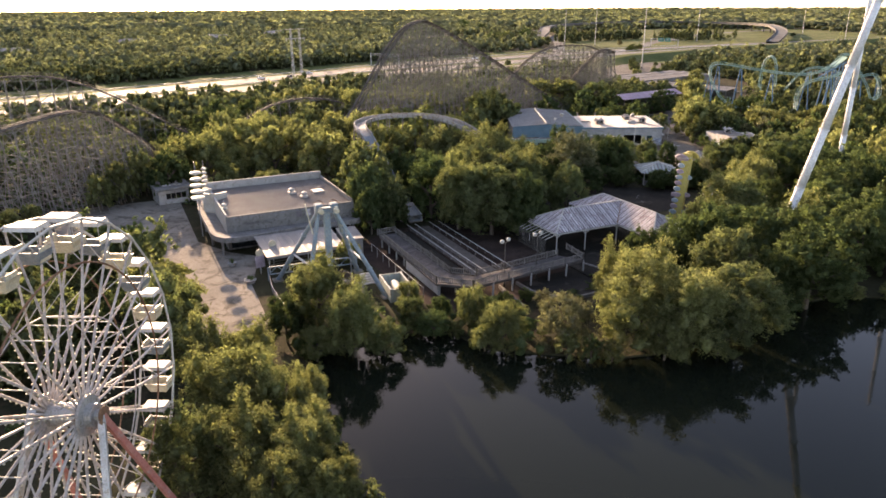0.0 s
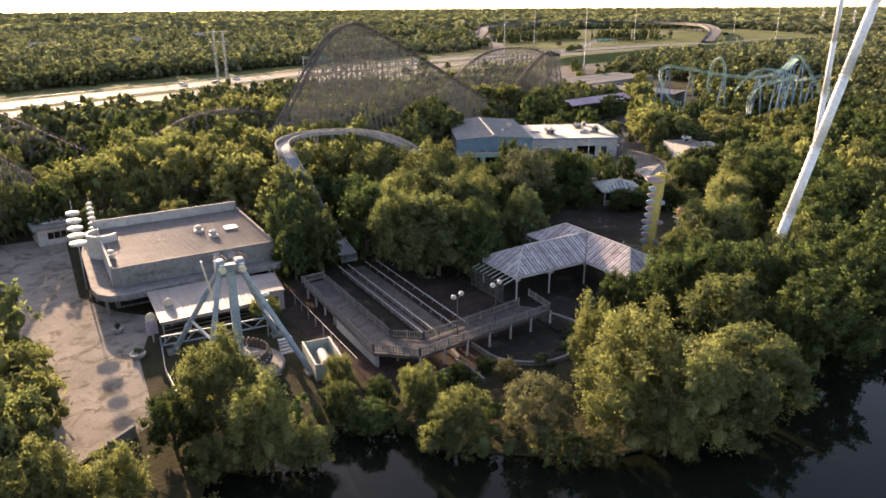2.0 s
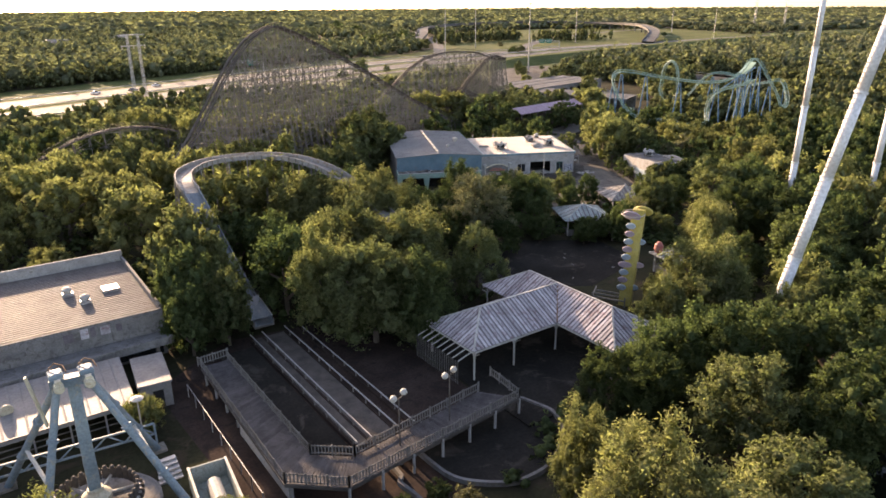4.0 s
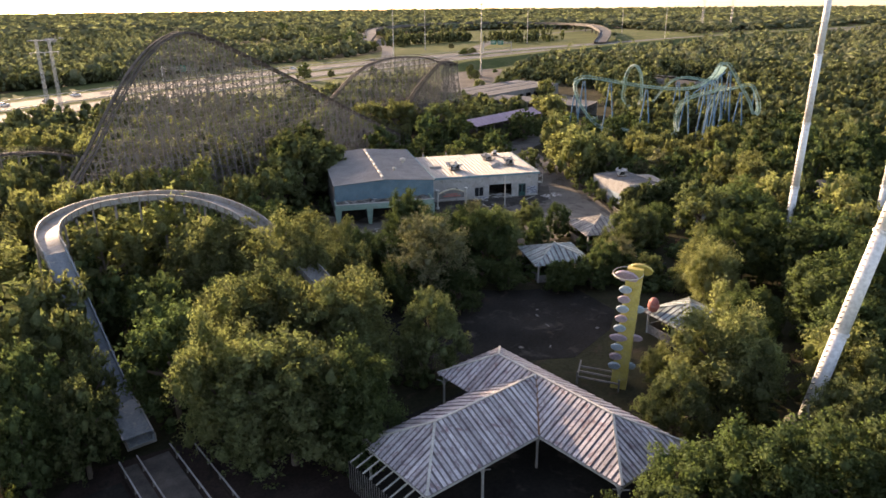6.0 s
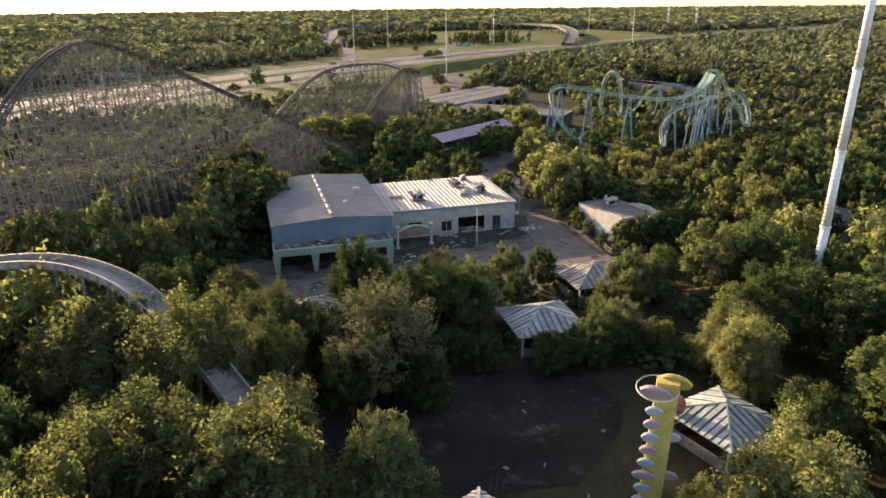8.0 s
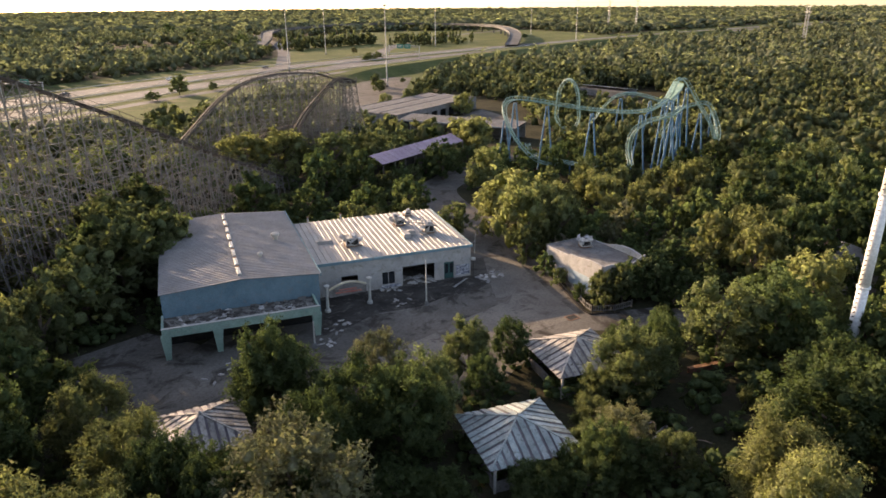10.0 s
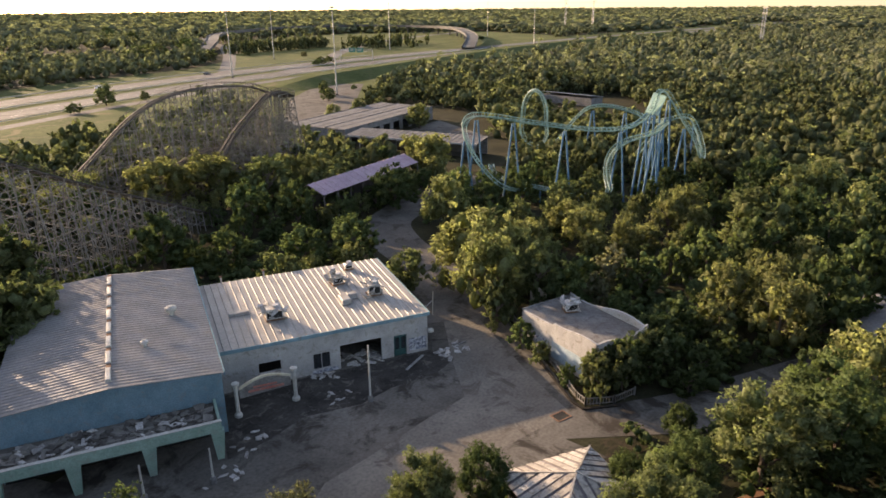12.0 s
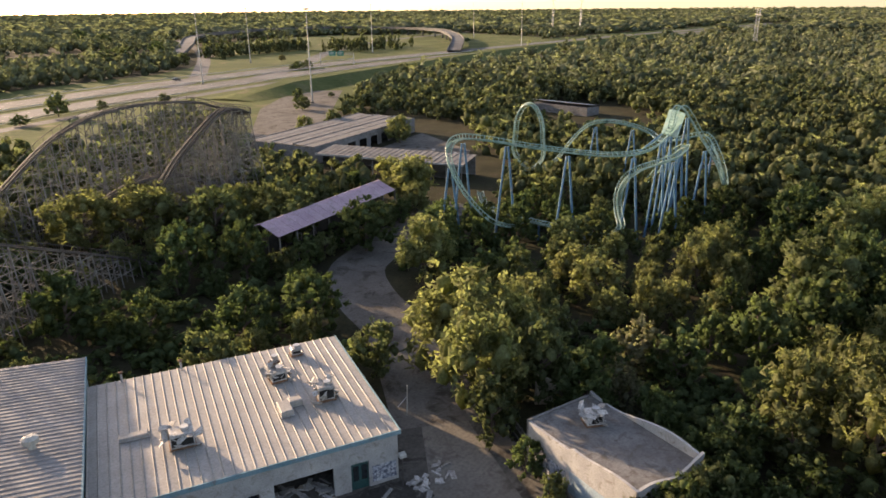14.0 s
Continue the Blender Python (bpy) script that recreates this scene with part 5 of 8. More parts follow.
def ferris_wheel():
    t = thing("ferris_wheel", "large faded ferris wheel with cream gondolas under white canopies", "ferris wheel", (-5.2, 44.0, 0))
    H, R, N, gap = 14.3, 12.3, 24, 1.35
    u, n = Vector((0.475, 0.880, 0)), Vector((0.880, -0.475, 0))
    c = Vector((0, 0, H))

    def rim(a, r, off):
        return c + u * math.cos(a) * r + Vector((0, 0, math.sin(a) * r)) + n * off

    for off in (-gap, gap):
        rg = MB()
        for i in range(N):
            a, b = 2 * math.pi * i / N, 2 * math.pi * (i + 1) / N
            rg.tube(rim(a, R, off), rim(b, R, off), 0.09, 0.09, 6)
        part("rim", rg, M["white_paint"], t, "white tubular rim")
        dk = MB().pipe([rim(2 * math.pi * i / 72, R * 0.78, off) for i in range(72)], 0.07, 6, True)
        part("drive_ring", dk, M["rusty"], t, "dark rusted drive ring")
        ir = MB().pipe([rim(2 * math.pi * i / N, R * 0.5, off) for i in range(N)], 0.05, 5, True)
        part("brace_ring", ir, M["pink_spoke"], t)
    for i in range(N):
        a = 2 * math.pi * i / N
        for off in (-gap, gap):
            part("spoke", MB().tube(rim(a, 0.7, off * 0.8), rim(a, R, off), 0.10, 0.075, 6), M["pink_spoke"], t, "spoke with rows of dead bulbs")
        cb = MB().tube(rim(a, R, -gap), rim(a, R, gap), 0.05, 0.05, 5).tube(rim(a, R * 0.5, -gap), rim(a, R * 0.5, gap), 0.04, 0.04, 5)
        cb.tube(rim(a, R * 0.5, -gap), rim(a, R * 0.78, gap), 0.035, 0.035, 5).tube(rim(a, R * 0.78, gap), rim(a, R, -gap), 0.035, 0.035, 5)
        part("cross_brace", cb, M["white_paint"], t)
        bl = MB()
        for off in (-gap, gap):
            for k in range(16):
                q = rim(a, 2.2 + 0.55 * k, off * 0.95)
                bl.box(q.x - .05, q.x + .05, q.y - .05, q.y + .05, q.z - .16, q.z - .08)
        tagged(part("bulb_string", bl, M["cream"], t), kind="stuff")
    part("hub", MB().tube(c - n * 1.9, c + n * 1.9, 0.75, 0.75, 16).tube(c - n * 2.3, c + n * 2.3, 0.35, 0.35, 12).tube(c - n * 1.45, c - n * 1.25, 1.3, 1.3, 20).tube(c + n * 1.25, c + n * 1.45, 1.3, 1.3, 20), M["metal_grey"], t)
    part("hub_emblem", MB().tube(c + n * 2.31, c + n * 2.4, 0.6, 0.6, 18), M["rusty"], t, "rusted round hub cap")
    for side in (-1, 1):
        for k in (-1, 1):
            leg = MB().beam(c + n * side * 2.2, u * k * 6.2 + n * side * 4.2, 0.4, 0.4)
            part("support_leg", leg, M["coral"] if k > 0 else M["metal_grey"], t, "faded painted support leg")
    part("base_platform", MB().bevel_box(-6, 6, -7, 7, 0, 0.7, 0.1), M["concrete"], t)
    for i in range(N):
        a = 2 * math.pi * i / N
        p = rim(a, R, 0)
        g = new("gondola")
        g.parent = t
        g.matrix_basis = Matrix.Translation(p) @ pose(0, 0, 0, 0, 0, math.degrees(math.atan2(n.y, n.x))) @ Matrix.Diagonal((0.86, 0.86, 0.92, 1))
        part("canopy", MB().add([(-1.15, -.85, -.05), (1.15, -.85, -.05), (1.15, .85, -.05), (-1.15, .85, -.05), (-1.0, -.7, .22), (1.0, -.7, .22), (1.0, .7, .22), (-1.0, .7, .22)],
             [(3, 2, 1, 0), (4, 5, 6, 7), (0, 1, 5, 4), (1, 2, 6, 5), (2, 3, 7, 6), (3, 0, 4, 7)]), M["white_paint"], g, "white canopy")
        part("tub", MB().add([(-.75, -.55, -2.3), (.75, -.55, -2.3), (.75, .55, -2.3), (-.75, .55, -2.3), (-1.1, -.8, -1.45), (1.1, -.8, -1.45), (1.1, .8, -1.45), (-1.1, .8, -1.45), (-.95, -.65, -1.45), (.95, -.65, -1.45), (.95, .65, -1.45), (-.95, .65, -1.45), (-.65, -.45, -2.15), (.65, -.45, -2.15), (.65, .45, -2.15), (-.65, .45, -2.15)],
             [(3, 2, 1, 0), (0, 1, 5, 4), (1, 2, 6, 5), (2, 3, 7, 6), (3, 0, 4, 7), (4, 5, 9, 8), (5, 6, 10, 9), (6, 7, 11, 10), (7, 4, 8, 11), (8, 9, 13, 12), (9, 10, 14, 13), (10, 11, 15, 14), (11, 8, 12, 15), (12, 13, 14, 15)]), M["cream"] if i % 2 else M["chute_blue"], g, "stained cream tub")
        part("bench", MB().box(-.9, -.35, -.6, .6, -2.14, -1.75).box(.35, .9, -.6, .6, -2.14, -1.75).box(-.98, -.86, -.6, .6, -1.75, -1.2).box(.86, .98, -.6, .6, -1.75, -1.2), M["cream"], g)
        hg = MB()
        for x, y in ((-1.0, -.7), (1.0, -.7), (1.0, .7), (-1.0, .7)):
            hg.tube((x, y, -1.45), (x, y, -.05), 0.035, 0.035, 5)
        part("hanger", hg, M["metal_grey"], g)


ferris_wheel()


def pendulum_ride():
    t = thing("pendulum_ride", "pale blue pendulum ride on four sloping legs, at rest", "pendulum ride", (24.8, 89.0, 0))
    O = Vector((24.8, 89.0, 0))
    A, B = Vector((23.6, 88.5, 12.2)) - O, Vector((25.6, 88.1, 12.2)) - O
    for apex, foot in ((A, (20.3, 85.6)), (A, (18.8, 96.2)), (B, (31.0, 83.2)), (B, (30.6, 94.2))):
        f = Vector((*foot, 0)) - O
        lg = part("leg", MB().tube(f, apex, 0.33, 0.27, 12), M["pale_blue"], t)
        part("foot_plate", MB().box(f.x - .7, f.x + .7, f.y - .7, f.y + .7, 0, 0.25), M["concrete"], lg)
        for q in (0.33, 0.66):
            m = f.lerp(apex, q)
            d = (apex - f).normalized() * 0.12
            part("flange", MB().tube(m - d, m + d, 0.42, 0.42, 12), M["pale_blue"], lg)
    for a, b in (((20.3, 85.6), (18.8, 96.2)), ((31.0, 83.2), (30.6, 94.2))):
        ap = A if a[0] < 25 else B
        p, q = (Vector((*a, 0)) - O).lerp(ap, 0.4), (Vector((*b, 0)) - O).lerp(ap, 0.4)
        part("tie_strut", MB().tube(p, q, 0.16, 0.16, 8), M["white_paint"], t)
    part("head_frame", MB().beam(A + Vector((-.5, 0, 0)), B + Vector((.5, 0, 0)), 0.8, 0.7).box(A.x - .45, A.x + .35, A.y - .7, A.y + .7, 11.7, 12.7).box(B.x - .35, B.x + .45, B.y - .7, B.y + .7, 11.7, 12.7), M["pale_blue"], t)
    for q in (A, B):
        part("motor", MB().tube(q + Vector((0, -1.5, .1)), q + Vector((0, -.8, .1)), 0.36, 0.36, 12).tube(q + Vector((0, -1.62, .1)), q + Vector((0, -1.5, .1)), 0.24, 0.24, 12).box(q.x - .2, q.x + .2, q.y - 1.3, q.y - .9, 12.6, 12.85), M["cream"], t, "stained cream drive motor")
        part("gearbox", MB().bevel_box(q.x - .5, q.x + .5, q.y - .55, q.y + .55, 12.705, 13.1, 0.12), M["pale_blue"], t, "streaked pale blue gearbox")
        part("cable_tray", MB().pipe([q + Vector((-.4, .5, .95)), q + Vector((0.1, .7, 1.25)), q + Vector((.6, .4, 1.05)), q + Vector((.7, -.5, .9))], 0.06, 5), M["rusty"], t, "rusty bent conduit")
    part("ladder", MB().beam(A + Vector((-1.2, -.6, -3)), A + Vector((-1.9, -.3, 1.2)), 0.35, 0.12), M["cream"], t)
    m = (A + B) / 2
    hub = Vector((-0.2, -0.8, 1.7))
    part("arm", MB().add([m + Vector(p) for p in ((-.42, -.35, -.4), (.42, -.35, -.4), (.42, .35, -.4), (-.42, .35, -.4))] + [hub + Vector(p) for p in ((-.45, -.3, .6), (.45, -.3, .6), (.45, .3, .6), (-.45, .3, .6))],
         [(0, 1, 2, 3), (7, 6, 5, 4), (0, 4, 5, 1), (1, 5, 6, 2), (2, 6, 7, 3), (3, 7, 4, 0)]), M["pale_blue"], t, "streaked pale green pendulum arm")
    part("spinner_hub", MB().lathe([(0.5, -.6), (1.15, -.5), (1.15, .1), (0.6, .5), (0.6, .8)], 14, hub), M["cream"], t)
    for i in range(6):
        a = i * math.pi / 3
        part("gondola_arm", MB().tube(hub, hub + Vector((3.1 * math.cos(a), 3.1 * math.sin(a), -.35)), 0.13, 0.13, 6), M["white_paint"], t)
    ring = MB().pipe([hub + Vector((3.2 * math.cos(a * math.pi / 18), 3.2 * math.sin(a * math.pi / 18), -.35)) for a in range(36)], 0.14, 6, True)
    part("seat_ring", ring, M["metal_grey"], t)
    seat = MB().box(-.24, .24, -.05, .35, -.25, -.12).box(-.26, .26, .35, .47, -.25, .75).lathe([(0.16, .75), (0.2, .85), (0.1, 1.0)], 8, (0, .41, 0)).box(-.3, -.24, -.05, .4, -.12, .2).box(.24, .3, -.05, .4, -.12, .2)
    sm = seat.mesh("seat", M["wood_track"])
    for i in range(32):
        a = 2 * math.pi * i / 32
        piece("seat", sm, t, Matrix.Translation(hub + Vector((3.45 * math.cos(a), 3.45 * math.sin(a), -.35))) @ pose(0, 0, 0, 0, 0, math.degrees(a) + 90))
    part("platform", MB().lathe([(4.8, 0), (4.8, .35), (4.6, .42), (0.01, .43)], 28, (hub.x, hub.y, 0)), M["stucco_grey"], t, "round pale loading platform")
    tr = MB()
    P, Q = Vector((-7.2, 7.6, 1.0)), Vector((6.0, 6.4, 1.0))
    for z in (0, 1.1):
        tr.beam(P + Vector((0, 0, z)), Q + Vector((0, 0, z)), 0.16, 0.16)
    for i in range(10):
        a, b = P.lerp(Q, i / 10), P.lerp(Q, (i + 1) / 10)
        tr.beam(a + Vector((0, 0, 1.1 if i % 2 else 0)), b + Vector((0, 0, 0 if i % 2 else 1.1)), 0.11, 0.11)
    for q in (P, Q):
        tr.beam((q.x, q.y, 0), (q.x, q.y, 2.1), 0.18, 0.18)
    part("truss_beam", tr, M["pale_blue"], t, "pale blue lattice truss beam")
    for j, (p, q) in enumerate((((-7.6, -7.4), (-7.8, 2.0)), ((-7.8, 2.0), (-7.0, 9.0)), ((-6.2, -3.2), (-4.2, -5.6)))):
        fn = MB()
        a, b = Vector((*p, 0)), Vector((*q, 0))
        for z in (0.55, 1.05):
            fn.beam(a + Vector((0, 0, z)), b + Vector((0, 0, z)), 0.05, 0.05)
        k = int((b - a).length / 0.5)
        for i in range(k + 1):
            c = a.lerp(b, i / k)
            fn.beam(c, c + Vector((0, 0, 1.1)), 0.04, 0.04)
        part("guard_rail", fn, M["metal_grey"], t)
    st = MB()
    for i in range(5):
        st.box(4.6 + .1 * i, 6.6, -.2 + .5 * i, .3 + .5 * i, .18 * i, .18 * i + .16)
    part("steps", st, M["metal_grey"], t)


pendulum_ride()
cn = thing("open_container", "pale green open-topped container holding a white tank", "container", (32.7, 84.0, 0), -6)
part("shell", MB().box(-1.6, -1.45, -3.0, 3.0, 0, 1.9).box(1.45, 1.6, -3.0, 3.0, 0, 1.9).box(-1.45, 1.45, -3.0, -2.85, 0, 1.9).box(-1.45, 1.45, 2.85, 3.0, 0, 1.9).box(-1.45, 1.45, -2.85, 2.85, 0.05, 0.2), M["container"], cn)
part("tank", MB().tube((0.1, -1.4, 0.95), (0.1, 1.3, 0.95), 0.62, 0.62, 14), M["white_paint"], cn)
part("rim_rail", MB().beam((-1.53, -3, 1.95), (-1.53, 3, 1.95), 0.2, 0.1).beam((1.53, -3, 1.95), (1.53, 3, 1.95), 0.2, 0.1), M["white_paint"], cn)


# ---- flume deck ----
dk = thing("boardwalk_deck", "raised weathered boardwalk with picket fences around the flume run-out", "boardwalk", (45.0, 90.0, 0))
DO = Vector((45.0, 90.0, 0))
OUT = [(37.7, 103.6), (37.3, 80.4), (41.3, 76.9), (61.2, 79.0)]
INN = [(40.6, 103.6), (40.6, 82.7), (43.6, 80.2), (58.7, 82.3)]
DZ = 2.0
for i in range(3):
    a, b, c, d = OUT[i], OUT[i + 1], INN[i + 1], INN[i]
    n = max(1, int(math.hypot(b[0] - a[0], b[1] - a[1]) / 0.34))
    for k in range(n):
        s, e = k / n, (k + 1) / n - 0.03 / max(1, n) * 3
        q = [Vector(a).lerp(Vector(b), s), Vector(a).lerp(Vector(b), e), Vector(d).lerp(Vector(c), e), Vector(d).lerp(Vector(c), s)]
        part("plank", MB().prism([(v.x - DO.x, v.y - DO.y) for v in q], DZ - 0.06, DZ), M["deck"], dk)
    for p, q in ((a, b), (d, c)):
        part("joist", MB().beam(Vector((*p, DZ - .2)) - DO, Vector((*q, DZ - .2)) - DO, 0.16, 0.28), M["wood_track"], dk)


PICKET = {}


def picket_fence(parent, p, q, z, h, step=0.16, origin=Vector((0, 0, 0)), base=0.1, material="fence_wood"):
    a, b = Vector((*p, z)) - origin, Vector((*q, z)) - origin
    L = (b - a).length
    n = int(L / step)
    for zz in (0.25, h - 0.12):
        part("fence_rail", MB().beam(a + Vector((0, 0, zz)), b + Vector((0, 0, zz)), 0.06, 0.10), M[material], parent)
    m = int(L / 2.2) + 1
    for i in range(m + 1):
        c = a.lerp(b, i / m)
        part("fence_post", MB().box(c.x - .06, c.x + .06, c.y - .06, c.y + .06, c.z, c.z + h + .08), M[material], parent)
    ang = math.degrees(math.atan2(b.y - a.y, b.x - a.x))
    if (material, round(h, 2)) not in PICKET:
        PICKET[(material, round(h, 2))] = MB().box(-.055, .055, -.015, .015, base, h).mesh("picket", M[material])
    for i in range(n):
        c = a.lerp(b, (i + .5) / n)
        piece("picket", PICKET[(material, round(h, 2))], parent, pose(c.x, c.y, c.z, 0, 0, ang))


for i in range(3):
    picket_fence(dk, OUT[i], OUT[i + 1], DZ, 1.05, 0.3, DO)
    picket_fence(dk, INN[i], INN[i + 1], DZ, 1.05, 0.3, DO)
picket_fence(dk, (61.2, 79.0), (61.6, 84.0), DZ, 1.05, 0.3, DO)
for i in range(8):
    y = 103 - 3.2 * i
    for x in (37.9, 40.4):
        part("deck_post", MB().tube(Vector((x, y, 0)) - DO, Vector((x, y, DZ - .06)) - DO, 0.14, 0.14, 8), M["stucco"], dk)
for i in range(7):
    f = i / 6
    for p, q in ((OUT[2], OUT[3]), (INN[2], INN[3])):
        v = Vector(p).lerp(Vector(q), f)
        part("deck_post", MB().tube(Vector((v.x, v.y, -1.0)) - DO, Vector((v.x, v.y, DZ - .06)) - DO, 0.14, 0.14, 8), M["stucco"], dk)
part("skirt_wall", MB().box(37.6 - 45, 37.75 - 45, 80.6 - 90, 92 - 90, 0.1, 1.7), M["stucco"], dk, "pale panels under the deck")
picket_fence(dk, (37.5, 104.0), (40.8, 104.2), DZ, 1.05, 0.3, DO)

fl = thing("log_flume", "abandoned log flume with pale elevated trough and concrete run-out", "log flume", (57.0, 130.0, 0))
FO = Vector((57.0, 130.0, 0))
for x, z in ((45.4, 1.0), (46.9, 1.0), (49.8, 0.95), (51.6, 0.85)):
    part("channel_kerb", MB().box(x - .12 - FO.x, x + .12 - FO.x, 83.2 - FO.y, 110.0 - FO.y, -0.3, 0.3), M["silt"], fl)
    part("channel_rail", MB().beam(Vector((x, 83.2, z)) - FO, Vector((x, 110, z)) - FO, 0.10, 0.12), M["stucco"], fl, "thin pale guide rail")
    for k in range(10):
        part("channel_post", MB().box(x - .05 - FO.x, x + .05 - FO.x, 84 + 2.7 * k - FO.y, 84.1 + 2.7 * k - FO.y, 0.3, z - .06), M["wood_grey"], fl)
part("run_out_bed", MB().box(41.0 - FO.x, 44.9 - FO.x, 83.5 - FO.y, 108 - FO.y, 0.02, 0.35), M["mud"], fl, "dark silted run-out basin")
part("run_out_bed", MB().box(45.6 - FO.x, 49.6 - FO.x, 83.5 - FO.y, 110 - FO.y, 0.02, 0.25), M["wood_track"], fl, "dark silted run-out basin")
RIM = [p.to_2d() for p in catmull([(63.1, 81.2, 0), (63.8, 79.0, 0), (64.1, 77.2, 0), (63.2, 75.0, 0), (61.6, 73.3, 0), (59.6, 72.0, 0), (57.2, 71.1, 0), (54.0, 71.3, 0), (51.3, 73.2, 0), (50.1, 75.0, 0), (49.8, 77.1, 0), (49.7, 79.4, 0)], 4)]


def kerb(line, w, h):
    """A low kerb of rectangular section along a plan line."""
    mb = MB()
    for i in range(len(line) - 1):
        a, b = line[i], line[i + 1]
        mb.beam(Vector((a.x, a.y, h / 2)) - FO, Vector((b.x, b.y, h / 2)) - FO, w, h)
    return mb


part("pond_edge", kerb(RIM, 0.32, 0.45), M["stucco_grey"], fl, "curved stained basin kerb")
part("pond_edge", kerb([Vector((46.8, 79.3)), Vector((46.6, 77.5)), Vector((46.0, 77.0)), Vector((46.3, 74.6)), Vector((46.2, 71.5))], 0.32, 0.45), M["stucco_grey"], fl, "stained basin kerb")
part("basin_floor", MB().add([Vector((p.x, p.y, 0.06)) - FO for p in RIM], [tuple(range(len(RIM)))]), M["mud"], fl, "dark wet silt of the round basin")


def trough(name, line, w, h, material, label=""):
    L = [p - FO for p in catmull(line, 8)]
    prof = [(-w, h), (-w, 0), (w, 0), (w, h), (w - .14, h), (w - .14, .12), (-w + .14, .12), (-w + .14, h)]
    v, f = [], []
    for i, p in enumerate(L):
        d = L[min(i + 1, len(L) - 1)] - L[max(i - 1, 0)]
        s = Vector((-d.y, d.x, 0)).normalized()
        up = s.cross(d).normalized() * -1
        up = up if up.z > 0 else -up
        for a, b in prof:
            v.append(p + s * a + up * b)
    k = len(prof)
    for i in range(len(L) - 1):
        f += [(i * k + j, i * k + (j + 1) % k, (i + 1) * k + (j + 1) % k, (i + 1) * k + j) for j in range(k)]
    f += [tuple(range(k)), tuple(reversed([(len(L) - 1) * k + j for j in range(k)]))]
    ob = part(name, MB().add(v, f), material, fl, label)
    rb = MB()
    for i in range(0, len(L), 2):
        p = L[i]
        d = L[min(i + 1, len(L) - 1)] - L[max(i - 1, 0)]
        s = Vector((-d.y, d.x, 0)).normalized()
        rb.beam(p - s * (w + .12) - Vector((0, 0, .12)), p + s * (w + .12) - Vector((0, 0, .12)), 0.16, 0.2)
        for sd in (-1, 1):
            rb.beam(p + s * (w + .1) * sd - Vector((0, 0, .2)), p + s * (w + .1) * sd + Vector((0, 0, h)), 0.1, 0.1)
    tagged(part("trough_rib", rb, M["wood_grey"], fl), kind="stuff")
    for i in range(4, len(L) - 2, 5):
        p = L[i]
        if p.z > 1.6:
            d = L[i + 1] - L[i]
            s = Vector((-d.y, d.x, 0)).normalized()
            bt = MB()
            for sd in (-1, 1):
                bt.beam(Vector((p.x, p.y, 0)) + s * sd * (w + .1 + .05 * p.z), p + s * sd * (w + .1) - Vector((0, 0, .1)), 0.22, 0.22)
            bt.beam(Vector((p.x, p.y, p.z * .5)) - s * (w + .5), Vector((p.x, p.y, p.z * .5)) + s * (w + .5), 0.14, 0.14)
            part("trough_bent", bt, M["wood_grey"], fl)
    return ob


trough("chute", [(47.8, 111.5, 1.0), (47.8, 114.5, 1.6), (47.8, 119, 3.4), (47.8, 126, 6.9), (47.8, 133, 10.6), (47.8, 137, 12.4)], 1.15, 0.7, M["chute_blue"], "pale blue drop chute")
trough("upper_trough", [(47.8, 137, 12.4), (48.0, 141, 13.2), (50.0, 146.5, 13.4), (54.5, 150.3, 13.6), (60.0, 150.0, 13.8), (64.5, 147.0, 13.9), (67.6, 142, 13.7), (69.6, 136, 12.9), (70.6, 130, 11.4), (71.2, 124, 9.6), (71.6, 117, 7.0), (71.8, 110, 4.0)], 1.25, 0.8, M["flume"], "stained pale curved trough")
ch = thing("flume_cover", "pale blue metal cover panel at the flume foot", "cover", (47.6, 113.6, 1.9), 0)
part("panel", MB().slab((-1.3, -2.2, 0.2), (1.3, -2.2, 0.2), (1.3, 2.2, 1.4), (-1.3, 2.2, 1.4), 0.08), M["chute_blue"], ch)
part("panel_frame", MB().beam((-1.3, -2.2, 0.22), (-1.3, 2.2, 1.42), 0.12, 0.1).beam((1.3, -2.2, 0.22), (1.3, 2.2, 1.42), 0.12, 0.1).beam((-1.2, 1.9, -1.9), (-1.2, 1.9, 1.2), 0.12, 0.12).beam((1.2, 1.9, -1.9), (1.2, 1.9, 1.2), 0.12, 0.12), M["metal_grey"], ch)


# ---- white swing masts ----
def mast(foot, lean, top, r0, r1, label):
    t = thing("swing_mast", label, "mast", (*foot, 0), 0, "white swing masts")
    d = Vector((lean[0], lean[1], 1.0))
    n = 6
    for i in range(n):
        a, b = i / n, (i + 1) / n
        ra, rb = r0 + (r1 - r0) * a, r0 + (r1 - r0) * b
        sg = part("mast_section", MB().tube(d * top * a, d * top * b, ra, rb, 18), M["mast_white"], t, smooth=False)
        for p in sg.data.polygons:
            p.use_smooth = len(p.vertices) == 4
        part("flange", MB().tube(d * (top * b - 0.12), d * (top * b + 0.12), rb + 0.12, rb + 0.12, 18), M["mast_white"], t)
    part("footing", MB().lathe([(r0 + .9, -0.2), (r0 + .9, 0.4), (r0 + .3, 0.7)], 16), M["concrete"], t)
    rg = MB()
    z = 2.0
    side = Vector((-0.95, 0.3, 0)).normalized()
    while z < top - 1:
        q = r0 + (r1 - r0) * z / top
        c = d * z + side * q
        rg.beam(c, c + side * 0.38, 0.10, 0.06)
        z += 0.55
    tagged(part("ladder", rg, M["wood_track"], t, "dark climbing rungs"), kind="stuff")


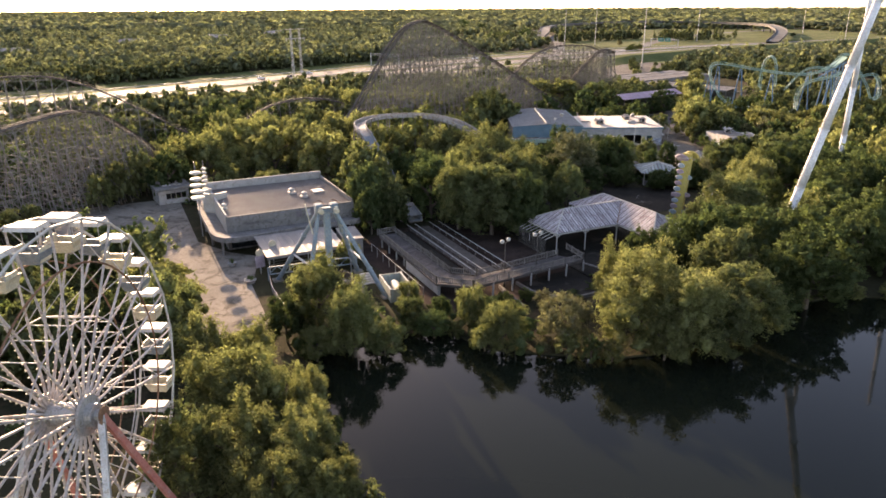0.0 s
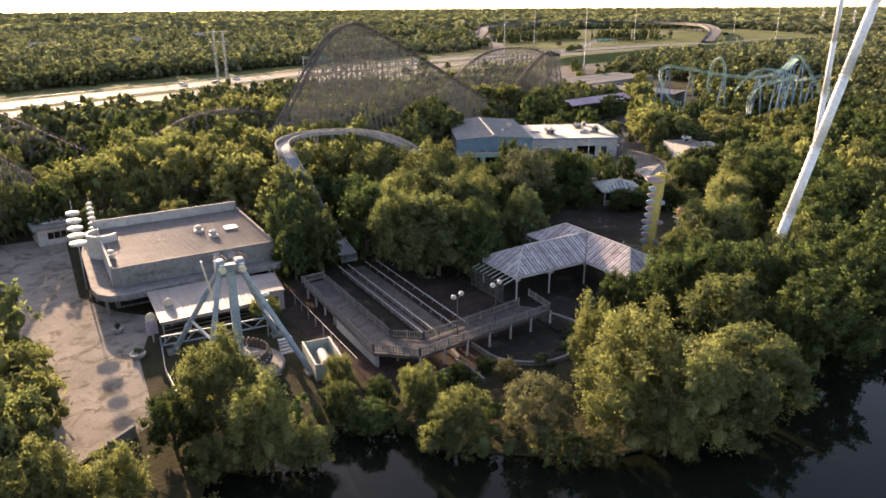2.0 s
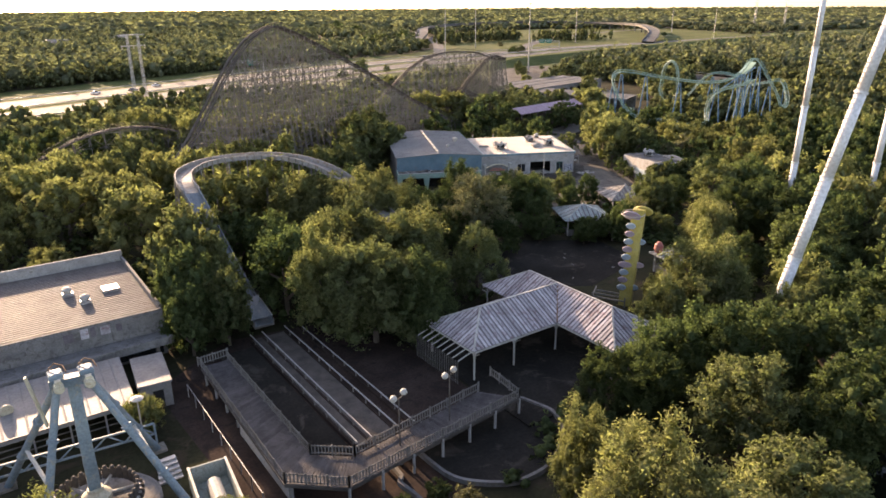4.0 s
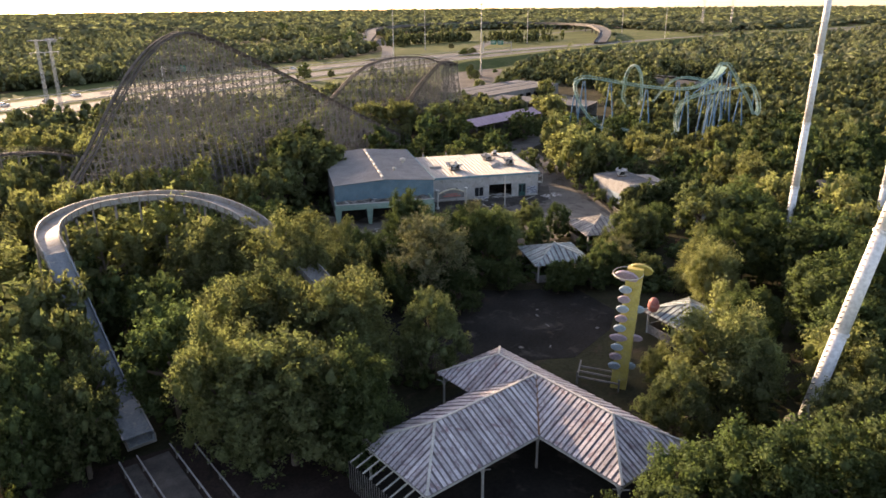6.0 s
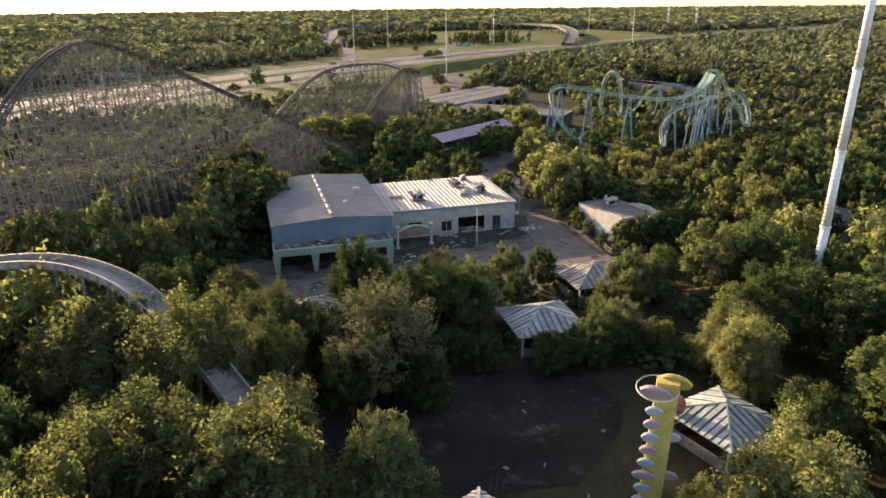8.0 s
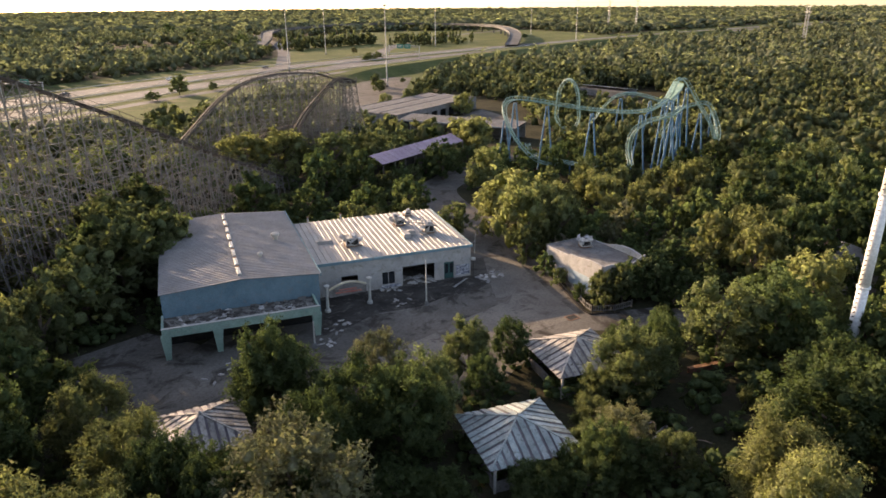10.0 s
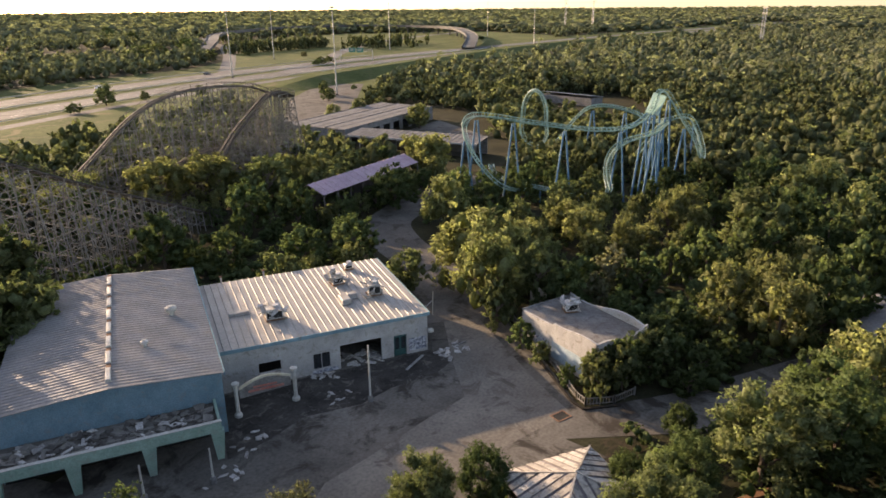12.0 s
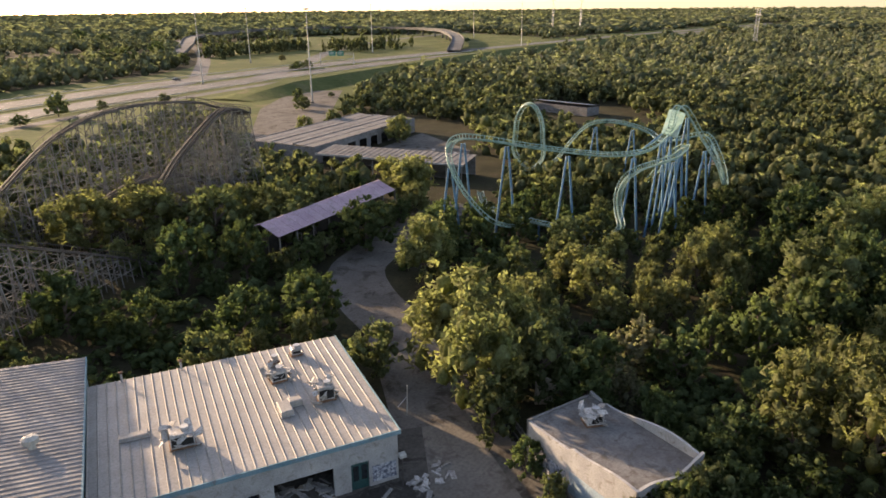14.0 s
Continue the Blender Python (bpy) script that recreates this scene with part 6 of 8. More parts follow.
mast((98.0, 74.9), (0.211, -0.105), 58, 0.7, 0.55, "tall leaning white steel swing mast with climbing rungs")
mast((148.0, 100.7), (-0.036, -0.029), 62, 0.62, 0.38, "tall upright white steel swing mast with climbing rungs")

mast((159.1, 91.4), (0.143, 0.033), 60, 0.62, 0.38, "tall leaning thin white steel swing mast")

# ---- small painted tower ride ----
tw = thing("drop_tower_ride", "small yellow tower ride with mauve and blue oval plates", "tower ride", (90.6, 90.9, 0), 30)
part("column", MB().add([(-.6, -.85, 0), (.6, -.85, 0), (.6, .75, 0), (-.6, .75, 0), (0.6, -1.5, 13.2), (1.8, -1.5, 13.2), (1.8, .1, 13.2), (0.6, .1, 13.2)], [(3, 2, 1, 0), (4, 5, 6, 7), (0, 1, 5, 4), (1, 2, 6, 5), (2, 3, 7, 6), (3, 0, 4, 7)]), M["yellow"], tw, "faded yellow column")
for i in range(9):
    z = 2.6 + 1.05 * i
    x, y = 1.2 * z / 13.2 - 0.95, 0.62 - 0.65 * z / 13.2
    big = i == 3
    for sd in (1, -1):
        if sd < 0 and i % 3:
            continue
        ob = part("oval_plate", MB().lathe([(0.1, 0), (0.62, 0.04), (0.68, 0.18), (0.58, 0.3), (0.1, 0.34)], 18), M["purple"] if i % 2 else M["sky_blue"], tw, "faded oval plate")
        ob.matrix_basis = Matrix.Translation((x + (0 if sd > 0 else 0.5), y - (0 if sd > 0 else 1.5), z)) @ pose(0, 0, 0, 0, 70, 0) @ Matrix.Diagonal((0.72, 1.35 if big else 0.95, 1, 1))
for q, (x, y, m) in enumerate(((0.3, 0.1, "purple"), (1.5, -1.2, "yellow"))):
    ob = part("crown_plate", MB().lathe([(0.3, 0), (0.9, 0.05), (0.95, 0.25), (0.8, 0.4), (0.2, 0.45)], 20), M[m], tw, "large oval crown plate")
    ob.matrix_basis = Matrix.Translation((x, y, 12.3 + 0.5 * q)) @ pose(0, 0, 0, 15, 62, 10) @ Matrix.Diagonal((0.8, 1.25, 1, 1))
part("hoop", MB().pipe([(0.9 + 1.9 * math.cos(a * math.pi / 14), 1.5 * math.sin(a * math.pi / 14), 12.6) for a in range(28)], 0.05, 5, True), M["white_paint"], tw)
fr = MB()
for p, q in (((-3.6, -2.6, .9), (0, -2.2, 1.0)), ((-3.6, -2.6, .9), (-3.4, 1.8, .9)), ((-3.4, 1.8, .9), (0, 2, 1)), ((-2.4, -2.4, .9), (-2.2, 1.9, .9)), ((-3.6, -2.6, 0), (-3.6, -2.6, 1.4)), ((-3.4, 1.8, 0), (-3.4, 1.8, 1.4)), ((-1.2, -2.3, .9), (-1.1, 2, .9))):
    fr.beam(p, q, 0.16, 0.16)
part("base_frame", fr, M["wood_grey"], tw, "dirty grey base frame").matrix_basis = pose(2.4, 2.4, 0)
eg = thing("egg_ornament", "faded pink egg-shaped roof ornament", "ornament", (103.2, 95.6, 2.95), 0)
part("egg", MB().lathe([(0.05, 0.25), (0.5, 0.5), (0.72, 1.1), (0.6, 1.7), (0.3, 2.1), (0.05, 2.2)], 14), M["coral"], eg)
part("stem", MB().tube((0, 0, 0), (0, 0, 0.3), 0.12, 0.12, 8), M["metal_grey"], eg)


# ---- steel coaster ----
sc = thing("steel_coaster", "seafoam green steel coaster track on blue supports", "steel coaster", (220, 175, 0))
SO = Vector((220, 175, 0))


def steel_track(line, closed=False, bank=0.0):
    L = [p - SO for p in catmull(line, 8, closed)]
    sp = part("spine", MB().pipe(L, 0.17, 8, closed), M["track_green"], sc, "seafoam green track spine")
    rails = ([], [])
    ties = MB()
    prev = Vector((0, 0, 1))
    for i, p in enumerate(L):
        d = (L[min(i + 1, len(L) - 1)] - L[max(i - 1, 0)]).normalized()
        up = prev - d * prev.dot(d)
        up = up.normalized() if up.length > 1e-3 else d.orthogonal().normalized()
        prev = up.lerp(Vector((0, 0, 1)) - d * d.z, 0.10 if bank == 0 else 0.0).normalized()
        s = d.cross(up).normalized()
        for k, sd in ((0, -1), (1, 1)):
            rails[k].append(p + s * 0.62 * sd + up * 0.55)
        ties.beam(p + up * 0.2, p + s * 0.62 + up * 0.55, 0.14, 0.10).beam(p + up * 0.2, p - s * 0.62 + up * 0.55, 0.14, 0.10)
    for r in rails:
        part("rail", MB().pipe(r, 0.085, 6, closed), M["track_green"], sp)
    tagged(part("track_tie", ties, M["track_green"], sp), kind="stuff")


steel_track([(205.3, 178, 3.0), (200.5, 177, 3.2), (196, 179, 5), (194, 182.5, 9), (193.8, 185.5, 13), (195.4, 187.8, 16), (198, 187.5, 17.6), (201, 184, 17.4), (204.5, 178, 16.4), (208, 171.5, 15.6), (211.5, 165, 15.2), (216, 160.8, 15.8), (222, 159.6, 18.2), (228, 161, 21.0), (232, 160.9, 20.7), (233.4, 158, 15.9), (234.6, 154.9, 11.0), (235.6, 153.8, 7.6), (239.5, 154.6, 6.4), (244.6, 156.6, 7.6), (247.6, 159.2, 10.7), (248, 161.9, 13.6), (246.5, 166.5, 12.5), (247.5, 171, 11.6), (249.6, 174.4, 12.6), (248.3, 178, 13.9), (246.3, 182.2, 14.7), (244.5, 186, 14), (243.2, 189, 11), (241, 192, 6), (238.5, 195, 3.6)])
steel_track([(212, 192.6, 4.2), (209, 189.6, 3.2), (206.4, 185, 3.0), (205.3, 178, 3.0), (204.9, 172.4, 3.0), (205, 166.7, 3.0), (206.4, 162.4, 3.0), (209.4, 161.5, 3.6), (211.8, 163.4, 5.6), (212.7, 164.1, 8.4), (213.2, 163.2, 11.2), (214.0, 161.0, 12.9), (215.6, 158.6, 13.9), (219, 156.6, 14.8), (224, 157.2, 15.6), (228, 160.5, 13.5), (231.5, 164.5, 9), (235.5, 168.5, 5)])
lp = []
for i in range(13):
    a = -math.pi / 2 + 2 * math.pi * i / 12
    lp.append((237.5 + 1.7 * (i - 6) / 6, 197.5 - 5.6 * math.cos(a) * (1.0 if math.sin(a) < 0 else 0.8), 11.2 + 7.6 * math.sin(a)))
steel_track(lp, bank=1.0)
for x, y, z in ((194, 186, 13.5), (198.3, 186.5, 17.0), (203, 180.6, 16.4), (208, 171.5, 15.0), (214, 162.3, 14.8), (220, 160, 16.8), (224.5, 160.6, 18.8), (229, 161.3, 20.2), (232.4, 160.4, 19.4), (233.8, 157, 13.4), (248.4, 160.4, 12.0), (247, 168.5, 11.4), (248.4, 177.8, 13.2), (245, 185, 13.6), (218.5, 157, 14.0), (225, 158.4, 14.4), (205.2, 175, 2.6), (205.2, 166, 2.6)):
    p = Vector((x, y, z)) - SO
    for dx, dy in (((-1.9, 0.9), (1.9, -0.9)) if z > 12 else ((0, 0),)):
        part("support_leg", MB().tube((p.x + dx, p.y + dy, 0), (p.x + dx * .12, p.y + dy * .12, p.z), 0.22, 0.19, 10), M["support_blue"], sc, "steel blue support leg")
for p, q in (((222, 160, 16.6), (231.6, 161.4, 19)), ((224, 166.5, 13), (229, 161.5, 18.6))):
    part("brace", MB().tube(Vector(p) - SO, Vector(q) - SO, 0.2, 0.2, 8), M["support_blue"], sc)
part("catwalk", MB().slab(Vector((221, 157.8, 17.6)) - SO, Vector((223, 161.4, 17.8)) - SO, Vector((231, 163.4, 20.8)) - SO, Vector((229, 159.6, 20.6)) - SO, 0.15), M["track_green"], sc)

# ---- posts, lamps, fences, loose things ----
def globe_lamp(x, y, h, label, z0=0.0):
    t = thing("globe_lamp", label, "street lamp", (x, y, z0), 20, "globe lamps")
    part("post", MB().tube((0, 0, 0), (0, 0, h - 0.3), 0.09, 0.06, 8).lathe([(0.2, 0), (0.2, 0.4), (0.1, 0.6)], 10), M["wood_track"], t)
    part("arm", MB().beam((-0.75, 0, h - 0.3), (0.75, 0, h - 0.3), 0.07, 0.07), M["wood_track"], t)
    for sx in (-0.7, 0.7):
        part("globe", MB().lathe([(0.08, 0), (0.24, 0.08), (0.33, 0.28), (0.24, 0.5), (0.06, 0.58)], 14, (sx, 0, h - 0.26)), M["white_paint"], t, "white plastic globe", smooth=True)


globe_lamp(47.6, 79.3, 7.0, "dark lamp post with two white globes beside the boardwalk")
globe_lamp(53.4, 79.9, 7.0, "dark lamp post with two white globes beside the boardwalk")


def disc_light(x, y, h):
    t = thing("yard_lamp", "grey lamp post with a flat round white head", "street lamp", (x, y, 0), 0, "yard lamps")
    part("post", MB().tube((0, 0, 0), (0, 0, h), 0.09, 0.07, 8), M["metal_grey"], t)
    part("lamp_head", MB().lathe([(0.1, -0.1), (0.55, 0), (0.58, 0.1), (0.15, 0.25)], 16, (0, 0, h)), M["white_paint"], t)


disc_light(29.6, 94.4, 5.6)
for x, y, h in ((129.0, 147.8, 6.6), (106.0, 151.5, 3.6), (111.0, 149.0, 3.6)):
    t = thing("bare_post", "bare pale steel post standing in the court", "post", (x, y, 0), 0, "bare posts")
    part("shaft", MB().tube((0, 0, 0), (0, 0, h), 0.12, 0.08, 8), M["white_paint"], t)
    part("base_collar", MB().lathe([(0.28, 0), (0.28, 0.5), (0.15, 0.7)], 10), M["stucco_grey"], t)
t = thing("flood_lamp", "short post with a pale box floodlight", "lamp", (141.0, 149.7, 0), -26)
part("post", MB().tube((0, 0, 0), (0, 0, 2.9), 0.07, 0.07, 8), M["wood_track"], t)
part("lamp_head", MB().bevel_box(-0.3, 0.3, -0.25, 0.25, 2.9, 3.3, 0.08), M["white_paint"], t)
t = thing("bent_sign_post", "thin leaning pale post with a cross arm", "post", (149.3, 156.6, 0), 10)
part("shaft", MB().tube((0, 0, 0), (0.2, 0, 3.4), 0.07, 0.06, 8), M["white_paint"], t)
part("cross_arm", MB().beam((0.15, 0, 2.2), (-1.6, 0, 1.9), 0.06, 0.06), M["metal_grey"], t)

pf = thing("picket_fence", "low pale weathered picket fence curving round the small building", "fence", (148, 138, 0), 0)
PO = Vector((148, 138, 0))
for p, q in (((160.2, 154.6), (154.3, 146.9)), ((154.3, 146.9), (148.0, 137.6)), ((148.0, 137.6), (142.9, 131.2)), ((142.9, 131.2), (142.3, 129.8)), ((142.3, 129.8), (144.6, 127.7)), ((144.6, 127.7), (147.5, 126.8))):
    picket_fence(pf, p, q, 0.0, 1.0, 0.32, PO)
kb = MB()
for p, q in (((160.0, 155.2), (153.9, 147.4)), ((153.9, 147.4), (142.2, 131.4)), ((142.2, 131.4), (141.6, 129.6)), ((141.6, 129.6), (144.6, 127.0))):
    kb.beam((*p, 0.08), (*q, 0.08), 0.28, 0.22)
solo("kerb", kb, M["mud"], "dark soil-covered kerb along the fence", "kerb", "structure")
t = thing("board_screen", "short tan wooden board screen by the road", "screen", (160.6, 156.6, 0), -52)
for i in range(7):
    part("board", MB().box(0.5 * i, 0.5 * i + 0.46, 0, 0.06, 0, 1.9 - 0.15 * (i % 3)), M["cream"], t)
t = thing("drain_grate", "rusty square drain grate set in the paving", "drain", (139.1, 130.8, 0.024), -15)
part("grate_frame", MB().box(-0.9, 0.9, -0.7, -0.55, 0, 0.04).box(-0.9, 0.9, 0.55, 0.7, 0, 0.04).box(-0.9, -0.75, -0.55, 0.55, 0, 0.04).box(0.75, 0.9, -0.55, 0.55, 0, 0.04), M["rusty"], t)
part("grate_plate", MB().box(-0.75, 0.75, -0.55, 0.55, 0, 0.025), M["dark"], t)
t = thing("rubble_heap", "scattered broken boards and rubble on the court", "rubble", (143.4, 148.2, 0.02), 0)
scrap(t, 22, -2.2, 2.2, -1.2, 1.2, 0.0, 1.2)
t = thing("fallen_board", "long pale board lying by the shop wall", "board", (138.0, 149.6, 0.03), 12)
part("board", MB().beam((-1.9, 0, 0.1), (1.9, 0, 0.16), 0.3, 0.08), M["debris"], t)
for x, y, n, r in ((117.5, 151.5, 10, 2.5), (112, 149, 8, 2.0), (100, 152, 8, 3.0), (127, 151, 8, 2.0)):
    t = thing("rubble_heap", "scattered broken boards and rubble on the court", "rubble", (x, y, 0.02), 0)
    scrap(t, n, -r, r, -r * .6, r * .6, 0.0, 1.0)
t = thing("wreck_heap", "twisted pale metal wreckage beneath the trees", "wreckage", (121.5, 110.0, 0), 0)
for i in range(22):
    mb = MB().beam((-1.1, 0, 0), (1.1, 0, 0), 0.12, 0.1)
    ob = part("bent_bar", mb, M["metal_grey"], t)
    ob.matrix_basis = pose(RB.uniform(-2.6, 2.6), RB.uniform(-2.2, 2.2), RB.uniform(0.1, 1.0), RB.uniform(-20, 20), RB.uniform(-25, 25), RB.uniform(0, 360))
t = thing("yard_scrap", "few pale boards lying on the dark yard", "rubble", (92, 105, 0.02), 0)
scrap(t, 7, -8, 8, -5, 5, 0.0, 0.8, material="wood_grey")
for x, y in ((19.9, 103.6), (17.2, 100.2)):
    t = thing("queue_sign", "pinkish round-topped queue sign board", "sign", (x, y, 0), 12, "queue signs")
    part("board", MB().bevel_box(-0.7, 0.7, -0.08, 0.08, 1.0, 2.9, 0.06), M["purple"], t)
    part("post", MB().box(-0.08, 0.08, -0.06, 0.06, 0, 1.0), M["metal_grey"], t)
    ob = part("roundel", MB().lathe([(0.6, 0), (0.6, 0.1), (0.5, 0.14)], 14), M["cream"], t)
    ob.matrix_basis = Matrix.Translation((0, 0.05, 3.3)) @ pose(0, 0, 0, 90, 0, 0)
for x, y, r in ((15.0, 97.0, 0.9), (9.0, 77.8, 0.8), (13.8, 105.5, 0.7)):
    t = thing("planter", "round concrete planter overgrown with weeds", "planter", (x, y, 0.02), 0, "planters")
    part("bowl", MB().lathe([(r * .7, 0), (r, 0.55), (r * .9, 0.55), (r * .8, 0.4)], 16), M["stucco"], t)
    wd = MB()
    for i in range(24):
        a, q = RB.uniform(0, 6.28), RB.uniform(0, r * .7)
        wd.add([(q * math.cos(a), q * math.sin(a), .4), (q * math.cos(a) + .15, q * math.sin(a), .8), (q * math.cos(a) + .05, q * math.sin(a) + .2, 1.1)], [(0, 1, 2)])
    tagged(part("weeds", wd, M["leaf_deep"], t), kind="stuff")
t = thing("low_wall", "low broken concrete wall at the plaza edge by the pond", "wall", (8.0, 77.4, 0), 35)
part("wall_panel", MB().bevel_box(-2.4, 2.4, -0.2, 0.2, 0, 0.9, 0.04), M["mud"], t)
part("wall_panel", MB().bevel_box(2.5, 5.4, -0.2, 0.2, 0, 1.2, 0.04), M["stucco_grey"], t)
bx = thing("walkway_fence", "long grey chain fence beside the boardwalk", "fence", (35.6, 92, 0), 0)
for i in range(9):
    part("fence_post", MB().tube((0, -11 + 2.6 * i, 0), (0, -11 + 2.6 * i, 1.5), 0.05, 0.05, 6), M["metal_grey"], bx)
part("top_rail", MB().beam((0, -11, 1.45), (0, 9.8, 1.45), 0.05, 0.05), M["metal_grey"], bx)


# ---- highway things ----
def car(x, y, rz, paint, label):
    t = thing("car", label, "car", (x, y, 0.055), rz, "highway cars")
    b = MB().add([(-2.2, -.9, .35), (2.2, -.9, .35), (2.2, .9, .35), (-2.2, .9, .35), (-2.25, -.92, .8), (2.2, -.92, .75), (2.2, .92, .75), (-2.25, .92, .8), (-2.1, -.85, 1.0), (2.05, -.85, .9), (2.05, .85, .9), (-2.1, .85, 1.0)],
                 [(3, 2, 1, 0), (0, 1, 5, 4), (1, 2, 6, 5), (2, 3, 7, 6), (3, 0, 4, 7), (4, 5, 9, 8), (5, 6, 10, 9), (6, 7, 11, 10), (7, 4, 8, 11), (8, 9, 10, 11)])
    part("body", b, M[paint], t)
    part("cabin", MB().add([(-1.5, -.8, .96), (1.0, -.8, .93), (1.0, .8, .93), (-1.5, .8, .96), (-1.1, -.68, 1.45), (.3, -.68, 1.45), (.3, .68, 1.45), (-1.1, .68, 1.45)], [(4, 5, 6, 7), (0, 1, 5, 4), (1, 2, 6, 5), (2, 3, 7, 6), (3, 0, 4, 7)]), M["glass_dark"], t)
    part("roof", MB().box(-1.08, .28, -.66, .66, 1.454, 1.5), M[paint], t)
    for wx in (-1.4, 1.4):
        for wy in (-.82, .82):
            part("wheel", MB().tube((wx, wy - .1, .33), (wx, wy + .1, .33), .33, .33, 12), M["rubber"], t)


def hwy_point(s, off):
    """A place on the highway: s metres along x, off to the left of its line."""
    for i in range(len(HWY) - 1):
        a, b = HWY[i], HWY[i + 1]
        if a.x <= s <= b.x:
            p = a.lerp(b, (s - a.x) / (b.x - a.x))
            d = (b - a).normalized()
            return p.x - d.y * off, p.y + d.x * off, math.degrees(math.atan2(d.y, d.x))
    return 0, 0, 0


for s, off, pt, lb in ((85, 17, "car_white", "small white car on the highway"), (100, 12, "car_dark", "dark car on the highway"), (117, 19, "car_white", "small white car on the highway"), (190, 15, "car_dark", "dark car on the highway"), (255, 20, "car_white", "small white car on the highway"), (330, 22, "car_dark", "dark car on the highway"), (20, -16, "car_dark", "dark car on the highway")):
    x, y, a = hwy_point(s, off)
    car(x, y, a, pt, lb)
for s0, s1, off in ((-200, 620, 0.6), (-200, 620, -0.6), (-200, 500, 30.5), (-200, 500, -30.5)):
    gr = MB()
    s = s0
    while s < s1:
        x, y, _ = hwy_point(s, off)
        x2, y2, _ = hwy_point(min(s + 12, s1), off)
        gr.beam((x, y, 0.6), (x2, y2, 0.6), 0.12, 0.35)
        gr.beam((x, y, 0), (x, y, 0.6), 0.15, 0.15)
        s += 12
    solo("guard_rail", gr, M["metal_grey"], "long grey steel highway guard rail", "guard rail", "structure")
mk = MB()
for s in range(-200, 620, 9):
    for off in (13, 20.5, -13, -20.5):
        x, y, a = hwy_point(s, off)
        c, q = math.cos(radians(a)), math.sin(radians(a))
        mk.add([(x + c * u - q * w, y + q * u + c * w, 0.06) for u, w in ((-1.5, -.1), (1.5, -.1), (1.5, .1), (-1.5, .1))], [(0, 1, 2, 3)])
solo("lane_marks", mk, M["white_paint"], "white dashed lane marks on the highway", "road marks", "stuff")


def light_mast(x, y, h):
    t = thing("light_mast", "tall thin grey highway light mast", "light mast", (x, y, 0), 0, "light masts")
    part("pole", MB().tube((0, 0, 0), (0, 0, h), 0.36, 0.16, 8), M["metal_grey"], t)
    part("base_block", MB().lathe([(0.8, 0), (0.8, 0.6), (0.5, 0.8)], 8), M["concrete"], t)
    part("lamp_crown", MB().lathe([(0.3, 0), (1.2, 0.2), (1.2, 0.5), (0.3, 0.8)], 10, (0, 0, h)), M["metal_grey"], t)


for x, y, h in ((304.5, 348.0, 38), (321.6, 456, 36), (560, 560, 40), (690, 488, 40), (820, 640, 40), (430, 560, 38)):
    light_mast(x, y, h)


def sign_gantry(x, y, rz, boards):
    t = thing("sign_gantry", "overhead highway gantry with green sign boards", "gantry", (x, y, 0), rz, "sign gantries")
    for px in (-13, 13):
        part("post", MB().tube((px, 0, 0), (px, 0, 8.5), 0.3, 0.3, 8), M["metal_grey"], t)
    tr = MB()
    for z in (7.2, 8.4):
        tr.beam((-13, 0, z), (13, 0, z), 0.2, 0.2)
    for i in range(13):
        tr.beam((-13 + 2 * i, 0, 7.2 if i % 2 else 8.4), (-11 + 2 * i, 0, 8.4 if i % 2 else 7.2), 0.12, 0.12)
    part("truss", tr, M["metal_grey"], t)
    for bx in boards:
        sb2 = part("sign_board", MB().box(bx - 2.6, bx + 2.6, -0.5, -0.4, 6.2, 9.4), M["sign_green"], t, "green highway sign board")
        part("lettering", MB().box(bx - 1.8, bx + 1.6, -0.56, -0.504, 8.2, 8.7).box(bx - 1.8, bx + 1.0, -0.56, -0.504, 7.2, 7.7), M["white_paint"], sb2, "white lettering bars")


sign_gantry(452, 490, -70, (-3.2, 3.2))
x, y, a = hwy_point(172, 17)
sign_gantry(x, y, a - 90, (3.2,))


def pylon(x, y, h, rz):
    t = thing("power_pylon", "grey lattice power pylon beside the highway", "pylon", (x, y, 0), rz, "power pylons")
    for px in (-2.6, 2.6):
        lt2 = MB()
        for sx in (-.55, .55):
            for sy in (-.55, .55):
                lt2.beam((px + sx, sy, 0), (px + sx * .5, sy * .5, h), 0.14, 0.14)
        z = 0
        while z < h - 2:
            for sx in (-.5, .5):
                lt2.beam((px - .5, sx, z), (px + .5, sx, z + 2), 0.08, 0.08)
                lt2.beam((px + sx, -.5, z), (px + sx, .5, z + 2), 0.08, 0.08)
            z += 2
        part("lattice_leg", lt2, M["metal_grey"], t)
    for z in (h - 0.4, h - 5):
        part("cross_arm", MB().beam((-6, 0, z), (6, 0, z), 0.3, 0.3), M["metal_grey"], t)
    for px in (-5.5, 0, 5.5):
        part("insulator", MB().lathe([(0.1, 0), (0.22, 0.3), (0.1, 0.6), (0.22, 0.9), (0.08, 1.2)], 8, (px, 0, h - 6.4)), M["white_paint"], t)


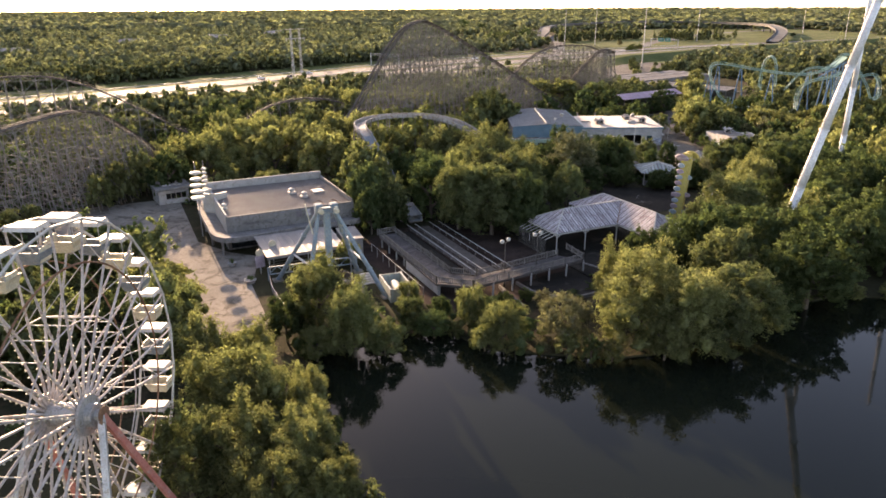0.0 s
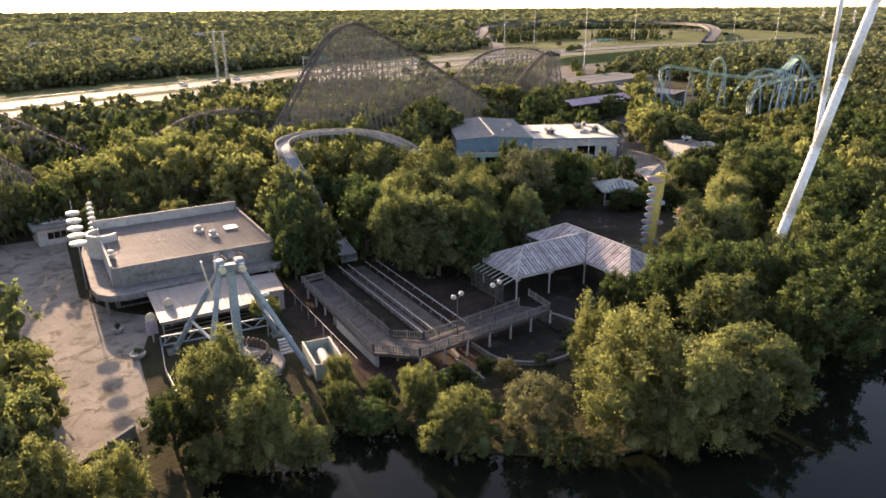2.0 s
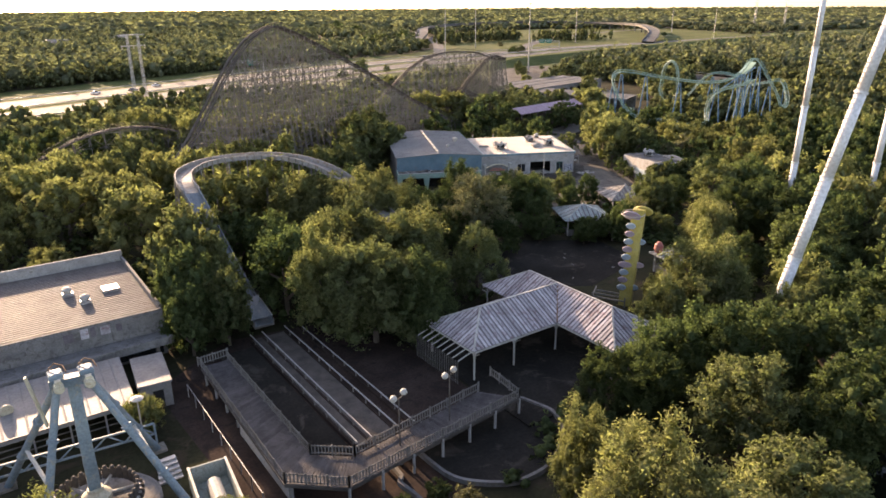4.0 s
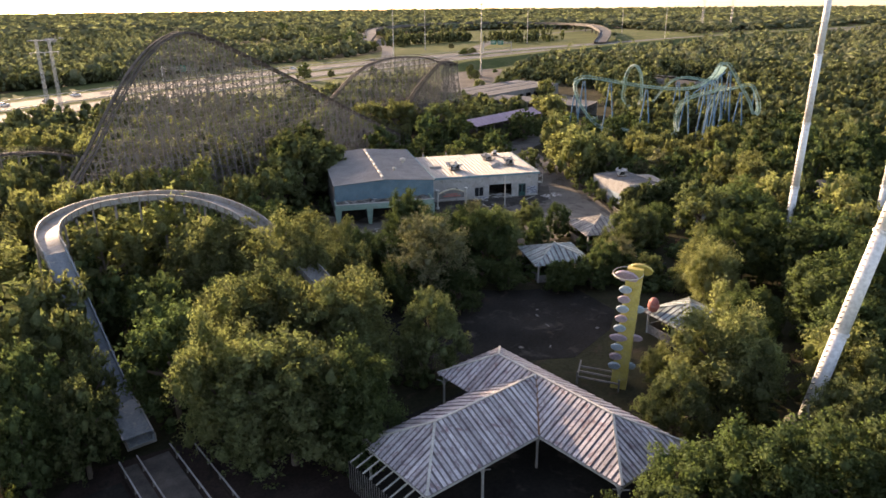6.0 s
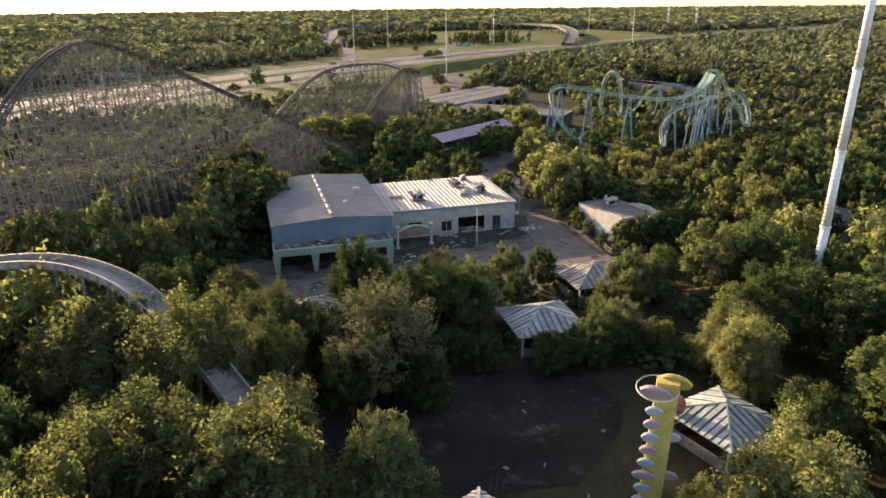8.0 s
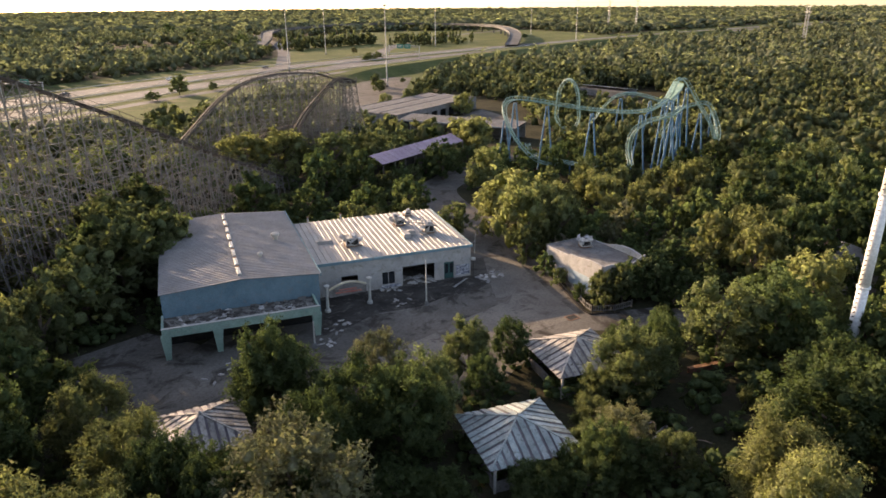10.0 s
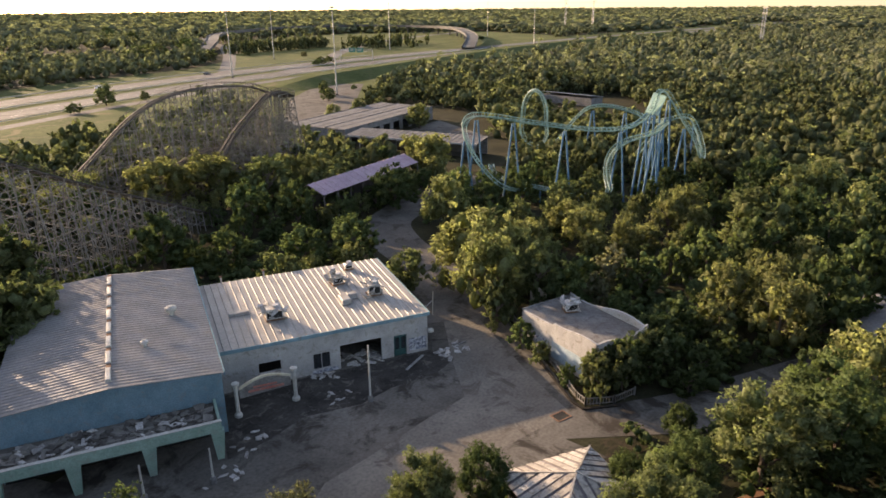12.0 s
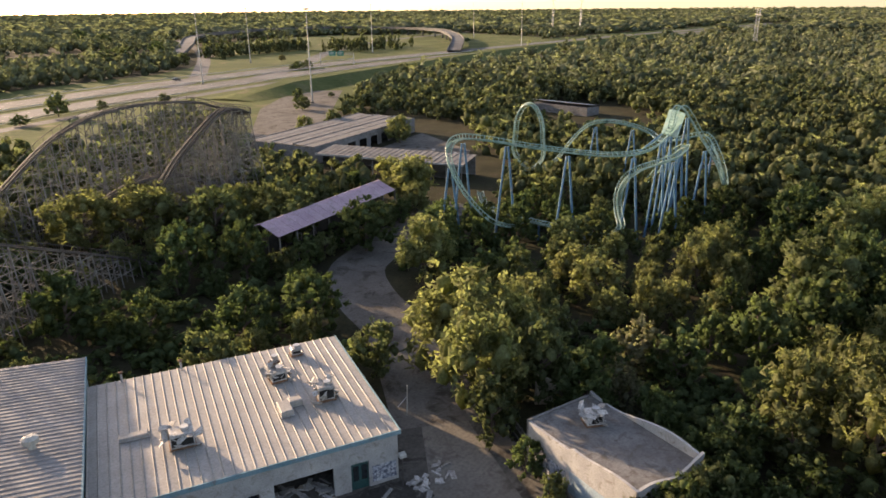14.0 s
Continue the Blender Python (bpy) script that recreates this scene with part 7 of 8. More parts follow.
pylon(93, 372, 27, 20)
pylon(1010, 640, 70, 10)
pylon(1055, 620, 70, 10)
pylon(780, 300, 34, 40)
for x, y, w in ((-180, 620, 30), (-120, 700, 26), (-60, 640, 22), (30, 760, 28), (120, 820, 24), (-260, 560, 26), (200, 900, 30)):
    t = thing("distant_house", "pale flat distant building among trees", "house", (x, y, 0), RB.uniform(-20, 40), "distant houses")
    part("wall", MB().box(-w / 2, w / 2, -6, 6, 0, 6), M["stucco"], t)
    part("roof", MB().add([(-w / 2 - .5, -6.5, 6.01), (w / 2 + .5, -6.5, 6.01), (w / 2 + .5, 6.5, 6.01), (-w / 2 - .5, 6.5, 6.01), (-w / 2 + 3, 0, 8.6), (w / 2 - 3, 0, 8.6)], [(0, 1, 5, 4), (1, 2, 5), (2, 3, 4, 5), (3, 0, 4), (3, 2, 1, 0)]), M["ridge_grey"], t)

# collapsed wire frame heap and a low red-brown wall in the scrub
hp = thing("wire_heap", "collapsed heap of bent rusty wire framing", "scrap heap", (122.0, 109.0, 0), 20)
for i in range(26):
    a, r = i * 2.39996, 0.5 + 0.09 * i
    p = Vector((r * math.cos(a), r * math.sin(a), RB.uniform(0.1, 0.9)))
    q = p + Vector((RB.uniform(-1.6, 1.6), RB.uniform(-1.6, 1.6), RB.uniform(-0.1, 0.9)))
    part("bent_rod", MB().pipe([p, (p + q) / 2 + Vector((0, 0, RB.uniform(0.1, 0.5))), q], 0.05, 5), M["wire"], hp)
part("tarp", MB().prism([(-1.4, -1.0), (1.2, -1.3), (1.7, 0.7), (-0.3, 1.2)], 0.02, 0.2), M["metal_grey"], hp, "crumpled grey sheet")
lw = thing("low_wall", "low red-brown planter wall half buried in leaves", "wall", (139.4, 111.2, 0), -28)
part("wall_course", MB().bevel_box(-4.2, 4.2, -0.25, 0.25, 0, 0.55, 0.05), M["brick"], lw)
part("cap", MB().bevel_box(-4.3, 4.3, -0.32, 0.32, 0.553, 0.66, 0.03), M["rusty"], lw)

# ---- trees ----

def ico_arrays(levels):
    bm = bmesh.new()
    bmesh.ops.create_icosphere(bm, subdivisions=levels, radius=1.0)
    v = np.array([p.co[:] for p in bm.verts])
    f = np.array([[q.index for q in p.verts] for p in bm.faces])
    bm.free()
    return v, f


TALL = 1.95                           # usual height of a tree over its crown's radius
ICO1 = ico_arrays(1)


def crown_arrays(rng, kind, n_leaf, leaf, lumps, core=0.56):
    """Points, faces and shading normals of a crown of unit radius about the trunk, from its base z = 0.22 to z = 1 of the tree's height."""
    # lumps: centre and radii, in a crown of radius 1 and height 1
    C, R = [], []
    size = 1.02 / math.sqrt(lumps) + 0.06
    for i in range(lumps):
        a = i * 2.39996 + rng.uniform(0, 0.9)
        q = (i + 0.5) / lumps
        h = 0.20 + 0.70 * q + rng.uniform(-0.08, 0.08)
        spread = (0.62 if kind != "tall" else 0.45) * math.sqrt(max(0.02, 1 - ((h - 0.42) / 0.62) ** 2)) * rng.uniform(0.55, 1.25)
        if i == lumps - 1:
            spread *= 0.3
        C.append((spread * math.cos(a), spread * math.sin(a), h))
        r = rng.uniform(0.8, 1.25) * size * (1.0 if h < 0.75 else 0.85)
        R.append((r, r * rng.uniform(0.85, 1.15), r * rng.uniform(0.52, 0.8) * (1.25 if kind == "willow" else 1.0)))
    C, R = np.array(C) * [1, 1, TALL], np.array(R) * [1, 1, TALL]
    V, Fc, N = [], [], []
    base = 0
    # inner foliage mass
    iv, jf = ICO1
    for c, r in zip(C, R):
        k = 1 + 0.24 * rng.standard_normal(len(iv))
        V.append(c + iv * r * core * k[:, None])
        N.append(iv)
        Fc.append(jf + base)
        base += len(iv)
    # twigs that carry the leaf sprays, over and beyond the lumps
    twigs = max(lumps, n_leaf // 16)
    pk = rng.choice(lumps, twigs, p=(R[:, 0] ** 2) / (R[:, 0] ** 2).sum())
    d = rng.standard_normal((twigs, 3))
    d /= np.linalg.norm(d, axis=1)[:, None]
    d[:, 2] = np.where(d[:, 2] < -0.5, -d[:, 2], d[:, 2])
    tip = C[pk] + d * R[pk] * (0.56 + 0.62 * rng.random(twigs))[:, None]
    fan = d / R[pk]
    fan /= np.linalg.norm(fan, axis=1)[:, None]
    along = fan + 0.6 * rng.standard_normal((twigs, 3)) + (np.array([0, 0, -0.8]) if kind == "willow" else np.array([0, 0, 0.45]))
    along /= np.linalg.norm(along, axis=1)[:, None]
    # leaves strewn round each twig
    pick = rng.integers(twigs, size=n_leaf)
    q = rng.uniform(-1.0, 0.75, n_leaf)[:, None]
    reach = (0.55 / math.sqrt(lumps)) if kind != "willow" else (0.75 / math.sqrt(lumps))
    P = tip[pick] + along[pick] * q * reach + rng.standard_normal((n_leaf, 3)) * reach * 0.36
    out = fan[pick]
    t = along[pick] * 0.8 + 0.7 * rng.standard_normal((n_leaf, 3))
    t /= np.linalg.norm(t, axis=1)[:, None]
    s = np.cross(t, out + 0.7 * rng.standard_normal((n_leaf, 3)))
    s /= np.linalg.norm(s, axis=1)[:, None]
    L = leaf * rng.uniform(0.75, 1.45, n_leaf)[:, None] * (1.25 if kind == "willow" else 1.0)
    W = leaf * rng.uniform(0.45, 0.7, n_leaf)[:, None] * (0.72 if kind == "willow" else 1.0)
    Q = np.stack([P - t * L * 0.35 - s * W * 0.8, P - t * L * 0.35 + s * W * 0.8, P + t * L * 0.8], 1).reshape(-1, 3)
    V.append(Q)
    nn = out + 0.35 * along[pick] + np.array([0, 0, 0.15]) + 0.33 * rng.standard_normal((n_leaf, 3))
    nn /= np.linalg.norm(nn, axis=1)[:, None]
    N.append(np.repeat(nn, 3, 0))
    Fc.append(base + 3 * np.arange(n_leaf)[:, None] + np.array([0, 1, 2]))
    return np.concatenate(V) * [1, 1, 1 / TALL], np.concatenate(Fc), np.concatenate(N)


def tri_mesh(name, V, Fc, N, material, stretch=(1, 1, 1)):
    me = bpy.data.meshes.new(name)
    me.vertices.add(len(V))
    me.vertices.foreach_set("co", np.asarray(V, np.float32).ravel())
    me.loops.add(3 * len(Fc))
    me.loops.foreach_set("vertex_index", np.asarray(Fc, np.int32).ravel())
    me.polygons.add(len(Fc))
    me.polygons.foreach_set("loop_start", np.arange(0, 3 * len(Fc), 3, dtype=np.int32))
    me.polygons.foreach_set("loop_total", np.full(len(Fc), 3, np.int32))
    me.update(calc_edges=True)
    me.materials.append(material)
    me.polygons.foreach_set("use_smooth", np.ones(len(Fc), bool))
    if N is not None:
        k = N * stretch
        k /= np.linalg.norm(k, axis=1)[:, None]
        me.normals_split_custom_set_from_vertices([tuple(x) for x in k.tolist()])
    return me


def trunk_mesh(rng, name):
    """Tapered trunk with limbs, in a tree of radius 1 and height 1 (scaled later)."""
    mb = MB()
    top = Vector((rng.uniform(-0.05, 0.05), rng.uniform(-0.05, 0.05), 0.55))
    mb.tube((0, 0, -0.05), top, 0.055, 0.03, 7)
    for i in range(5):
        a = i * 1.257 + rng.uniform(-0.3, 0.3)
        z = 0.18 + 0.07 * i
        p = Vector((0, 0, z))
        q = Vector((0.5 * math.cos(a), 0.5 * math.sin(a), z + rng.uniform(0.18, 0.3)))
        mb.tube(p, q, 0.028, 0.010, 5)
    return mb.mesh(name, M["bark"])


KINDS = {
    "w": ("leaf_willow", "willow", "willow_tree", "bushy yellow-green willow with drooping sprays", "willow tree"),
    "o": ("leaf_olive", "round", "broadleaf_tree", "rounded olive-green broadleaf tree", "tree"),
    "d": ("leaf_deep", "round", "shade_tree", "dense dark green broadleaf tree", "tree"),
    "s": ("leaf_dry", "round", "thin_tree", "sparse brownish olive tree with thin leaves", "tree"),
}
TREE_SETS = {}
for kd, (leafm, shape, nm, lb, cat) in KINDS.items():
    TREE_SETS[kd] = []
    for q in range(3):
        rng = np.random.default_rng(100 + 7 * q + ord(kd))
        thin = kd == "s"
        top = crown_arrays(rng, shape, 14000 if thin else 17000, 0.037, 46, 0.34 if thin else 0.5)
        hi = crown_arrays(rng, shape, 7500 if thin else 9000, 0.05, 40, 0.34 if thin else 0.48)
        lo = crown_arrays(rng, shape, 2250, 0.093, 27, 0.5)
        TREE_SETS[kd].append(tuple(tri_mesh("crown", *k, M[leafm], (1, 1, TALL)) for k in (top, hi, lo)) + (trunk_mesh(rng, "trunk"),))
TREE_RNG = random.Random(5)
PLACED = []


def tree(x, y, h, r, kd, near=True, z=0.0):
    d = min(math.hypot(x - a, y - b) for a, b in ((0, 0), (9, 17), (20, 34), (34, 51), (50, 69), (65, 84), (80, 97), (92, 106), (104, 115)))
    leafm, shape, nm, lb, cat = KINDS[kd]
    *crowns, tr = TREE_SETS[kd][TREE_RNG.randrange(3)]
    crown = crowns[0 if d < 31 and h > 3 else 1 if d < 43 else 2] if near else crowns[2]
    t = thing(nm, lb, cat, (x, y, z), TREE_RNG.uniform(0, 360), "park trees")
    a = r * TREE_RNG.uniform(0.95, 1.1)
    for name, me in (("trunk", tr), ("crown", crown)):
        ob = new(name, me)
        ob.parent = t
        ob.scale = (a, a, h)
    PLACED.append((x, y, r))
    return t


SHORE_TREES = [(21.6, 69.0, 8.3, 3.9, 'w'), (30.2, 72.6, 4.2, 2.3, 'o'), (37.1, 69.6, 5.3, 2.4, 'w'), (38.1, 63.6, 5.5, 3.4, 'w'), (44.7, 60.4, 6.3, 3.7, 's'), (52.2, 56.6, 9.1, 5.8, 'w'), (56.9, 53.9, 9.6, 5.9, 'w'), (64.7, 53.1, 9.1, 5.9, 'o'), (53.2, 52.7, 5.0, 3.4, 'w'), (59.8, 51.1, 5.7, 4.2, 'o'), (15.3, 75.7, 6.0, 3.3, 'd'), (17.3, 69.9, 4.0, 2.6, 'w'), (24.8, 67.8, 4.0, 2.6, 'o'), (31.8, 69.3, 3.3, 2.4, 'd'), (34.5, 73.1, 3.2, 1.8, 'd'), (24.0, 84.4, 3.3, 1.7, 'w'), (32.4, 78.5, 3.8, 2.1, 'w'), (30.4, 97.7, 4.0, 2.1, 'w')]
WEST_TREES = [(5.9, 59.0, 9.0, 4.7, 'w'), (9.1, 57.3, 8.0, 4.1, 'w'), (5.4, 50.5, 8.1, 4.2, 'w'), (9.1, 48.6, 6.9, 3.4, 'w'), (4.6, 69.3, 7.7, 3.8, 'w'), (1.5, 50.7, 8.4, 4.0, 'o'), (6.7, 44.3, 7.1, 3.7, 'w'), (4.4, 83.5, 7.0, 3.6, 'w'), (0.8, 116.1, 6.0, 3.0, 'd'), (10.7, 44.5, 5.0, 2.4, 'w'), (1.4, 89.0, 8.0, 6.2, 'w'), (-1.5, 107.8, 7.1, 3.7, 'd'), (3.9, 94.6, 5.4, 2.9, 'w'), (11.5, 51.6, 5.6, 3.1, 'w'), (12.0, 46.1, 4.5, 2.4, 'w'), (13.5, 59.0, 5.2, 2.6, 'w'), (11.8, 43.9, 3.8, 2.1, 'w'), (9.3, 66.7, 7.1, 3.7, 'w')]
BEHIND_ARCADE_TREES = [(42.0, 146.7, 11.9, 7.2, 'w'), (43.7, 126.9, 11.9, 7.2, 'o'), (59.0, 115.0, 12.5, 6.8, 'w'), (71.7, 126.9, 13.2, 7.2, 'w'), (67.4, 109.3, 12.5, 6.8, 'w'), (66.8, 134.6, 13.2, 7.2, 'w'), (63.3, 146.8, 13.2, 7.2, 'w'), (43.2, 111.2, 7.4, 3.6, 'd'), (56.2, 103.0, 11.2, 6.9, 'o'), (61.1, 97.9, 9.0, 4.5, 'd'), (52.4, 114.9, 11.9, 5.8, 'd'), (41.5, 161.0, 11.9, 6.9, 'w'), (53.9, 145.5, 12.5, 7.2, 'w'), (33.8, 163.5, 11.2, 7.0, 'w'), (29.9, 178.7, 10.6, 6.4, 'w'), (17.1, 167.5, 10.6, 6.5, 'w')]
FLUME_TREES = [(65.9, 135.9, 12.3, 7.2, 'w'), (70.7, 125.8, 13.0, 6.1, 'w'), (62.4, 115.2, 13.0, 7.2, 'o'), (66.1, 107.6, 12.3, 6.5, 'o'), (53.9, 106.4, 12.3, 5.5, 'w'), (57.8, 101.1, 12.3, 6.7, 'o'), (62.5, 98.0, 11.0, 4.8, 'd'), (59.5, 165.5, 11.7, 7.2, 'w'), (60.9, 153.8, 11.0, 6.9, 'w'), (48.7, 139.8, 11.4, 5.2, 'd'), (43.1, 110.8, 9.3, 3.7, 'o'), (88.8, 120.7, 12.3, 6.8, 's'), (95.0, 127.0, 9.5, 4.2, 'd'), (98.8, 139.9, 10.0, 4.4, 'd'), (102.7, 124.8, 9.8, 4.9, 'd'), (112.2, 109.9, 6.3, 3.2, 'd'), (84.4, 131.7, 8.9, 3.9, 'd'), (86.5, 127.0, 8.7, 3.8, 'd'), (91.1, 126.0, 9.4, 3.8, 's'), (89.5, 120.0, 8.3, 3.3, 'd'), (83.9, 120.1, 7.8, 3.5, 'd'), (60.8, 225.0, 13.0, 6.4, 'w'), (65.8, 220.5, 13.0, 5.8, 'w'), (70.2, 211.7, 13.0, 5.5, 'w'), (74.7, 203.8, 12.8, 5.3, 'w'), (79.8, 196.7, 13.0, 5.6, 'w'), (87.3, 196.3, 13.0, 5.7, 'w'), (97.2, 200.0, 11.1, 4.9, 'o'), (112.0, 199.7, 11.7, 7.2, 'd'), (89.8, 115.9, 5.9, 3.2, 'd')]
COURT_TREES = [(99.6, 138.5, 8.3, 4.6, 'd'), (108.5, 134.2, 7.7, 3.8, 's'), (101.1, 129.4, 9.0, 5.4, 'd'), (107.4, 127.1, 8.3, 4.6, 'o'), (118.3, 130.7, 6.7, 3.2, 'o'), (123.2, 128.7, 6.1, 2.4, 'd'), (126.6, 115.2, 8.1, 4.3, 'o'), (134.4, 116.0, 6.7, 3.1, 'd'), (140.7, 112.1, 9.6, 5.4, 'o'), (150.9, 107.0, 7.0, 3.6, 'd'), (130.7, 119.7, 5.4, 2.1, 'd'), (149.5, 129.2, 4.3, 2.5, 'd'), (152.4, 127.4, 4.8, 2.9, 'd'), (157.5, 127.7, 4.9, 2.8, 'd'), (162.0, 128.2, 5.7, 3.2, 'd'), (84.0, 146.5, 8.0, 4.4, 'w'), (115.1, 110.1, 6.4, 3.4, 's'), (115.8, 126.5, 5.3, 2.8, 'd'), (98.0, 120.5, 4.4, 2.9, 'd'), (100.3, 117.4, 4.4, 2.9, 'd'), (106.1, 112.0, 4.4, 2.9, 'd'), (109.6, 110.0, 4.4, 3.0, 'd'), (114.0, 108.5, 4.5, 3.1, 'd'), (117.8, 106.4, 4.1, 2.8, 'o')]
NORTH_TREES = [(111.0, 196.7, 11.9, 7.2, 'o'), (105.6, 194.5, 11.3, 7.2, 'o'), (108.9, 183.0, 10.8, 5.8, 'o'), (108.1, 182.8, 10.8, 6.9, 'o'), (99.4, 185.3, 10.2, 6.0, 'd'), (135.9, 201.0, 8.6, 4.9, 'd'), (141.5, 191.5, 7.0, 3.7, 'd'), (148.8, 182.9, 7.4, 4.1, 'd'), (156.7, 179.3, 7.9, 4.7, 'd'), (153.3, 165.0, 6.2, 3.3, 'o'), (160.8, 158.8, 10.8, 6.7, 'w'), (163.2, 153.5, 10.0, 5.2, 'w'), (178.0, 178.1, 10.0, 5.2, 'w'), (169.4, 218.7, 10.8, 7.2, 'o'), (163.0, 229.9, 10.2, 7.2, 'w'), (152.7, 232.7, 10.2, 7.2, 'w'), (210.2, 210.6, 9.7, 6.1, 'w'), (178.3, 209.2, 9.1, 6.0, 'o'), (182.6, 195.1, 9.1, 5.8, 'd'), (258.8, 256.2, 8.0, 5.5, 'w'), (249.4, 288.3, 6.3, 4.1, 'w'), (259.2, 285.8, 6.8, 4.8, 'o'), (278.4, 294.8, 5.2, 2.9, 'o'), (207.6, 207.2, 9.7, 4.9, 'w'), (191.8, 217.9, 8.5, 5.7, 'o'), (197.6, 213.6, 8.0, 4.8, 'd'), (183.6, 219.9, 8.5, 5.6, 'o'), (177.3, 221.9, 8.5, 5.5, 'w')]
EAST_TREES = [(93.6, 79.8, 10.2, 5.6, 'o'), (118.6, 97.9, 9.0, 4.7, 'w'), (126.9, 97.0, 10.2, 6.7, 'd'), (128.6, 91.1, 10.8, 7.2, 'd'), (135.1, 88.1, 10.8, 7.2, 'd'), (119.1, 82.4, 10.2, 6.7, 'd'), (98.9, 71.3, 5.7, 3.5, 'd'), (146.0, 107.8, 10.2, 6.0, 'd'), (193.0, 128.7, 11.9, 7.2, 'o'), (114.7, 95.0, 9.3, 4.4, 'w'), (154.6, 151.4, 11.5, 5.7, 'w'), (157.9, 150.1, 7.2, 3.3, 'w'), (170.5, 141.4, 6.9, 3.6, 's'), (165.6, 143.6, 6.5, 3.1, 'd'), (170.7, 137.0, 7.2, 3.8, 'd')]
ISLE_TREES = [(56.3, 65.7, 8.9, 3.2, 'w'), (56.3, 60.2, 10.5, 5.2, 'w'), (71.7, 61.8, 10.2, 5.5, 'o'), (82.4, 67.3, 10.2, 5.6, 'd'), (78.2, 70.1, 10.2, 5.5, 'd'), (75.3, 73.3, 8.5, 4.1, 'd'), (87.7, 62.6, 10.8, 6.5, 'd'), (80.0, 55.3, 10.8, 6.4, 'd'), (68.0, 74.1, 7.2, 3.3, 'd'), (74.1, 56.1, 8.6, 4.3, 'd'), (102.5, 64.7, 10.8, 7.2, 'd'), (115.1, 79.3, 10.2, 7.2, 'd')]
for rows in (SHORE_TREES, WEST_TREES, BEHIND_ARCADE_TREES, FLUME_TREES, COURT_TREES, NORTH_TREES, EAST_TREES, ISLE_TREES):
    for x, y, h, r, kd in rows:
        tree(x, y, h, r, kd)


def inside(x, y, poly):
    c, j = False, len(poly) - 1
    for i in range(len(poly)):
        (xi, yi), (xj, yj) = poly[i], poly[j]
        if (yi > y) != (yj > y) and x < (xj - xi) * (y - yi) / (yj - yi) + xi:
            c = not c
        j = i
    return c


def near_line(x, y, line, w):
    p = Vector((x, y))
    for i in range(len(line) - 1):
        a, b = Vector(line[i][:2]), Vector(line[i + 1][:2])
        d = b - a
        k = max(0.0, min(1.0, (p - a).dot(d) / max(d.length_squared, 1e-6)))
        if (a + d * k - p).length < w:
            return True
    return False


def shop_frame(u, v):
    return (119.8 + 0.899 * u + 0.438 * v, 161.2 - 0.438 * u + 0.899 * v)


for u, v, h, r in ((-24.5, 8, 12.5, 7.0), (-29, 2, 11, 6.5), (-24, 17, 12.5, 7.2), (-21, 25, 9, 5.5)):
    tree(*shop_frame(u, v), h, r, "o")
tree(93.6, 82.0, 11.6, 5.6, "w")
for x, h, r, kd in ((166.5, 4.6, 2.6, "o"), (171.5, 5.2, 3.0, "d"), (176, 4.4, 2.6, "o"), (181, 5.4, 3.0, "d"), (186.5, 4.6, 2.7, "w"), (192, 5.6, 3.0, "o"), (198, 5.0, 2.8, "d"), (204, 6.5, 3.4, "w")):
    tree(x, 196.6 + 0.155 * (x - 166), h, r, kd)
# bushes that crowd the small stucco building
for x, y, h, r, kd in ((144.7, 129.2, 4.6, 2.1, "o"), (147.6, 128.3, 4.8, 2.4, "o"), (150.6, 127.3, 4.4, 2.4, "d"), (154.2, 126.4, 5.2, 2.6, "d"), (157.6, 129.4, 5.4, 2.6, "d"), (145.0, 133.6, 2.4, 1.2, "d"), (146.9, 138.2, 2.8, 1.4, "o"), (148.6, 142.0, 3.8, 1.8, "d"), (151.6, 147.6, 6.0, 2.8, "o"), (159.6, 134.5, 5.6, 2.8, "d"), (161.5, 139.5, 6.0, 3.0, "s"), (118.4, 115.0, 3.6, 2.4, "w"), (104.5, 111.8, 3.4, 2.4, "d"), (123.0, 117.5, 3.9, 2.4, "w"), (127.0, 116.6, 4.0, 2.4, "w"), (130.6, 116.4, 4.1, 2.4, "o"), (106.4, 113.6, 3.9, 2.3, "d"), (110.6, 112.2, 4.0, 2.3, "d"), (114.6, 113.0, 3.8, 2.2, "o"), (151.0, 122.5, 3.2, 2.2, "d"), (155.5, 122.8, 4.0, 2.6, "d"), (160.0, 121.5, 4.2, 2.8, "d"), (164.5, 124.0, 5.0, 3.0, "o"), (94.0, 88.2, 4.2, 2.3, "w")):
    tree(x, y, h, r, kd)
for x, y, h, r in ((-4.4, 148, 7.2, 2.9), (-0.5, 151.5, 8.6, 3.4), (4.6, 156.5, 9.2, 3.8), (11.5, 160.5, 9.6, 4.8), (18.5, 162, 10.5, 5.2), (-15.5, 139, 5.0, 2.6), (-19, 133, 6.0, 3.0)):
    tree(x, y, h, r, "w")
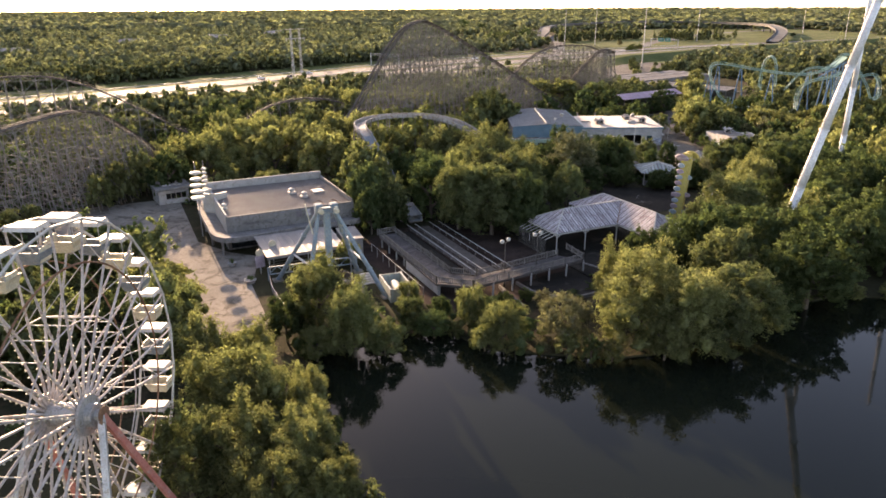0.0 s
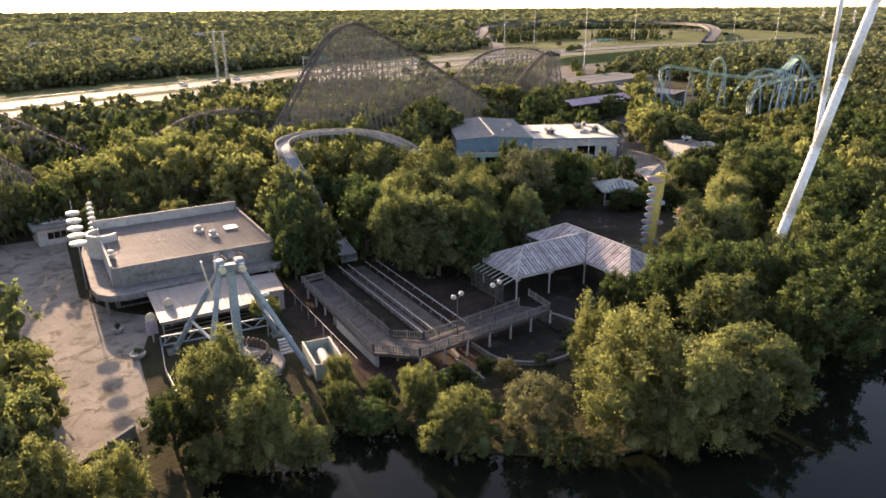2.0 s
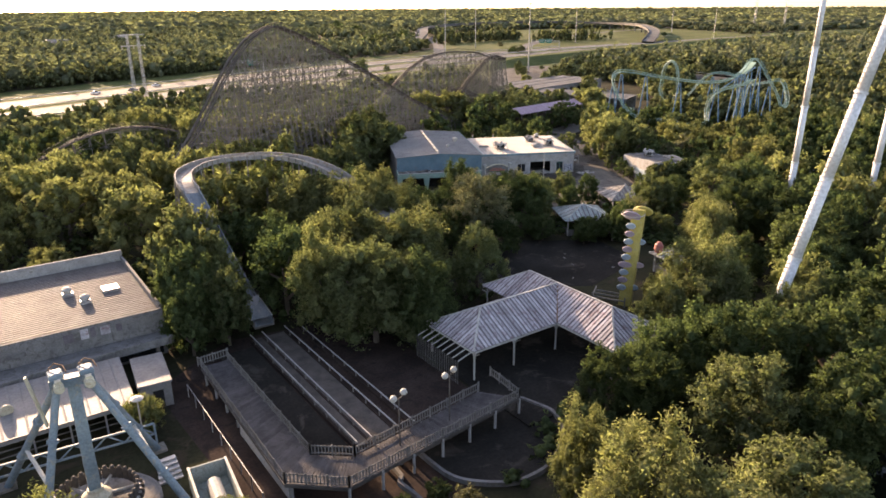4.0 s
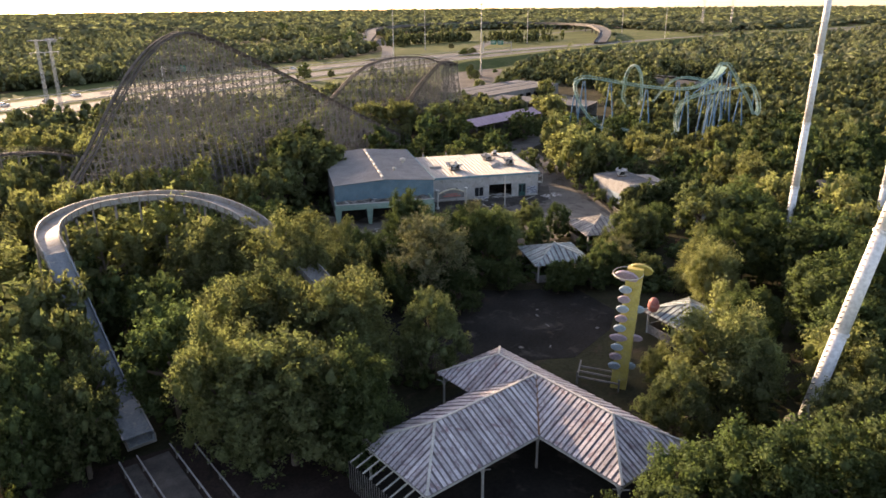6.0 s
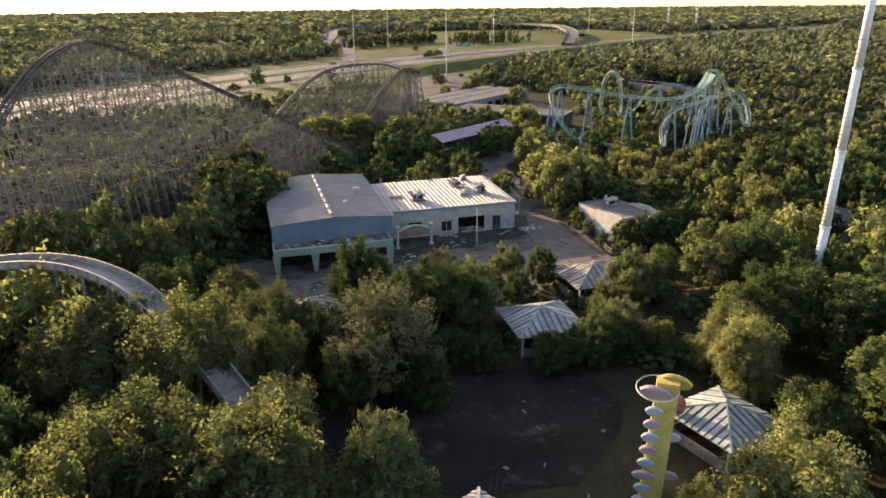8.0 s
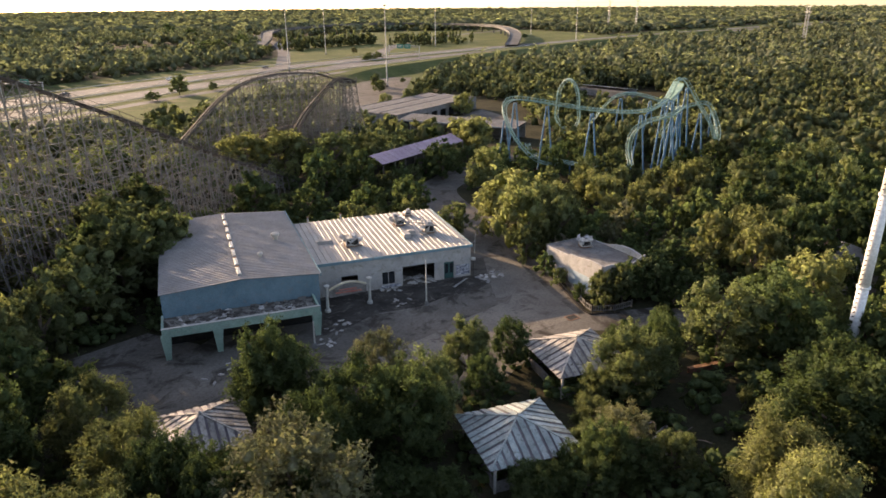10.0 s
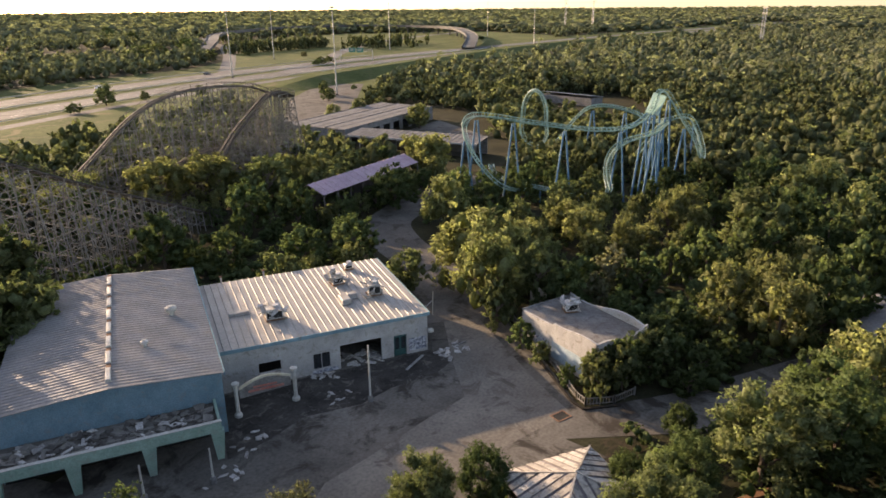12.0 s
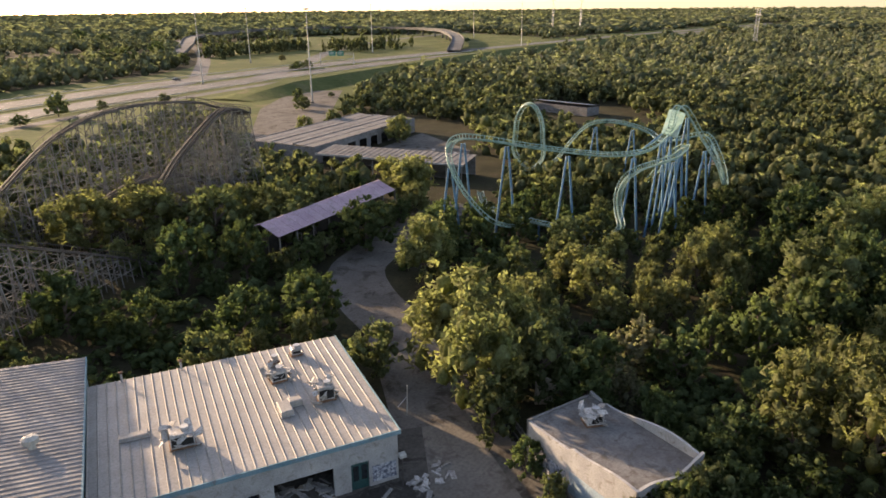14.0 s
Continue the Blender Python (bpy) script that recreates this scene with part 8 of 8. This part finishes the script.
for x, y, h, r, kd in ((45.0, 116.5, 9.0, 3.3, "o"), (45.4, 123.5, 10.5, 3.6, "w"), (45.8, 130.5, 12.0, 3.9, "w"), (38.8, 110.6, 9.0, 3.5, "d"), (40.2, 115.5, 11.5, 4.2, "d"), (41.0, 122.0, 12.0, 4.5, "o"), (73.0, 114.5, 10.5, 4.2, "w"), (44, 73, 2.2, 1.6, "d"), (41, 72, 2.4, 1.7, "d"), (48.5, 70.4, 2.5, 1.8, "s"), (38.5, 74, 2.6, 1.7, "o"), (47.6, 73.4, 1.8, 1.3, "d"), (50, 167, 12.5, 5.2, "w"), (57, 169, 12.5, 5.0, "w"), (63, 172.5, 12.5, 5.0, "w"), (68.5, 175, 12, 4.6, "w"), (73.5, 176, 11.5, 4.8, "o"), (79, 177, 11.5, 4.6, "w"), (82, 166.5, 10.5, 5.0, "w"), (55, 170, 11, 5.2, "w"), (75, 166, 9.5, 4.6, "o"), (88, 170, 9.5, 4.6, "o"), (145.6, 130.4, 5.2, 2.4, "o"), (148.9, 128.6, 5.8, 2.7, "d"), (152.4, 127.3, 5.2, 2.6, "o"), (158.5, 141.5, 7.5, 3.4, "d"), (160.5, 147.5, 9.0, 4.2, "o")):
    tree(x, y, h, r, kd)
SHOPS = [shop_frame(*q) for q in ((-20, -13), (26, -13), (26, 22), (1, 22), (1, 26), (-20, 26))]
KEEP_OUT = [[(82, 84), (90, 80), (97, 88), (94, 98), (82, 98)],                              # tower ride
            [(290, 196), (318, 196), (372, 232), (366, 262), (330, 266), (300, 232)],                # barn
            [(98, 85), (113, 88), (113, 99), (98, 99)],
            [(84, 96), (97, 92), (112, 98), (112, 114), (96, 124), (70, 120), (76, 106)],
            PLAZA, COURT, PATCH, SHOPS, FIELD,
            [(8, 98), (38, 98), (38, 140), (8, 140)],             # arcade
            [(14, 78), (44, 74), (66, 76), (62, 84), (52, 112), (38, 112), (34, 98), (14, 98)],   # swing ride and deck
            [(59, 76), (84, 74), (84, 103), (59, 99)],            # pavilion
            [(144, 126), (155, 124), (166, 144), (161, 153), (151, 147)],     # small shop
            [(165, 198), (204, 203), (204, 215), (165, 209)],     # pink roof
            [(205, 200), (240, 200), (300, 262), (300, 298), (262, 345), (215, 285)],            # station
            [(-20, 22), (12, 22), (12, 46), (-20, 46)]]           # wheel
HILL_LINE = [(47, 173), (90, 194), (157, 217)]


def is_clear(x, y, m=0.0):
    if -90 < x < 130 and -80 < y < 74 and inside(x, y, [(a, b) for a, b in POND]):
        return True
    if any(inside(x, y, q) for q in KEEP_OUT):
        return True
    return near_line(x, y, road_line, 7.5 + m)


LOW = [(128, 186), (146, 174), (160, 172), (170, 186), (172, 196), (150, 205), (138, 205)]   # open scrub behind the shops


def verge(x):
    return 58 if x < 100 else min(100, 58 + (x - 100) * 0.68)


def in_view(x, y, near=0.0):
    """A wide fan that holds the whole walk's view."""
    for ex, ey, yaw in ((0, 0, -25.6), (39, 57, -40), (104, 115, -51.4)):
        dx, dy = x - ex, y - ey
        if dx * dx + dy * dy < near * near:
            return True
        a = math.degrees(math.atan2(dx, dy)) + yaw
        if abs((a + 180) % 360 - 180) < 41:
            return True
    return False


rnd = random.Random(11)
# single trees of the park, up to the highway fence
count = 0
gx = -70.0
while gx < 330:
    gy = 30.0
    while gy < 300:
        x, y = gx + rnd.uniform(-2.6, 2.6), gy + rnd.uniform(-2.6, 2.6)
        gy += 6.4
        if is_clear(x, y) or not in_view(x, y, 30) or near_line(x, y, HWY, verge(x)):
            continue
        d = min(math.hypot(x - ex, y - ey) for ex, ey in ((0, 0), (20, 34), (50, 69), (80, 97), (104, 115)))
        if d > 138 or (y < 76 and x < 67) or any((x - a) ** 2 + (y - b) ** 2 < (0.62 * r + 2.0) ** 2 for a, b, r in PLACED):
            continue
        wild = noise.noise(Vector((x * 0.03, y * 0.03, 0)))
        kd = "w" if wild > 0.12 else ("d" if wild < -0.15 else rnd.choice("wood"))
        if x > 90 and y < 140 and rnd.random() < 0.6:
            kd = "d"
        if x < 1 and 108 < y < 153:
            continue
        h = rnd.uniform(6.8, 11.0)
        if 184 < x < 256 and 143 < y < 203:
            h *= 0.62 if x > 206 else 0.78
        elif 172 < x < 200 and 135 < y < 180:
            h *= 0.72
        if near_line(x, y, HILL_LINE, 9):
            h *= 0.5
        if 146 < x < 193 and 228 < y < 244:
            h *= 0.35
        if (100 < x < 152 and 180 < y < 228) or (4 < x < 22 and y > 160) or (10 < x < 40 and 134 < y < 168):
            h *= 0.55
        if 84 < x < 150 and 104 < y < 150:
            if rnd.random() < 0.35:
                continue
            h = rnd.uniform(2.0, 3.6)
        if inside(x, y, LOW):
            if rnd.random() < 0.2:
                continue
            h *= 0.5
        r = min(0.48 * h, 4.6) * rnd.uniform(0.85, 1.15)
        tree(x, y, h, r, kd, near=d < 66)
        count += 1
    gx += 6.4


def woods(name, label, cells, leafn, leaf, lumps, seed, hmin, hmax, wide=0.46, leafm="leaf_far"):
    """A joined belt of far trees."""
    rng = np.random.default_rng(seed)
    kinds = [crown_arrays(rng, k, leafn, leaf, lumps) for k in ("willow", "round", "round", "willow", "tall", "round")]
    V, Fc, N, base = [], [], [], 0
    for x, y in cells:
        v, f, nn = kinds[rng.integers(len(kinds))]
        h = rng.uniform(hmin, hmax)
        r = h * wide * rng.uniform(0.85, 1.25)
        a = rng.uniform(0, 6.283)
        ca, sa = math.cos(a), math.sin(a)
        rot = np.array([[ca, -sa, 0], [sa, ca, 0], [0, 0, 1]])
        V.append((v * [r, r, h]) @ rot.T + [x, y, -0.12 * h])
        N.append(nn @ rot.T)
        Fc.append(f + base)
        base += len(v)
    me = tri_mesh(name, np.concatenate(V), np.concatenate(Fc), np.concatenate(N), M[leafm])
    ob = new(name, me)
    return tagged(ob, label, name, kind="stuff")


def open_land(x, y):
    return near_line(x, y, HWY, 60 if y > 430 else verge(x)) or near_line(x, y, RAMP, 12) or is_clear(x, y)


mid, far, edge = [], [], []
gx = -420.0
while gx < 620:
    gy = 60.0
    while gy < 620:
        x, y = gx + rnd.uniform(-3.1, 3.1), gy + rnd.uniform(-3.1, 3.1)
        gy += 7.4
        d = min(math.hypot(x - ex, y - ey) for ex, ey in ((0, 0), (20, 34), (50, 69), (80, 97), (104, 115)))
        if d < 138 or d > 400 or not in_view(x, y) or open_land(x, y):
            continue
        mid.append((x, y))
    gx += 7.4
r0 = 400.0
while r0 < 4700:
    step = 9.0 + (r0 - 400) * 0.011
    n = int(r0 * 2.55 / step)
    for i in range(n):
        a = -0.80 + 2.55 * (i + rnd.random()) / n
        x, y = 40 + r0 * math.sin(a), 50 + r0 * math.cos(a) + rnd.uniform(-step, step)
        if not in_view(x, y) or open_land(x, y):
            continue
        v = noise.noise(Vector((x * 0.004, y * 0.004, 3)))
        if r0 > 700 and v > 0.36:
            continue
        (far if r0 < 1100 else edge).append((x, y))
    r0 += step * 1.15
for i in range(1, 17):
    (xa, ya), (xb, yb) = POND[i], POND[i + 1]
    n = max(1, int(math.hypot(xb - xa, yb - ya) / 3.6))
    for k in range(n):
        f = (k + rnd.random()) / n
        tree(xa + (xb - xa) * f + rnd.uniform(-.4, .4), ya + (yb - ya) * f + rnd.uniform(-1.0, 0.5), rnd.uniform(1.8, 3.6), rnd.uniform(1.2, 2.1), rnd.choice("wwod"), False, -0.3)

# low undergrowth between the trees
ug, k = [], 0
while len(ug) < 1900 and k < 20000:
    k += 1
    x, y = rnd.uniform(-30, 235), rnd.uniform(60, 235)
    if is_clear(x, y) or not in_view(x, y) or near_line(x, y, HWY, verge(x)):
        continue
    if k % 3 == 0 or inside(x, y, LOW) or (84 < x < 175 and 96 < y < 205):
        ug.append((x, y))
# fan palm among the shrubs
pm = thing("fan_palm", "low fan palm with drooping dry skirt", "palm", (170.0, 128.6, 0), 0)
part("trunk", MB().tube((0, 0, -0.1), (0.1, 0, 3.6), 0.26, 0.2, 9), M["bark"], pm)
for i in range(34):
    a, e = i * 2.39996, -0.95 + 2.2 * ((i * 0.618) % 1.0)
    dr = Vector((math.cos(a) * math.cos(e), math.sin(a) * math.cos(e), math.sin(e)))
    sd = dr.cross(Vector((0, 0, 1))).normalized()
    o = Vector((0.1, 0, 3.6)) + dr * 0.9
    fr = MB().beam(Vector((0.1, 0, 3.6)), o, 0.04, 0.04)
    pts = [o] + [o + (dr * math.cos(k) + sd * math.sin(k)) * (1.5 if j % 2 == 0 else 1.0) - Vector((0, 0, 0.25 if j % 2 == 0 else 0.05)) for j, k in enumerate([-1.3 + 0.2 * q for q in range(14)])]
    fr.add([tuple(p) for p in pts], [(0, j, j + 1) for j in range(1, 14)])
    part("frond", fr, M["leaf_deep" if e > -0.3 else "leaf_dry"], pm, "green fan frond" if e > -0.3 else "dry hanging frond")
woods("undergrowth", "low dark undergrowth covering the soil", ug, 62, 0.2, 5, 31, 1.0, 2.6, 0.9, "leaf_deep")
woods("woods", "thick green woodland beside the coasters", mid, 150, 0.225, 11, 21, 6.0, 11.0, 0.52)
# the two farthest belts wear the leaf colour with haze painted in
woods("woods", "far belt of green woodland", far, 34, 0.3, 4, 22, 7.0, 12.0, 0.6, "leaf_hazed")
woods("woods", "distant dark woodland at the skyline", edge, 8, 0.4, 3, 23, 9.0, 15.0, 1.3, "leaf_hazed")
# interchange: single field trees, bushes and a conifer stand
for x, y, h, r in ((467, 908, 17, 11), (482, 883, 13, 9), (363, 611, 12, 9), (352, 622, 13, 8), (410, 654, 15, 8.5), (385, 577, 9, 6.5), (376, 588, 8, 5), (372, 640, 12, 7), (338, 600, 11, 8), (221, 399, 8.5, 5.5), (203, 388, 4, 4), (240, 402, 4, 3), (415, 487, 5, 5), (424, 489, 5, 5), (408, 484, 4, 4), (262, 392, 5, 4), (300, 352, 6, 3.5), (288, 335, 5, 4)):
    tree(x, y, h, r, rnd.choice("ood"), False)
for i in range(70):
    x, y = rnd.uniform(260, 900), rnd.uniform(330, 860)
    if inside(x, y, FIELD) and not near_line(x, y, HWY, 50) and not near_line(x, y, RAMP, 9) and not near_line(x, y, LEVEE, 18):
        tree(x, y, rnd.uniform(2.0, 5.5), rnd.uniform(1.8, 4.5), rnd.choice("oods"), False)
stand = [(440 + 9 * i + rnd.uniform(-4, 4), 628 + 5 * j + 1.2 * i + rnd.uniform(-3, 3)) for i in range(14) for j in range(4)]
stand += [(590 + rnd.uniform(-50, 60), 600 + rnd.uniform(-25, 25)) for i in range(40)]
woods("woods", "stand of dark conifers inside the interchange", stand, 120, 0.34, 8, 24, 9.0, 13.0, 0.3)
print("trees", count, len(mid), len(far), len(edge))
